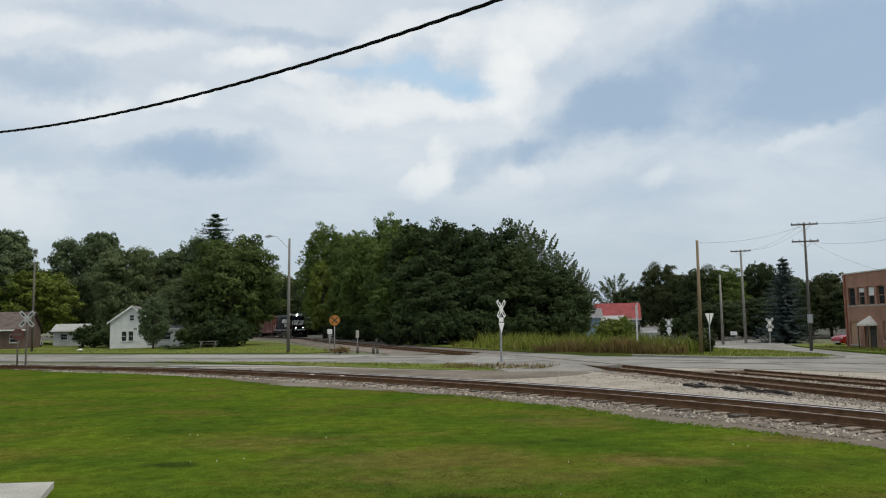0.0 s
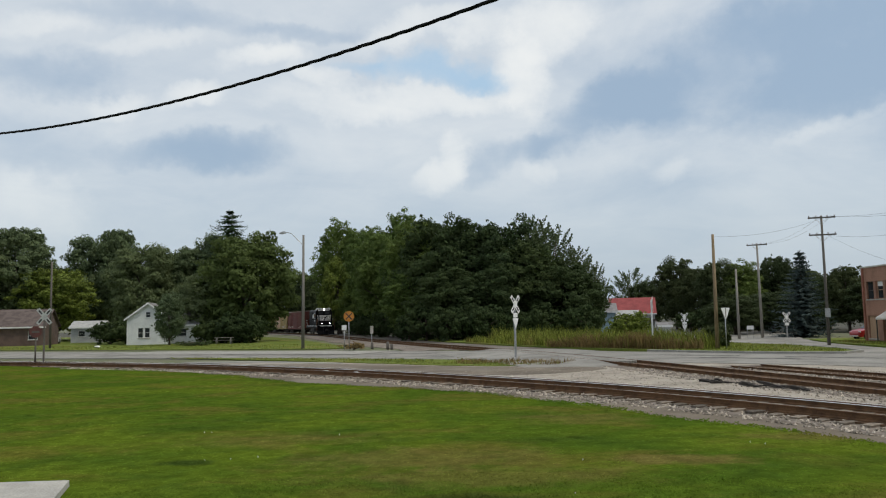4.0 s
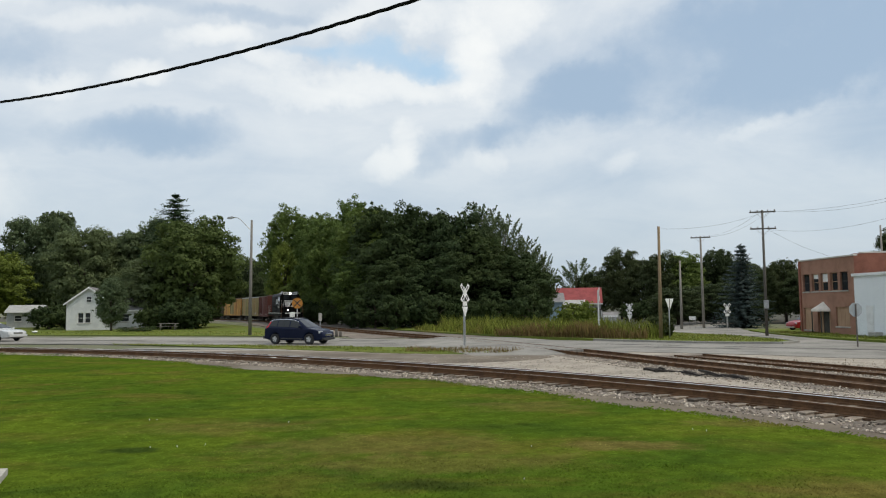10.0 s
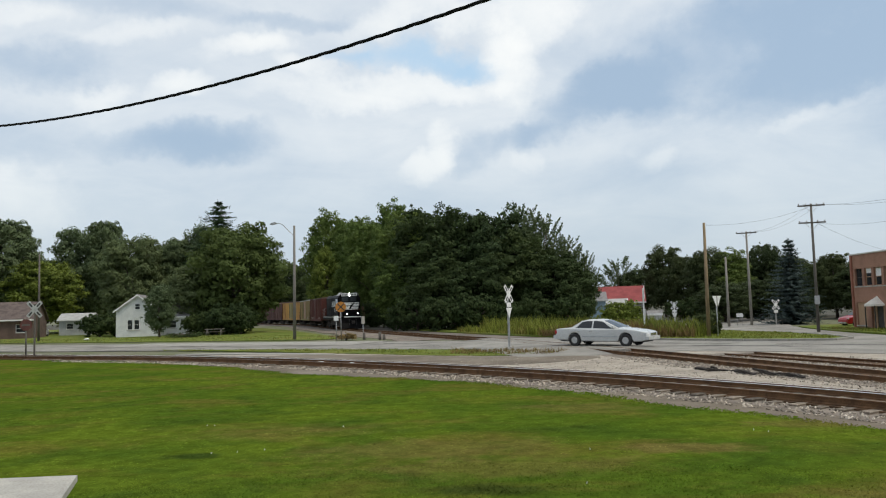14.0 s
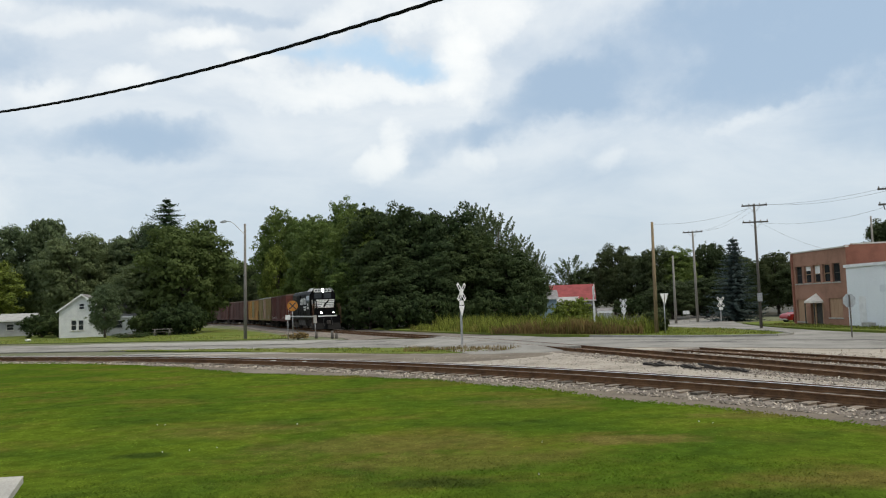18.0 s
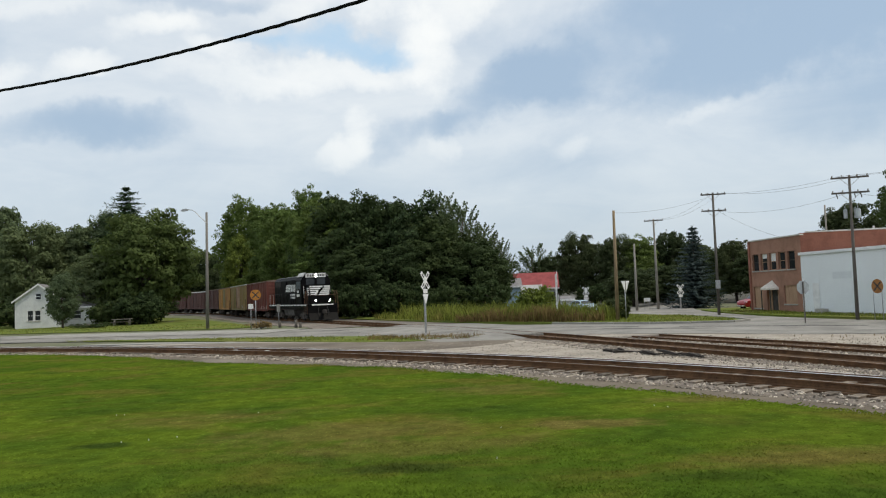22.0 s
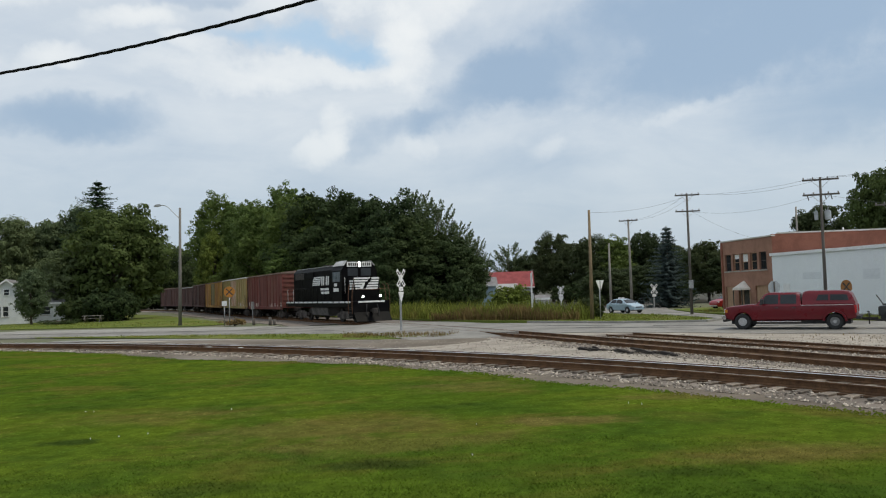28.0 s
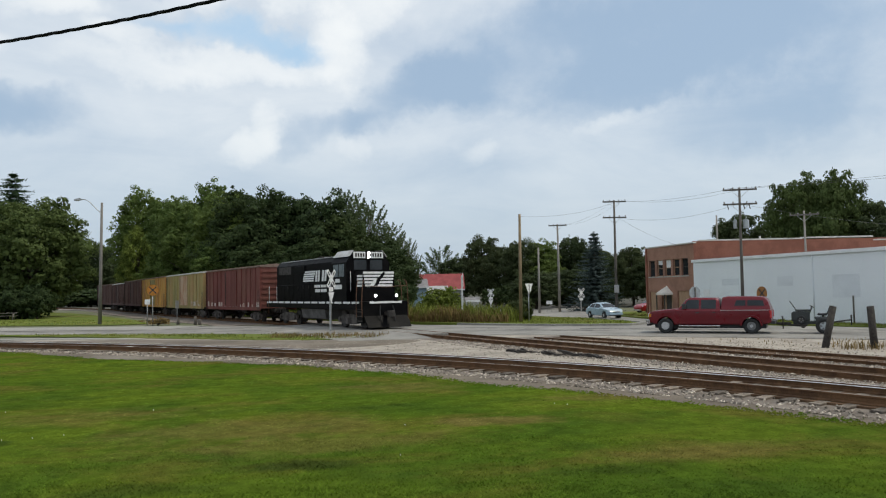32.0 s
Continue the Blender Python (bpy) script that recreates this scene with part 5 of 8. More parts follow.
part("side_panel", bx(3.82, 4.25, 0.16, 0.2, 0.05, 1.9), "boards", front)
part("post", bx(2.75, 2.81, -0.6, -0.54, 0, 1.68), "door_green", front)
part("post", bx(4.0, 4.06, -0.6, -0.54, 0, 1.68), "door_green", front)
bm = bmesh.new()
apex = bm.verts.new((3.4, 0, 2.36))
ringv = [bm.verts.new((3.4 + 0.88 * math.cos(a), -0.85 * math.sin(a), 1.78)) for a in np.linspace(0, math.pi, 9)]
low = [bm.verts.new((3.4 + 0.88 * math.cos(a), -0.85 * math.sin(a), 1.64)) for a in np.linspace(0, math.pi, 9)]
for i in range(8):
    bm.faces.new((apex, ringv[i], ringv[i + 1]))
    bm.faces.new((ringv[i], low[i], low[i + 1], ringv[i + 1]))
part("awning", bm, "awning", front, "faded cream domed awning over the entrance")
south = walls_with_holes("wall", hall, 16.0, WH + 0.15, 0.35, [], "brick_wall", facing(30.5, 51.1, 46.0, 46.95))
walls_with_holes("wall", hall, 8.2, WH, 0.35, [], "brick_wall", facing(46.0, 46.95, 47.5, 55.0))
walls_with_holes("wall", hall, 17.4, WH, 0.35, [], "brick_wall", facing(47.5, 55.0, 30.5, 58.6))
bm = bmesh.new()
prism(bm, [(30.7, 51.3), (45.8, 47.2), (47.2, 54.8), (30.7, 58.3)], "z", WH - 0.6, WH - 0.45)
part("roof", bm, "shingle", hall)
part("coping", bx(-0.06, FRONT + 0.06, -0.07, 0.42, WH + 0.002, WH + 0.1, 0.01), "coping", hall).matrix_basis = facing(30.5, 58.6, 30.5, 51.1)
for a, b, dz in ((0.0, 7.9, 0.0), (7.9, 13.0, 0.06), (13.0, 16.05, -0.2)):
    part("coping", bx(a + (0.43 if a == 0 else 0), b, -0.07, 0.42, WH + 0.155 + dz, WH + 0.25 + dz, 0.01), "coping", hall).matrix_basis = facing(30.5, 51.1, 46.0, 46.95)
part("vent_pipe", rod((36, 51, WH - 0.5), (36, 51, WH + 0.5), 0.07, 8), "galv", hall)


# metal shed against the brick building
shed = thing("metal_shed", Matrix(), "long white sheet-metal shed with faint stains", "building")
X0, Y0, X1, Y1 = 30.15, 50.6, 32.4, 29.5
LEN = math.hypot(X1 - X0, Y1 - Y0)
west = part("wall", bx(0, LEN, 0, 0.2, 0, 4.0), "sheet_metal", shed)
west.matrix_basis = facing(X0, Y0, X1, Y1)
nsh = 23
for i in range(nsh):
    a, b = LEN * i / nsh, LEN * (i + 1) / nsh
    part("metal_panel", bx(a + 0.002, b - 0.002, -0.02 - 0.003 * (i % 2), -0.003, 0.12, 3.95), "sheet_metal", west)
part("white_door", bx(1.1, 1.75, -0.05, -0.03, 0.1, 2.05, 0.005), "trim", west, "narrow white door")
part("foundation", bx(0, LEN, -0.04, -0.001, -0.1, 0.11), "concrete", west)
part("roof_edge", bx(-0.1, LEN + 0.1, -0.14, 0.24, 4.002, 4.2, 0.01), "trim", west, "white roof edge trim")
for u, v0, v1, w in ((3.1, 2.3, 2.75, 1.7), (8.3, 2.2, 2.8, 1.3), (12.6, 1.5, 2.8, 1.9), (16.2, 1.2, 2.9, 2.0)):
    part("patch_panel", bx(u, u + w, -0.034, -0.028, v0, v1), mat("stained_patch", (0.71, 0.74, 0.77), (0.66, 0.69, 0.72), 1.2, 0.65, 0.05), west, "greyish painted-over patch")
part("downspout", rod((11.2, -0.06, 0.1), (11.2, -0.06, 4.0), 0.03, 6), "sheet_metal", west)
bm = bmesh.new()
prism(bm, [(X0 - 0.1, Y0), (X0 + 15.5, Y0 - 4.4), (X1 + 15, Y1 - 3), (X1 - 0.1, Y1)], "z", 4.0, 4.09)
part("roof", bm, "sheet_metal", shed)
part("wall", bx(0, 15, 0, 0.2, 0, 3.99), "sheet_metal", shed).matrix_basis = facing(X1, Y1, X1 + 15, Y1 - 3)
part("step_box", bx(1.9, 2.6, -0.6, -0.1, 0.0, 0.35, 0.02), "concrete", shed).matrix_basis = facing(X0, Y0, X1, Y1)


def house(name, x, y, turn, w, d, wall_h, ridge, wall, roof, label, gable_front=True, windows=(), over=0.3):
    """A gabled house; its front is at y = 0 in its own space, its ridge runs away from the front or along it."""
    h = thing(name, pose(x, y, 0, 0, 0, turn), label, "house")
    front = walls_with_holes("wall", h, w, wall_h, 0.15, [q for q in windows if q[3] <= wall_h], wall, pose(0, 0, 0))
    for q in windows:
        if q[3] <= wall_h:
            window(front, *q, 0.05, "trim", (1, 2))
    part("wall", bx(0, 0.15, 0.15, d, 0, wall_h), wall, h)
    part("wall", bx(w - 0.15, w, 0.15, d, 0, wall_h), wall, h)
    part("wall", bx(0.15, w - 0.15, d - 0.15, d, 0, wall_h), wall, h)
    if gable_front:
        for yy in (0.0, d - 0.15):
            g = part("gable", prism(bmesh.new(), [(0, wall_h + 0.002), (w, wall_h + 0.002), (w / 2, ridge - 0.05)], "y", yy, yy + 0.15), wall, h)
            if yy == 0:
                for q in windows:
                    if q[3] > wall_h:
                        window(g, q[0], q[1], q[2], q[3], -0.07, "trim", (1, 2), sill=False)
        for s in (0, 1):
            x0, x1 = (-over, w / 2) if s == 0 else (w / 2, w + over)
            k = (ridge - wall_h) / (w / 2)
            za, zb = (wall_h - over * k, ridge) if s == 0 else (ridge, wall_h - over * k)
            part("roof", prism(bmesh.new(), [(x0, za), (x1, zb), (x1, zb + 0.12), (x0, za + 0.12)], "y", -over, d + over), roof, h)
        part("rake_trim", prism(bmesh.new(), [(-over, wall_h - over * (ridge - wall_h) / (w / 2) - 0.1), (w / 2, ridge - 0.1), (w + over, wall_h - over * (ridge - wall_h) / (w / 2) - 0.1),
                                              (w + over, wall_h - over * (ridge - wall_h) / (w / 2) + 0.1), (w / 2, ridge + 0.1), (-over, wall_h - over * (ridge - wall_h) / (w / 2) + 0.1)], "y", -over - 0.05, -over - 0.005), "trim", h)
    else:
        k = (ridge - wall_h) / (d / 2)
        for s in (0, 1):
            y0, y1 = (-over, d / 2) if s == 0 else (d / 2, d + over)
            za, zb = (wall_h - over * k, ridge) if s == 0 else (ridge, wall_h - over * k)
            part("roof", prism(bmesh.new(), [(y0, za), (y1, zb), (y1, zb + 0.12), (y0, za + 0.12)], "x", -over, w + over), roof, h)
        for xx in (0.0, w - 0.15):
            part("gable", prism(bmesh.new(), [(0, wall_h + 0.002), (d, wall_h + 0.002), (d / 2, ridge - 0.05)], "x", xx, xx + 0.15), wall, h)
        part("eaves_trim", bx(-over, w + over, -over - 0.06, -over - 0.005, wall_h - over * k - 0.05, wall_h - over * k + 0.14), "trim", h)
    return h


house("white_house", -41.2, 95.5, 12, 5.0, 8.5, 3.3, 5.15, "siding", "shingle", "small white clapboard house with a gable to the road", True, ((1.3, 1.95, 0.85, 2.1), (2.1, 2.75, 0.85, 2.1), (2.2, 2.85, 3.35, 4.1)))
house("white_house", -36.9, 99.0, 8, 3.4, 6.0, 2.45, 4.5, "siding", "shingle", "low white house with a grey shingled roof", False, ((0.8, 1.9, 0.9, 1.9),))
house("dark_cottage", -67.0, 101.5, 15, 11, 8, 2.6, 4.9, "cottage_wall", "shingle_dark", "low brown house with a dark roof among trees", False, ((2, 3.2, 0.8, 1.9), (9, 10.2, 0.8, 1.9)))
house("white_garage", -58.6, 116.0, 15, 4.4, 6, 2.3, 3.2, "grey_wall", "shingle_pale", "low pale garage among trees", False, ((1, 2.0, 0.9, 1.8),))
red_house = house("red_roofed_house", 22.9, 116.5, -12, 6.4, 8.0, 2.6, 4.9, "grey_wall", "red_roof", "grey house with a bright red roof and a shingled front porch", False, ((5, 6.0, 0.8, 2.0),))
part("porch_roof", prism(bmesh.new(), [(-2.7, 1.72), (-0.02, 2.98), (-0.02, 3.1), (-2.7, 1.84)], "x", 0.3, 4.0), "shingle_pale", red_house, "pale grey shingled lean-to roof")
part("porch_gable", prism(bmesh.new(), [(-2.5, 1.5), (-0.02, 1.5), (-0.02, 2.96)], "x", 3.86, 3.98), "grey_wall", red_house)
part("rake_trim", prism(bmesh.new(), [(-2.76, 1.66), (-0.02, 2.95), (-0.02, 3.14), (-2.76, 1.85)], "x", 4.005, 4.06), "trim", red_house)
part("porch_wall", bx(0.5, 3.85, -2.4, -2.26, 0, 1.7), "grey_wall", red_house)
part("porch_roof", bx(4.07, 6.6, -2.3, -0.02, 1.5, 1.66), "shingle_dark", red_house, "flat dark porch roof")
for px_ in (4.3, 5.3, 6.4):
    part("porch_post", bx(px_ - 0.06, px_ + 0.06, -2.2, -2.08, 0, 1.5, 0.01), "trim", red_house)
house("grey_shed", *polar(14.42, 82), -12, 1.35, 1.6, 1.12, 1.42, "grey_wall", "shingle", "low grey garden shed beside a house", False, (), 0.1)
house("blue_house", 18.4, 108.0, -8, 3.5, 6.0, 2.9, 4.0, "blue_wall", "shingle", "pale blue house behind trees", False, ())


# ---- the train ----
M.update(
    loco_black=mat("locomotive_black", (0.0045, 0.0045, 0.005), (0.0085, 0.008, 0.008), 1.2, 0.5, 0.04, spec=0.045),
    loco_white=mat("locomotive_white", (0.8, 0.8, 0.79), (0.66, 0.66, 0.64), 4.0, 0.5, 0.03),
    rust_rail=mat("rust_handrail", (0.15, 0.066, 0.032), (0.1, 0.05, 0.028), 4.0, 0.7, 0.1),
    car_red=mat("oxide_red_boxcar", (0.165, 0.037, 0.029), (0.12, 0.031, 0.024), 0.8, 0.75, 0.1, c3=(0.165, 0.06, 0.042), stretch=(1.5, 1, 0.4)),
    car_red_old=mat("old_red_boxcar", (0.10, 0.032, 0.024), (0.07, 0.026, 0.02), 0.8, 0.8, 0.1, c3=(0.13, 0.06, 0.045), stretch=(1.5, 1, 0.4)),
    car_yellow=mat("faded_yellow_boxcar", (0.6, 0.33, 0.07), (0.48, 0.26, 0.06), 0.8, 0.75, 0.1, c3=(0.36, 0.17, 0.06), stretch=(1.5, 1, 0.4)),
    car_olive=mat("olive_tan_boxcar", (0.34, 0.27, 0.095), (0.26, 0.22, 0.09), 0.8, 0.75, 0.1, c3=(0.4, 0.25, 0.11), stretch=(1.5, 1, 0.4)),
    door_tan=mat("rusty_tan_door", (0.52, 0.38, 0.27), (0.42, 0.2, 0.11), 1.6, 0.8, 0.1, stretch=(2, 1, 0.4)),
    roof_white=mat("pale_roof", (0.55, 0.55, 0.54), (0.42, 0.41, 0.4), 1.5, 0.7, 0.1),
    roof_rust=mat("rusty_roof", (0.22, 0.15, 0.12), (0.15, 0.1, 0.08), 1.5, 0.8, 0.1),
    chalk=mat("weathered_white_paint", (0.52, 0.46, 0.42), (0.36, 0.22, 0.17), 2.5, 0.8, 0.1, fine=12),
    bogie_dust=mat("dusty_bogie_iron", (0.1, 0.085, 0.075), (0.055, 0.047, 0.042), 3.0, 0.85, 0.3),
    glass_pale=mat("cab_window_glass", (0.22, 0.25, 0.27), (0.15, 0.17, 0.19), 2.5, 0.06, 0.0, spec=0.8),
    headlight=glow("headlight_lens", (1.0, 0.97, 0.9), 18.0),
    taillight=mat("red_lens", (0.5, 0.03, 0.03), None, 3.0, 0.25, 0.0),
)
WHEELS = []  # (wheelset, radius, way, offset along the train)


def wheelset(parent, x, r, gauge=0.755):
    """Two flanged wheels on an axle, turning about y."""
    bm = bmesh.new()
    for s in (-1, 1):
        disc(bm, (0, s * gauge, 0), "y", r, 0.12, 18)
        disc(bm, (0, s * (gauge - 0.075), 0), "y", r + 0.03, 0.025, 18)
        disc(bm, (0, s * (gauge + 0.07), 0), "y", r * 0.35, 0.03, 10)
        for k in range(3):
            a = k * 2.1
            box(bm, math.cos(a) * r * 0.6 - 0.04, math.cos(a) * r * 0.6 + 0.04, s * gauge + (0.055 if s > 0 else -0.07), s * gauge + (0.07 if s > 0 else -0.055), math.sin(a) * r * 0.6 - 0.04, math.sin(a) * r * 0.6 + 0.04)
    disc(bm, (0, 0, 0), "y", 0.08, 1.5, 8)
    w = part("wheelset", bm, "iron", parent)
    w.matrix_basis = pose(x, 0, r)
    return w


def bogie(parent, x, base, r):
    bm = bmesh.new()
    for s in (-1, 1):
        y0, y1 = sorted((s * 0.93, s * 1.08))
        prism(bm, [(-base / 2 - 0.35, r + 0.12), (-base / 2 - 0.3, r - 0.14), (-0.5, r - 0.28), (0.5, r - 0.28), (base / 2 + 0.3, r - 0.14), (base / 2 + 0.35, r + 0.12), (0.5, r + 0.32), (-0.5, r + 0.32)], "y", y0, y1)
        for k in (-base / 2, base / 2):
            disc(bm, (k, s * 1.12, r), "y", 0.14, 0.12, 10)
        for k in (-0.16, 0.0, 0.16):
            disc(bm, (k, s * 1.1, r - 0.05), "z", 0.06, 0.34, 8)
    box(bm, -0.2, 0.2, -0.95, 0.95, r - 0.1, r + 0.25)
    b = part("bogie", bm, "bogie_dust", parent)
    b.matrix_basis = pose(x, 0, 0)
    return [wheelset(b, k, r) for k in (-base / 2, base / 2)]


def coupler(parent, x, s):
    bm = bmesh.new()
    box(bm, min(x, x - s * 0.9), max(x, x - s * 0.9), -0.1, 0.1, 0.78, 0.98)
    box(bm, min(x, x + s * 0.22), max(x, x + s * 0.22), -0.2, 0.2, 0.7, 1.06, 0.03)
    part("coupler", bm, "iron", parent)


def locomotive():
    L = thing("locomotive", Matrix(), "black diesel road-switcher locomotive with white stripes and lit headlights", "locomotive")
    part("underframe", bx(-8.8, 7.7, -1.45, 1.45, 1.15, 1.6, 0.02), "loco_black", L)
    for i in range(13):
        for y in (-1.462, 1.456):
            part("sill_stripe", bx(-8.6 + i * 1.24, -8.6 + i * 1.24 + 1.02, y, y + 0.006, 1.47, 1.59), "loco_white", L)
    bm = bmesh.new()
    prism(bm, [(-0.98, 1.6), (0.98, 1.6), (0.98, 4.1), (0.72, 4.42), (-0.72, 4.42), (-0.98, 4.1)], "x", -7.8, 3.25)
    hood = part("long_hood", bm, "loco_black", L)
    for i in range(9):
        for y in (-0.999, 0.985):
            part("hood_door", bx(-6.2 + i * 0.98, -5.28 + i * 0.98, y, y + 0.014, 1.75, 3.45, 0.004), "loco_black", hood)
    for x in (-6.6, -5.3):
        bm = bmesh.new()
        disc(bm, (x, 0, 4.47), "z", 0.55, 0.12, 20)
        part("fan_housing", bm, "loco_black", hood)
    for y in (-1.01, 0.985):
        part("radiator_grille", bx(-7.3, -4.8, y, y + 0.025, 3.5, 4.05), "iron", hood)
    for sg in (-1, 1):
        part("roof_edge", bx(-7.5, 3.2, *sorted((sg * 0.66, sg * 0.74)), 4.42, 4.46, 0.008), "roof_white", hood, "pale edge of the hood roof")
        for k in range(10):
            part("hood_handle", bx(-5.45 + k * 0.98, -5.4 + k * 0.98, *sorted((sg * 1.0, sg * 1.02)), 2.45, 2.7), "iron", hood)
        part("blister", bx(-3.9, -2.1, *sorted((sg * 0.985, sg * 1.06)), 3.5, 4.02, 0.02), "loco_black", hood, "air intake box on the hood's flank")
    part("exhaust_stack", bx(-1.6, -0.9, -0.3, 0.3, 4.42, 4.6, 0.02), "iron", hood)
    bm = bmesh.new()
    disc(bm, (0.6, 0.45, 4.62), "x", 0.09, 0.5, 8)
    disc(bm, (0.6, 0.2, 4.62), "x", 0.07, 0.42, 8)
    part("air_horn", bm, "iron", hood)
    # side emblem in plain white shapes
    for y in (-1.03, 1.022):
        em = part("emblem", bx(-0.45, 1.55, y, y + 0.008, 2.5, 2.68), "loco_white", hood, "plain white emblem shapes")
        part("emblem_row", bx(-0.3, 1.6, y, y + 0.008, 2.2, 2.4), "loco_white", em)
        for k in range(5):
            x0, z = -2.5 + 0.06 * k, 2.92 + 0.15 * k
            part("emblem_bar", prism(bmesh.new(), [(x0, z), (-0.62 + 0.08 * k, z), (-0.55 + 0.08 * k, z + 0.11), (x0 + 0.04, z + 0.11)], "y", y, y + 0.008), "loco_white", em)
        for x0 in (-0.3, 0.12, 0.8, 1.24):
            part("emblem_block", prism(bmesh.new(), [(x0, 2.9), (x0 + 0.3, 2.9), (x0 + 0.42, 3.63), (x0 + 0.12, 3.63)], "y", y, y + 0.008), "loco_white", em)
    # cab
    bm = bmesh.new()
    prism(bm, [(-1.45, 1.6), (1.45, 1.6), (1.45, 3.95), (0.95, 4.62), (-0.95, 4.62), (-1.45, 3.95)], "x", 3.3, 5.55)
    cab = part("cab", bm, "loco_black", L)
    for s in (-1, 1):
        y = s * 1.452
        part("side_window", bx(3.65, 4.4, min(y, y + s * 0.012), max(y, y + s * 0.012), 3.1, 3.85, 0.004), "glass_pale", cab)
        part("side_window", bx(4.5, 5.25, min(y, y + s * 0.012), max(y, y + s * 0.012), 3.1, 3.85, 0.004), "glass_pale", cab)
        part("number_patch", bx(3.8, 4.9, min(y, y + s * 0.01), max(y, y + s * 0.01), 2.35, 2.62), "loco_white", cab)
        part("number_patch", bx(3.95, 4.6, min(y, y + s * 0.01), max(y, y + s * 0.01), 2.75, 2.98), "loco_white", cab)
        q = prism(bmesh.new(), [(s * 1.22, 4.31), (s * 0.98, 4.66), (s * 0.96, 4.69), (s * 1.3, 4.3)], "x", 3.25, 5.6)
        part("sunshade", q, "roof_white", cab, "pale cab roof edge")
        part("windshield", bx(5.56, 5.575, min(s * 0.12, s * 0.95), max(s * 0.12, s * 0.95), 3.5, 4.1, 0.004), "glass", cab)
        part("number_board", bx(5.56, 5.62, min(s * 0.2, s * 1.0), max(s * 0.2, s * 1.0), 4.2, 4.58, 0.01), "loco_white", cab, "white number board")
        for k in range(4):
            part("number_bar", bx(5.621, 5.626, s * (0.32 + 0.17 * k) - 0.05, s * (0.32 + 0.17 * k) + 0.05, 4.28, 4.5), "loco_black", cab)
        part("grab_iron", rod((5.62, s * 1.2, 2.2), (5.62, s * 1.2, 3.4), 0.018, 5), "loco_white", cab)
    part("headlight_box", bx(5.555, 5.64, -0.17, 0.17, 4.15, 4.66, 0.01), "loco_black", cab)
    for z in (4.28, 4.5):
        bm = bmesh.new()
        disc(bm, (5.65, 0, z), "x", 0.09, 0.03, 14)
        part("headlight", bm, "headlight", cab, "lit white headlight")
    # short nose with white bars
    bm = bmesh.new()
    prism(bm, [(-1.05, 1.6), (1.05, 1.6), (1.05, 3.2), (0.85, 3.42), (-0.85, 3.42), (-1.05, 3.2)], "x", 5.55, 6.95)
    nose = part("short_nose", bm, "loco_black", L)
    for k in range(5):
        z = 2.46 + 0.19 * k
        part("nose_bar", bx(6.952, 6.962, -1.02 + 0.03 * (4 - k), 1.02 - 0.03 * (4 - k), z, z + 0.125), "loco_white", nose)
        for s in (-1, 1):
            y = s * 1.052
            part("nose_bar", bx(6.2, 6.93, min(y, y + s * 0.008), max(y, y + s * 0.008), z, z + 0.125), "loco_white", nose) if z < 3.1 else None
    part("nose_mark", prism(bmesh.new(), [(-0.34, 2.5), (-0.1, 2.5), (0.1, 2.85), (0.42, 3.2), (0.36, 3.38), (0.1, 3.1), (-0.12, 2.95), (-0.2, 2.7)], "x", 6.964, 6.97), "loco_black", nose)
    part("nose_mark", prism(bmesh.new(), [(-0.6, 2.46), (-0.2, 2.46), (0.0, 2.9), (-0.3, 2.95)], "x", 6.964, 6.969), "loco_white", nose)
    # front platform, pilot and plough
    part("end_sheet", bx(7.7, 7.82, -1.45, 1.45, 0.75, 1.58, 0.02), "loco_black", L)
    for i in range(2):
        bm = bmesh.new()
        disc(bm, (7.86, (-0.68, 0.68)[i], 1.93), "x", 0.075, 0.08, 14)
        part("ditch_light", bm, "headlight", L, "lit ditch light")
        part("light_stand", bx(7.74, 7.84, (-0.68, 0.68)[i] - 0.09, (-0.68, 0.68)[i] + 0.09, 1.58, 2.05, 0.01), "loco_black", L)
    part("end_stripe", bx(7.822, 7.83, -1.05, 1.05, 1.48, 1.6), "loco_white", L)
    bm = bmesh.new()
    prism(bm, [(7.8, 0.8), (8.35, 0.12), (8.25, 0.1), (7.7, 0.7)], "y", -1.4, 1.4)
    part("snow_plough", bm, "loco_black", L)
    for s in (-1, 1):
        st = part("step_well", bx(6.95, 7.7, min(s * 1.1, s * 1.45), max(s * 1.1, s * 1.45), 0.35, 1.14, 0.01), "loco_black", L)
        for z in (0.45, 0.72, 0.98):
            part("step", bx(6.96, 7.69, min(s * 1.451, s * 1.49), max(s * 1.451, s * 1.49), z, z + 0.06), "iron", st)
        for x in (7, 7.75):
            bm = bmesh.new()
            tube(bm, rounded([(x, s * 1.5, 0.7), (x, s * 1.52, 1.7), (x, s * 1.44, 2.75), (x - 0.12, s * 1.3, 2.85)], 2), 0.025, 6)
            part("handrail", bm, "rust_rail", L)
        bm = bmesh.new()
        tube(bm, [(-8.2, s * 1.44, 2.72), (3.2, s * 1.44, 2.72)], 0.02, 6)
        hr = part("handrail", bm, "loco_black", L)
        for k in range(8):
            part("stanchion", rod((-8.2 + k * 1.63, s * 1.44, 1.6), (-8.2 + k * 1.63, s * 1.44, 2.72), 0.018, 5), "loco_white" if k in (0, 1) else "loco_black", hr)
        part("rear_grab", rod((-8.3, s * 1.46, 0.7), (-8.3, s * 1.46, 2.6), 0.025, 6), "rust_rail", L)
    bm = bmesh.new()
    tube(bm, [(7.78, -1.4, 2.5), (7.85, 0.0, 2.42), (7.78, 1.4, 2.5)], 0.018, 5)
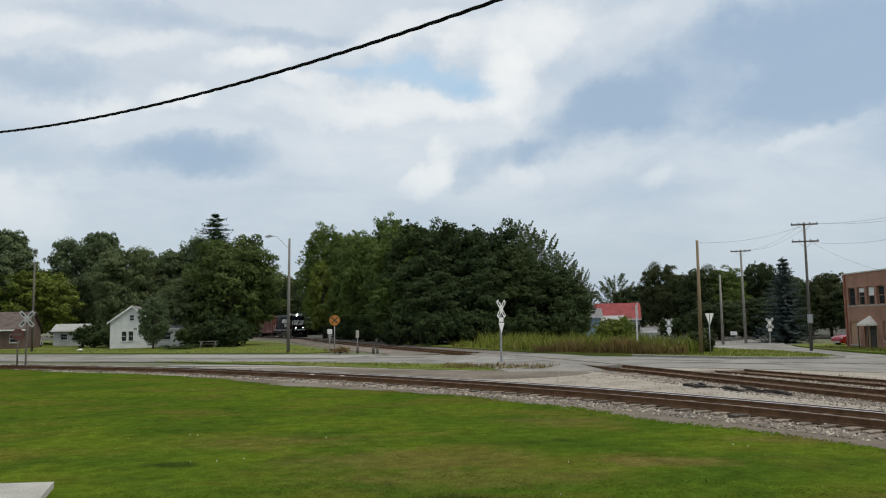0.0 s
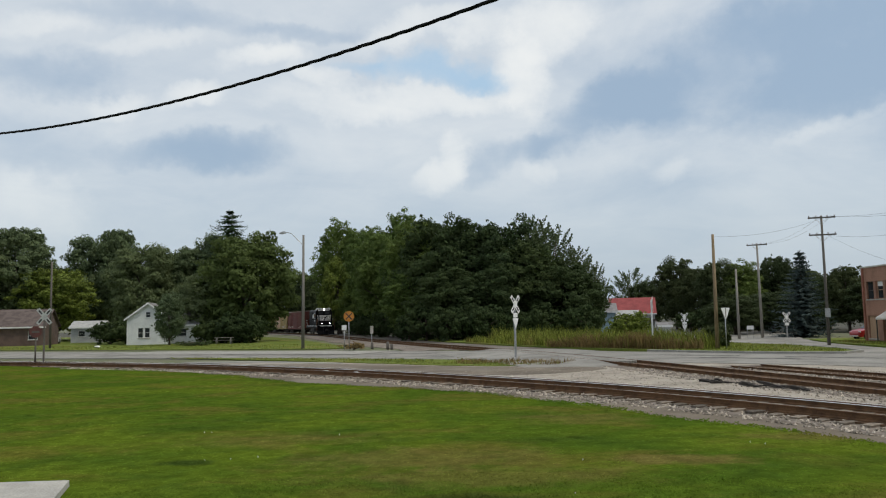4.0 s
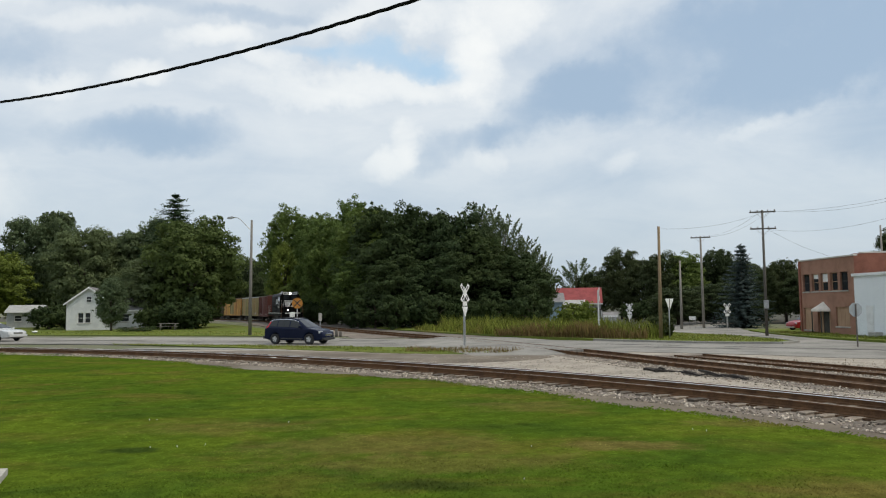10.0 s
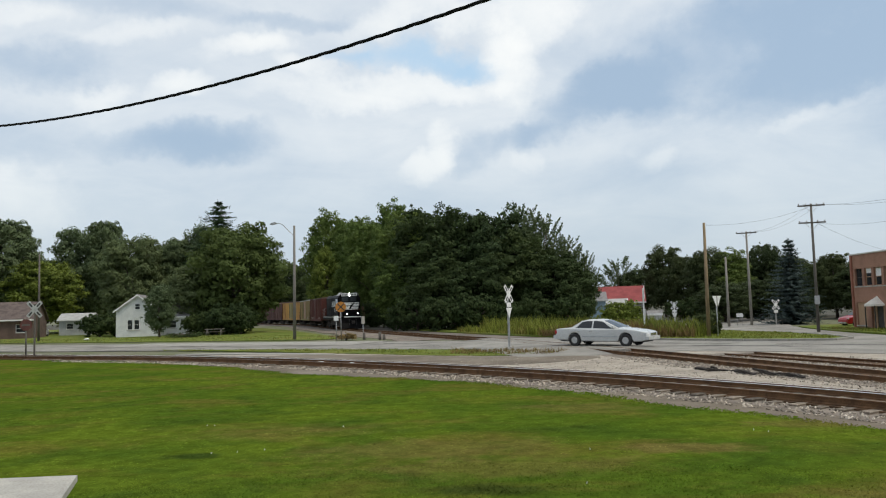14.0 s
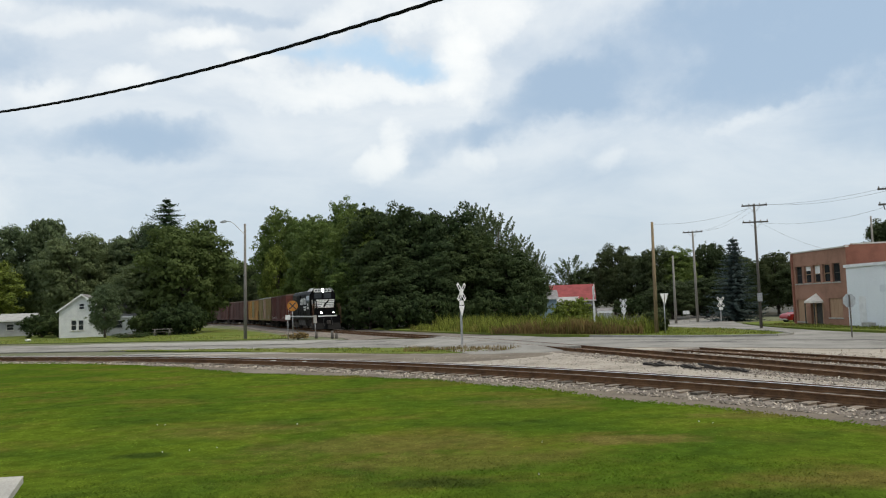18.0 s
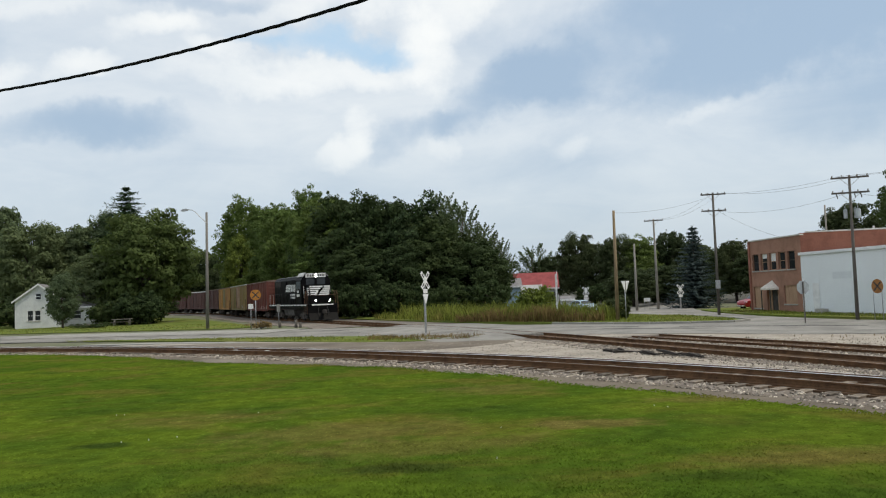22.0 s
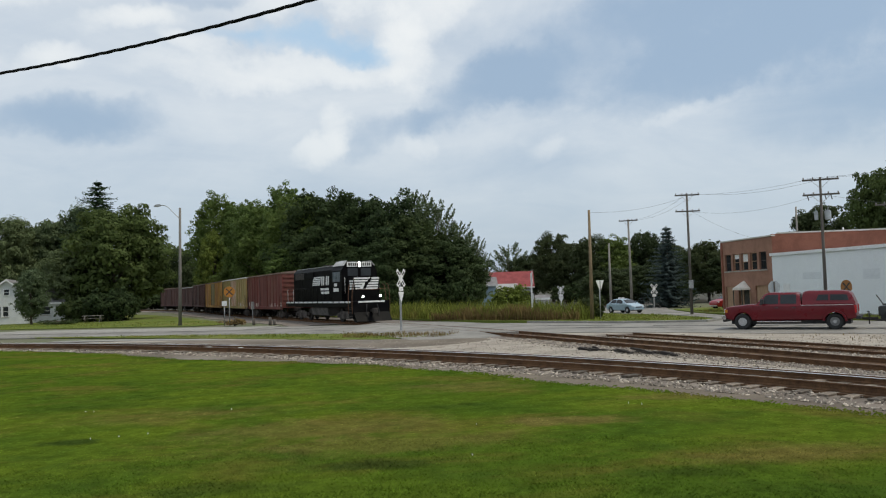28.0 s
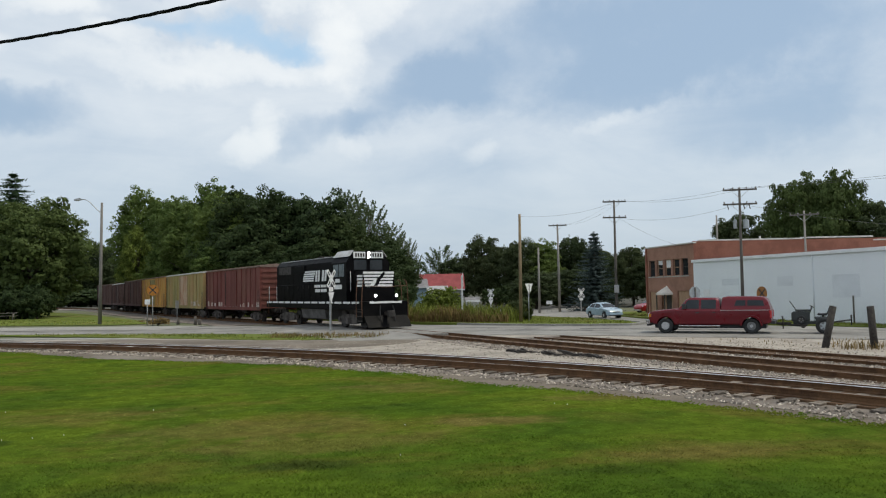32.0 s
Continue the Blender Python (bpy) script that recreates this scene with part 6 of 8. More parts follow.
    part("front_chain_rail", bm, "rust_rail", L)
    for s in (-1, 1):
        bm = bmesh.new()
        tube(bm, rounded([(7.9, s * 0.4, 1.35), (8.02, s * 0.5, 0.9), (8.1, s * 0.45, 0.5)], 2), 0.03, 6)
        part("air_hose", bm, "rubber", L)
    bm = bmesh.new()
    prism(bm, [(-1.2, 0.5), (-0.9, 0.42), (0.9, 0.42), (1.2, 0.5), (1.32, 1.1), (-1.32, 1.1)], "x", -2.1, 1.9)
    part("fuel_tank", bm, mat("dusty_tank", (0.1, 0.094, 0.088), (0.06, 0.056, 0.052), 1.5, 0.8, 0.15), L)
    bm = bmesh.new()
    disc(bm, (-0.1, -1.2, 1.28), "x", 0.16, 3.2, 10)
    part("air_reservoir", bm, "iron", L)
    for x in (-5.2, 5.2):
        for w in bogie(L, x, 2.75, 0.51):
            WHEELS.append((w, 0.51))
    coupler(L, 8.35, 1)
    coupler(L, -9.2, -1)
    return L


def boxcar(body, roof, label, door=None, ribs=12, length=15.4, height=4.35, low=1.05, panels=()):
    c = thing("boxcar", Matrix(), label, "boxcar", "freight cars of the train")
    h = length / 2
    b = part("body", bx(-h, h, -1.42, 1.42, low, height - 0.12), body, c)
    for s in (-1, 1):
        for i in range(ribs + 1):
            x = -h + 0.05 + (length - 0.1) * i / ribs
            if abs(x) < 1.75:
                continue
            y0, y1 = sorted((s * 1.421, s * 1.475))
            part("side_post", bx(x - 0.045, x + 0.045, y0, y1, low + 0.12, height - 0.14), body, b)
        y0, y1 = sorted((s * 1.421, s * 1.5))
        d = part("sliding_door", bx(-1.55, 1.55, y0, y1, low + 0.12, height - 0.25, 0.01), door or body, b)
        for k in range(5):
            z = low + 0.5 + k * 0.58
            y2, y3 = sorted((s * 1.501, s * 1.525))
            part("door_rib", bx(-1.5, 1.5, y2, y3, z, z + 0.05), door or body, d)
        y2, y3 = sorted((s * 1.501, s * 1.54))
        part("lock_bar", bx(-1.2, -1.15, y2, y3, low + 0.2, height - 0.35), "iron", d)
        part("sill", bx(-h, h, *sorted((s * 1.421, s * 1.46)), low - 0.16, low + 0.1), body, b)
        for x in (-h + 0.35, h - 0.35):
            bm = bmesh.new()
            for dx in (-0.2, 0.2):
                tube(bm, [(x + dx, s * 1.5, low - 0.4), (x + dx, s * 1.5, low + 1.3 if x > 0 else height - 0.3)], 0.014, 4)
            for k in range(6 if x > 0 else 9):
                z = low - 0.36 + k * 0.34
                tube(bm, [(x - 0.2, s * 1.5, z), (x + 0.2, s * 1.5, z)], 0.014, 4)
            part("ladder", bm, "iron", b)
        for (x0, x1, z0, z1, m_) in panels:
            part("paint_patch", bx(x0, x1, *sorted((s * 1.4215, s * 1.424)), z0, z1), m_, b, "weathered painted patch")
    for i in range(7):
        for x, sg in ((-h, -1), (h, 1)):
            z = low + 0.25 + i * 0.42
            part("end_rib", bx(*sorted((x + sg * 0.002, x + sg * 0.06)), -1.3, 1.3, z, z + 0.16, 0.01), body, b)
    bm = bmesh.new()
    prism(bm, [(-1.5, height - 0.12), (1.5, height - 0.12), (1.5, height - 0.04), (0, height + 0.12), (-1.5, height - 0.04)], "x", -h - 0.05, h + 0.05)
    r = part("roof", bm, roof, c)
    for i in range(14):
        x = -h + 0.4 + (length - 0.8) * i / 13
        part("roof_rib", prism(bmesh.new(), [(-1.5, height - 0.038), (0, height + 0.122), (1.5, height - 0.038), (1.5, height + 0.0), (0, height + 0.17), (-1.5, height + 0.0)], "x", x - 0.03, x + 0.03), roof, r)
    part("centre_sill", bx(-h, h, -0.3, 0.3, 0.75, low - 0.001), "iron", c)
    bm = bmesh.new()
    disc(bm, (1.2, -0.5, 0.8), "x", 0.18, 0.9, 10)
    part("air_reservoir", bm, "iron", c)
    for x in (-h + 2.0, h - 2.0):
        for w in bogie(c, x, 1.7, 0.42):
            WHEELS.append((w, 0.42))
    coupler(c, h + 0.3, 1)
    coupler(c, -h - 0.3, -1)
    return c


def smears(count, x0, x1, z, seed):
    """Ragged patches of white paint low on a car's side."""
    rng = random.Random(seed)
    step = (x1 - x0) / count
    out = []
    for i in range(count):
        a = x0 + step * (i + rng.uniform(0.0, 0.5))
        out.append((a, a + step * rng.uniform(0.25, 0.8), z, z + rng.uniform(0.2, 0.6) * rng.uniform(0.5, 1.6), "chalk"))
    return out


loco = locomotive()
CARS = [
    boxcar("car_red", "roof_rust", "oxide-red boxcar with chalky white smears low on its side", ribs=13, length=14.2, panels=smears(14, -6.8, 6.8, 1.12, 61)),
    boxcar("car_olive", "roof_white", "olive-tan boxcar with a rusty pale door and white roof", "door_tan", panels=smears(5, 2.6, 6.4, 1.14, 62)),
    boxcar("car_yellow", "roof_rust", "faded yellow boxcar with a brown door", "car_olive"),
    boxcar("car_red_old", "roof_rust", "old dark red boxcar streaked with rust"),
    boxcar("car_red_old", "roof_white", "old dark red boxcar with a pale roof", height=4.2),
    boxcar("car_red_old", "roof_rust", "old dark red boxcar at the rear of the train", height=4.3),
]

# ---- road vehicles ----
M.update(
    suv_blue=mat("dark_blue_car_paint", (0.007, 0.011, 0.03), (0.009, 0.013, 0.034), 1.0, 0.25, 0.0, coat=0.0, spec=0.12),
    sedan_paint=mat("pale_silver_car_paint", (0.54, 0.545, 0.54), (0.49, 0.495, 0.49), 1.0, 0.28, 0.0, coat=0.6),
    truck_red=mat("maroon_truck_paint", (0.14, 0.0062, 0.0125), (0.118, 0.0052, 0.0108), 1.0, 0.3, 0.0, coat=0.25, spec=0.3),
    blue_paint=mat("pale_blue_car_paint", (0.36, 0.47, 0.55), (0.32, 0.42, 0.5), 1.0, 0.3, 0.0, coat=0.6),
    red_paint=mat("red_car_paint", (0.34, 0.012, 0.016), (0.28, 0.01, 0.014), 1.0, 0.35, 0.0, coat=0.25),
    plastic=mat("dark_trim_plastic", (0.03, 0.03, 0.032), None, 5.0, 0.6, 0.05),
    wheel_shade=mat("shaded_wheel_disc", (0.2, 0.2, 0.2), (0.14, 0.14, 0.14), 6.0, 0.6, 0.05),
    hubcap=mat("silver_hubcap", (0.5, 0.5, 0.5), (0.42, 0.42, 0.42), 4.0, 0.35, 0.0, metal=0.3),
    alloy=mat("alloy_rim", (0.62, 0.62, 0.62), (0.52, 0.52, 0.52), 6.0, 0.4, 0.0, metal=0.15),
    lens=mat("clear_lens", (0.6, 0.62, 0.64), None, 4.0, 0.1, 0.0, spec=0.9),
    amber=mat("amber_lens", (0.6, 0.22, 0.03), None, 4.0, 0.2, 0.0),
    seat_cloth=mat("seat_cloth", (0.16, 0.15, 0.14), None, 5.0, 0.9, 0.1),
    green_paint=mat("dark_mower_paint", (0.025, 0.03, 0.03), (0.04, 0.045, 0.042), 3.0, 0.5, 0.05),
)


def loft(bm, sections):
    """Rings of (y, z) at stations x, joined and capped."""
    rings = [[bm.verts.new((x, y, z)) for y, z in ring] for x, ring in sections]
    n = len(rings[0])
    for a, b in zip(rings, rings[1:]):
        for k in range(n):
            f = bm.faces.new((a[k], a[(k + 1) % n], b[(k + 1) % n], b[k]))
            f.smooth = True
    bm.faces.new(rings[0])
    bm.faces.new(rings[-1])
    bmesh.ops.recalc_face_normals(bm, faces=bm.faces[:])
    return bm


def road_wheel(parent, x, y, r, width, s, rim="alloy", spokes=5):
    """Tyre with a rim and spokes; s is the side that faces out."""
    bm = bmesh.new()
    prof = [(-width / 2, r * 0.55), (-width / 2, r * 0.9), (-width * 0.38, r), (width * 0.38, r), (width / 2, r * 0.9), (width / 2, r * 0.55)]
    n = 24
    rings = [[bm.verts.new((q * math.cos(a), p, q * math.sin(a))) for p, q in prof] for a in np.linspace(0, 2 * math.pi, n, endpoint=False)]
    for i in range(n):
        for k in range(len(prof)):
            f = bm.faces.new((rings[i][k], rings[i][(k + 1) % len(prof)], rings[(i + 1) % n][(k + 1) % len(prof)], rings[(i + 1) % n][k]))
            f.smooth = True
    bmesh.ops.recalc_face_normals(bm, faces=bm.faces[:])
    w = part("wheel", bm, "rubber", parent)
    w.matrix_basis = pose(x, y, r)
    bm = bmesh.new()
    disc(bm, (0, s * width * 0.12, 0), "y", r * 0.6, width * 0.5, 20)
    part("wheel_well", bm, "wheel_shade", w)
    bm = bmesh.new()
    if rim == "hubcap":
        disc(bm, (0, s * width * 0.36, 0), "y", r * 0.5, 0.04, 20)
        disc(bm, (0, s * width * 0.44, 0), "y", r * 0.24, 0.06, 16)
        spokes = 8
    elif rim == "dish":
        disc(bm, (0, s * width * 0.4, 0), "y", r * 0.2, 0.08, 12)
        rim, spokes = "hubcap", 0
    else:
        disc(bm, (0, s * width * 0.42, 0), "y", r * 0.17, 0.05, 12)
    lip = [(r * 0.56, s * width * 0.3), (r * 0.66, s * width * 0.3), (r * 0.66, s * width * 0.44), (r * 0.56, s * width * 0.44)]
    rings = [[bm.verts.new((q * math.cos(a), p, q * math.sin(a))) for q, p in lip] for a in np.linspace(0, 2 * math.pi, n, endpoint=False)]
    for i in range(n):
        for k in range(4):
            bm.faces.new((rings[i][k], rings[i][(k + 1) % 4], rings[(i + 1) % n][(k + 1) % 4], rings[(i + 1) % n][k]))
    for k in range(spokes):
        have = len(bm.verts)
        box(bm, -0.11 * r, 0.11 * r, s * width * 0.36 - 0.015, s * width * 0.36 + 0.015, 0.12 * r, 0.58 * r)
        bm.verts.ensure_lookup_table()
        bmesh.ops.rotate(bm, verts=bm.verts[have:], matrix=Matrix.Rotation(k * 2 * math.pi / spokes, 3, "Y"))
    bmesh.ops.recalc_face_normals(bm, faces=bm.faces[:])
    part("rim", bm, rim, w)
    return w


class Shell:
    """A car's outer skin from four lines along its length: half width, belt, roof and sill, with round cuts over the wheels."""

    def __init__(self, plan, belt, roof, low, arches=(), arch_r=0.0, arch_z=0.0, tumble=0.24):
        self.lines = [tuple(np.array(q) for q in zip(*line)) for line in (plan, belt, roof, low)]
        self.arches, self.arch_r, self.arch_z, self.tumble = arches, arch_r, arch_z, tumble

    def at(self, x):
        w, b, t, lo = (float(np.interp(x, *line)) for line in self.lines)
        for c in self.arches:
            if abs(x - c) < self.arch_r:
                lo = max(lo, self.arch_z + math.sqrt(self.arch_r ** 2 - (x - c) ** 2))
        return w, b, max(t, b + 0.004), min(lo, b - 0.06)

    def side(self, x, k, out=0.0):
        """The flank of the cabin at x, a share k of the way from belt to roof."""
        w, b, t, _ = self.at(x)
        h = t - b
        return Vector((x, w - 0.045 - self.tumble * k * min(1.0, h / 0.5) - 0.02 * k + out, b + h * k + out * 0.4))

    def ring(self, x):
        w, b, t, lo = self.at(x)
        m = lo + (b - lo) * 0.55
        half = [(w - 0.09, lo), (w - 0.015, min(lo + 0.05, b - 0.05)), (w, m), (w - 0.012, b - 0.035), (w - 0.045, b)]
        for k in (0.3, 0.6, 0.86):
            p = self.side(x, k)
            half.append((p.y, p.z))
        p = self.side(x, 1.0)
        half += [(p.y - 0.06, t - 0.004), (p.y * 0.6, t + 0.012), (0.0, t + 0.02)]
        return half + [(-y, z) for y, z in half[-2::-1]]

    def skin(self):
        x0, x1 = self.lines[0][0][0], self.lines[0][0][-1]
        xs = set(np.arange(x0, x1, 0.09)) | {x1} | set(self.lines[2][0]) | set(self.lines[1][0])
        for c in self.arches:
            xs |= {c + self.arch_r * math.cos(a) * 0.999 for a in np.linspace(0, math.pi, 15)}
        xs = sorted(x for x in xs if x0 <= x <= x1)
        xs = [x for x, y in zip(xs, xs[1:] + [9e9]) if y - x > 0.004]
        return loft(bmesh.new(), [(x, self.ring(x)) for x in xs])

    def patch(self, x0, x1, x2, x3, k0, k1, s, out=0.008):
        """A thin panel on the flank: its lower edge from x0 to x1, its upper edge from x2 to x3."""
        bm = bmesh.new()
        g = []
        for j in range(4):
            v = j / 3
            k = k0 + (k1 - k0) * v
            g.append([])
            for i in range(7):
                u = i / 6
                p = self.side((x0 + (x1 - x0) * u) * (1 - v) + (x2 + (x3 - x2) * u) * v, k, out)
                g[-1].append(bm.verts.new((p.x, p.y * s, p.z)))
        for a, b in zip(g, g[1:]):
            for i in range(6):
                bm.faces.new((a[i], a[i + 1], b[i + 1], b[i]))
        bmesh.ops.recalc_face_normals(bm, faces=bm.faces[:])
        bmesh.ops.solidify(bm, geom=bm.faces[:], thickness=0.012)
        return bm

    def screen(self, x0, x1, inset=0.07):
        """The glass of a sloping end, from x0 at its foot to x1 at the roof."""
        bm = bmesh.new()
        g = []
        for i in range(6):
            x = x0 + (x1 - x0) * i / 5
            y = self.side(x, 1.0).y - inset
            z = self.at(x)[2]
            g.append([bm.verts.new((x, y * u, z + 0.03 - 0.02 * abs(u))) for u in (-1, -0.5, 0, 0.5, 1)])
        for a, b in zip(g, g[1:]):
            for k in range(4):
                bm.faces.new((a[k], a[k + 1], b[k + 1], b[k]))
        bmesh.ops.recalc_face_normals(bm, faces=bm.faces[:])
        bmesh.ops.solidify(bm, geom=bm.faces[:], thickness=0.012)
        return bm


def creased(ob, degrees=32):
    ob.data.set_sharp_from_angle(angle=radians(degrees))
    return ob


def vehicle(name, label, category, paint, lines, windows, screens, wheels, r, tyre=0.21, rim="alloy", extras=(), group="", glazing="glass", tumble=0.24):
    """A car facing +x. lines: half width, belt, roof and sill along x. windows: (x0, x1, x2, x3) of each side window. screens: foot and head of windshield and rear window. wheels: (x, y) of the axles."""
    v = thing(name, Matrix(), label, category, group)
    sh = Shell(*lines, arches=[x for x, _ in wheels], arch_r=r * 1.12, arch_z=r, tumble=tumble)
    body = creased(part("body", sh.skin(), paint, v))
    for s in (-1, 1):
        for q in windows:
            part("side_window", sh.patch(*q, 0.1, 0.84, s), glazing, body)
    for nm, (x0, x1) in zip(("windshield", "rear_window"), screens):
        part(nm, sh.screen(x0, x1), "glass", body)
    x0, x1 = lines[0][0][0], lines[0][-1][0]
    part("underbody", bx(x0 + 0.25, x1 - 0.25, -0.62, 0.62, 0.24, 0.62), "plastic", v)
    ws = []
    for i, (x, y) in enumerate(wheels):
        for s in (-1, 1):
            ws.append(road_wheel(v, x, s * y, r, tyre, s, rim if isinstance(rim, str) else rim[i]))
    for nm, coords, m_, lab in extras:
        part(nm, bx(*coords, 0.012), m_, v, lab)
    return v, ws, sh


def mirrored(nm, x0, x1, y0, y1, z0, z1, m_, lab=""):
    return [(nm, (x0, x1, y0, y1, z0, z1), m_, lab), (nm, (x0, x1, -y1, -y0, z0, z1), m_, lab)]


SUV_LINES = ([(-2.26, 0.7), (-2.12, 0.84), (-1.6, 0.9), (1.3, 0.9), (1.9, 0.85), (2.15, 0.74), (2.26, 0.58)],
             [(-2.26, 0.84), (-2.2, 1.0), (-1.8, 1.12), (-0.5, 1.06), (0.9, 1.0), (1.2, 1.02), (1.7, 0.96), (2.05, 0.86), (2.2, 0.72), (2.26, 0.6)],
             [(-2.26, 0.84), (-2.2, 1.0), (-2.12, 1.14), (-1.8, 1.58), (-1.5, 1.65), (-0.6, 1.69), (-0.1, 1.67), (0.25, 1.6), (1.22, 1.03), (1.7, 0.965), (2.05, 0.865), (2.2, 0.725), (2.26, 0.605)],
             [(-2.26, 0.42), (-2.1, 0.33), (-1.2, 0.27), (1.2, 0.25), (2.0, 0.27), (2.26, 0.36)])
SUV_WINDOWS, SUV_SCREENS = ((-1.82, -1.2, -1.6, -1.2), (-1.13, -0.24, -1.13, -0.24), (-0.17, 0.86, -0.17, 0.36)), ((1.12, 0.32), (-2.12, -1.84))
suv, suv_wheels, suv_shell = vehicle(
    "suv", "dark blue compact sport-utility car driving along the road", "car", "suv_blue",
    SUV_LINES, SUV_WINDOWS, SUV_SCREENS, ((-1.31, 0.81), (1.31, 0.81)), 0.345,
    extras=mirrored("headlight", 1.86, 2.1, 0.46, 0.8, 0.72, 0.86, "lens") + mirrored("mirror", 0.62, 0.8, 0.88, 1.06, 1.06, 1.2, "suv_blue")
    + mirrored("door_handle", -0.5, -0.33, 0.885, 0.915, 0.9, 0.94, "suv_blue") + mirrored("door_handle", -1.15, -0.98, 0.885, 0.915, 0.93, 0.97, "suv_blue") + mirrored("side_trim", -0.85, 0.85, 0.885, 0.915, 0.34, 0.42, "plastic")
    + [("front_bumper", (2.0, 2.3, -0.66, 0.66, 0.3, 0.44), "plastic", ""), ("rear_bumper", (-2.32, -2.05, -0.76, 0.76, 0.36, 0.56), "plastic", ""), ("grille", (2.14, 2.27, -0.4, 0.4, 0.54, 0.68), "chrome", ""), ("number_plate", (-2.31, -2.24, -0.16, 0.16, 0.78, 0.9), "sign_white", "")]
    + mirrored("roof_rail", -1.5, 0.05, 0.56, 0.6, 1.67, 1.72, "plastic"))
for s in (-1, 1):
    part("taillight", suv_shell.patch(-2.1, -1.88, -1.84, -1.7, 0.02, 0.75, s, 0.014), "taillight", suv, "tall red tail light")
    part("window_trim", suv_shell.patch(-1.84, 0.4, -1.62, 0.36, 0.85, 0.9, s, 0.01), "chrome", suv, "bright strip over the side windows")
sedan, sedan_wheels, sedan_shell = vehicle(
    "sedan", "pale silver four-door sedan with grey hubcaps driving along the road", "car", "sedan_paint",
    ([(-2.65, 0.72), (-2.5, 0.88), (-1.8, 0.94), (1.6, 0.94), (2.3, 0.9), (2.58, 0.78), (2.68, 0.6)],
     [(-2.65, 0.72), (-2.6, 0.89), (-2.4, 0.94), (-1.6, 0.97), (-0.5, 0.92), (0.9, 0.91), (1.3, 0.94), (2.0, 0.87), (2.5, 0.78), (2.65, 0.65), (2.68, 0.56)],
     [(-2.65, 0.72), (-2.6, 0.89), (-2.4, 0.945), (-1.7, 0.98), (-1.1, 1.35), (-0.75, 1.42), (-0.2, 1.435), (0.15, 1.39), (1.2, 0.95), (2.0, 0.875), (2.5, 0.785), (2.65, 0.655), (2.68, 0.565)],
     [(-2.65, 0.42), (-2.4, 0.32), (0, 0.25), (2.3, 0.27), (2.68, 0.36)]),
    ((-1.36, -0.42, -1.02, -0.42), (-0.34, 0.9, -0.34, 0.24)), ((1.1, 0.22), (-1.62, -1.12)), ((-1.42, 0.84), (1.5, 0.84)), 0.335, 0.21, "hubcap",
    extras=mirrored("headlight", 2.36, 2.6, 0.44, 0.82, 0.6, 0.74, "lens") + mirrored("taillight", -2.66, -2.42, 0.46, 0.84, 0.66, 0.84, "taillight") + mirrored("mirror", 0.78, 0.93, 0.92, 1.1, 0.96, 1.08, "sedan_paint")
    + mirrored("door_handle", -0.55, -0.37, 0.925, 0.955, 0.8, 0.84, "chrome") + mirrored("door_handle", -1.25, -1.07, 0.925, 0.955, 0.8, 0.84, "chrome") + mirrored("side_trim", -0.98, 1.05, 0.93, 0.955, 0.5, 0.57, "sign_back")
    + [("front_bumper", (2.4, 2.74, -0.8, 0.8, 0.36, 0.54), "sedan_paint", ""), ("rear_bumper", (-2.74, -2.4, -0.84, 0.84, 0.38, 0.58), "sedan_paint", ""), ("grille", (2.55, 2.7, -0.4, 0.4, 0.58, 0.72), "chrome", "")])
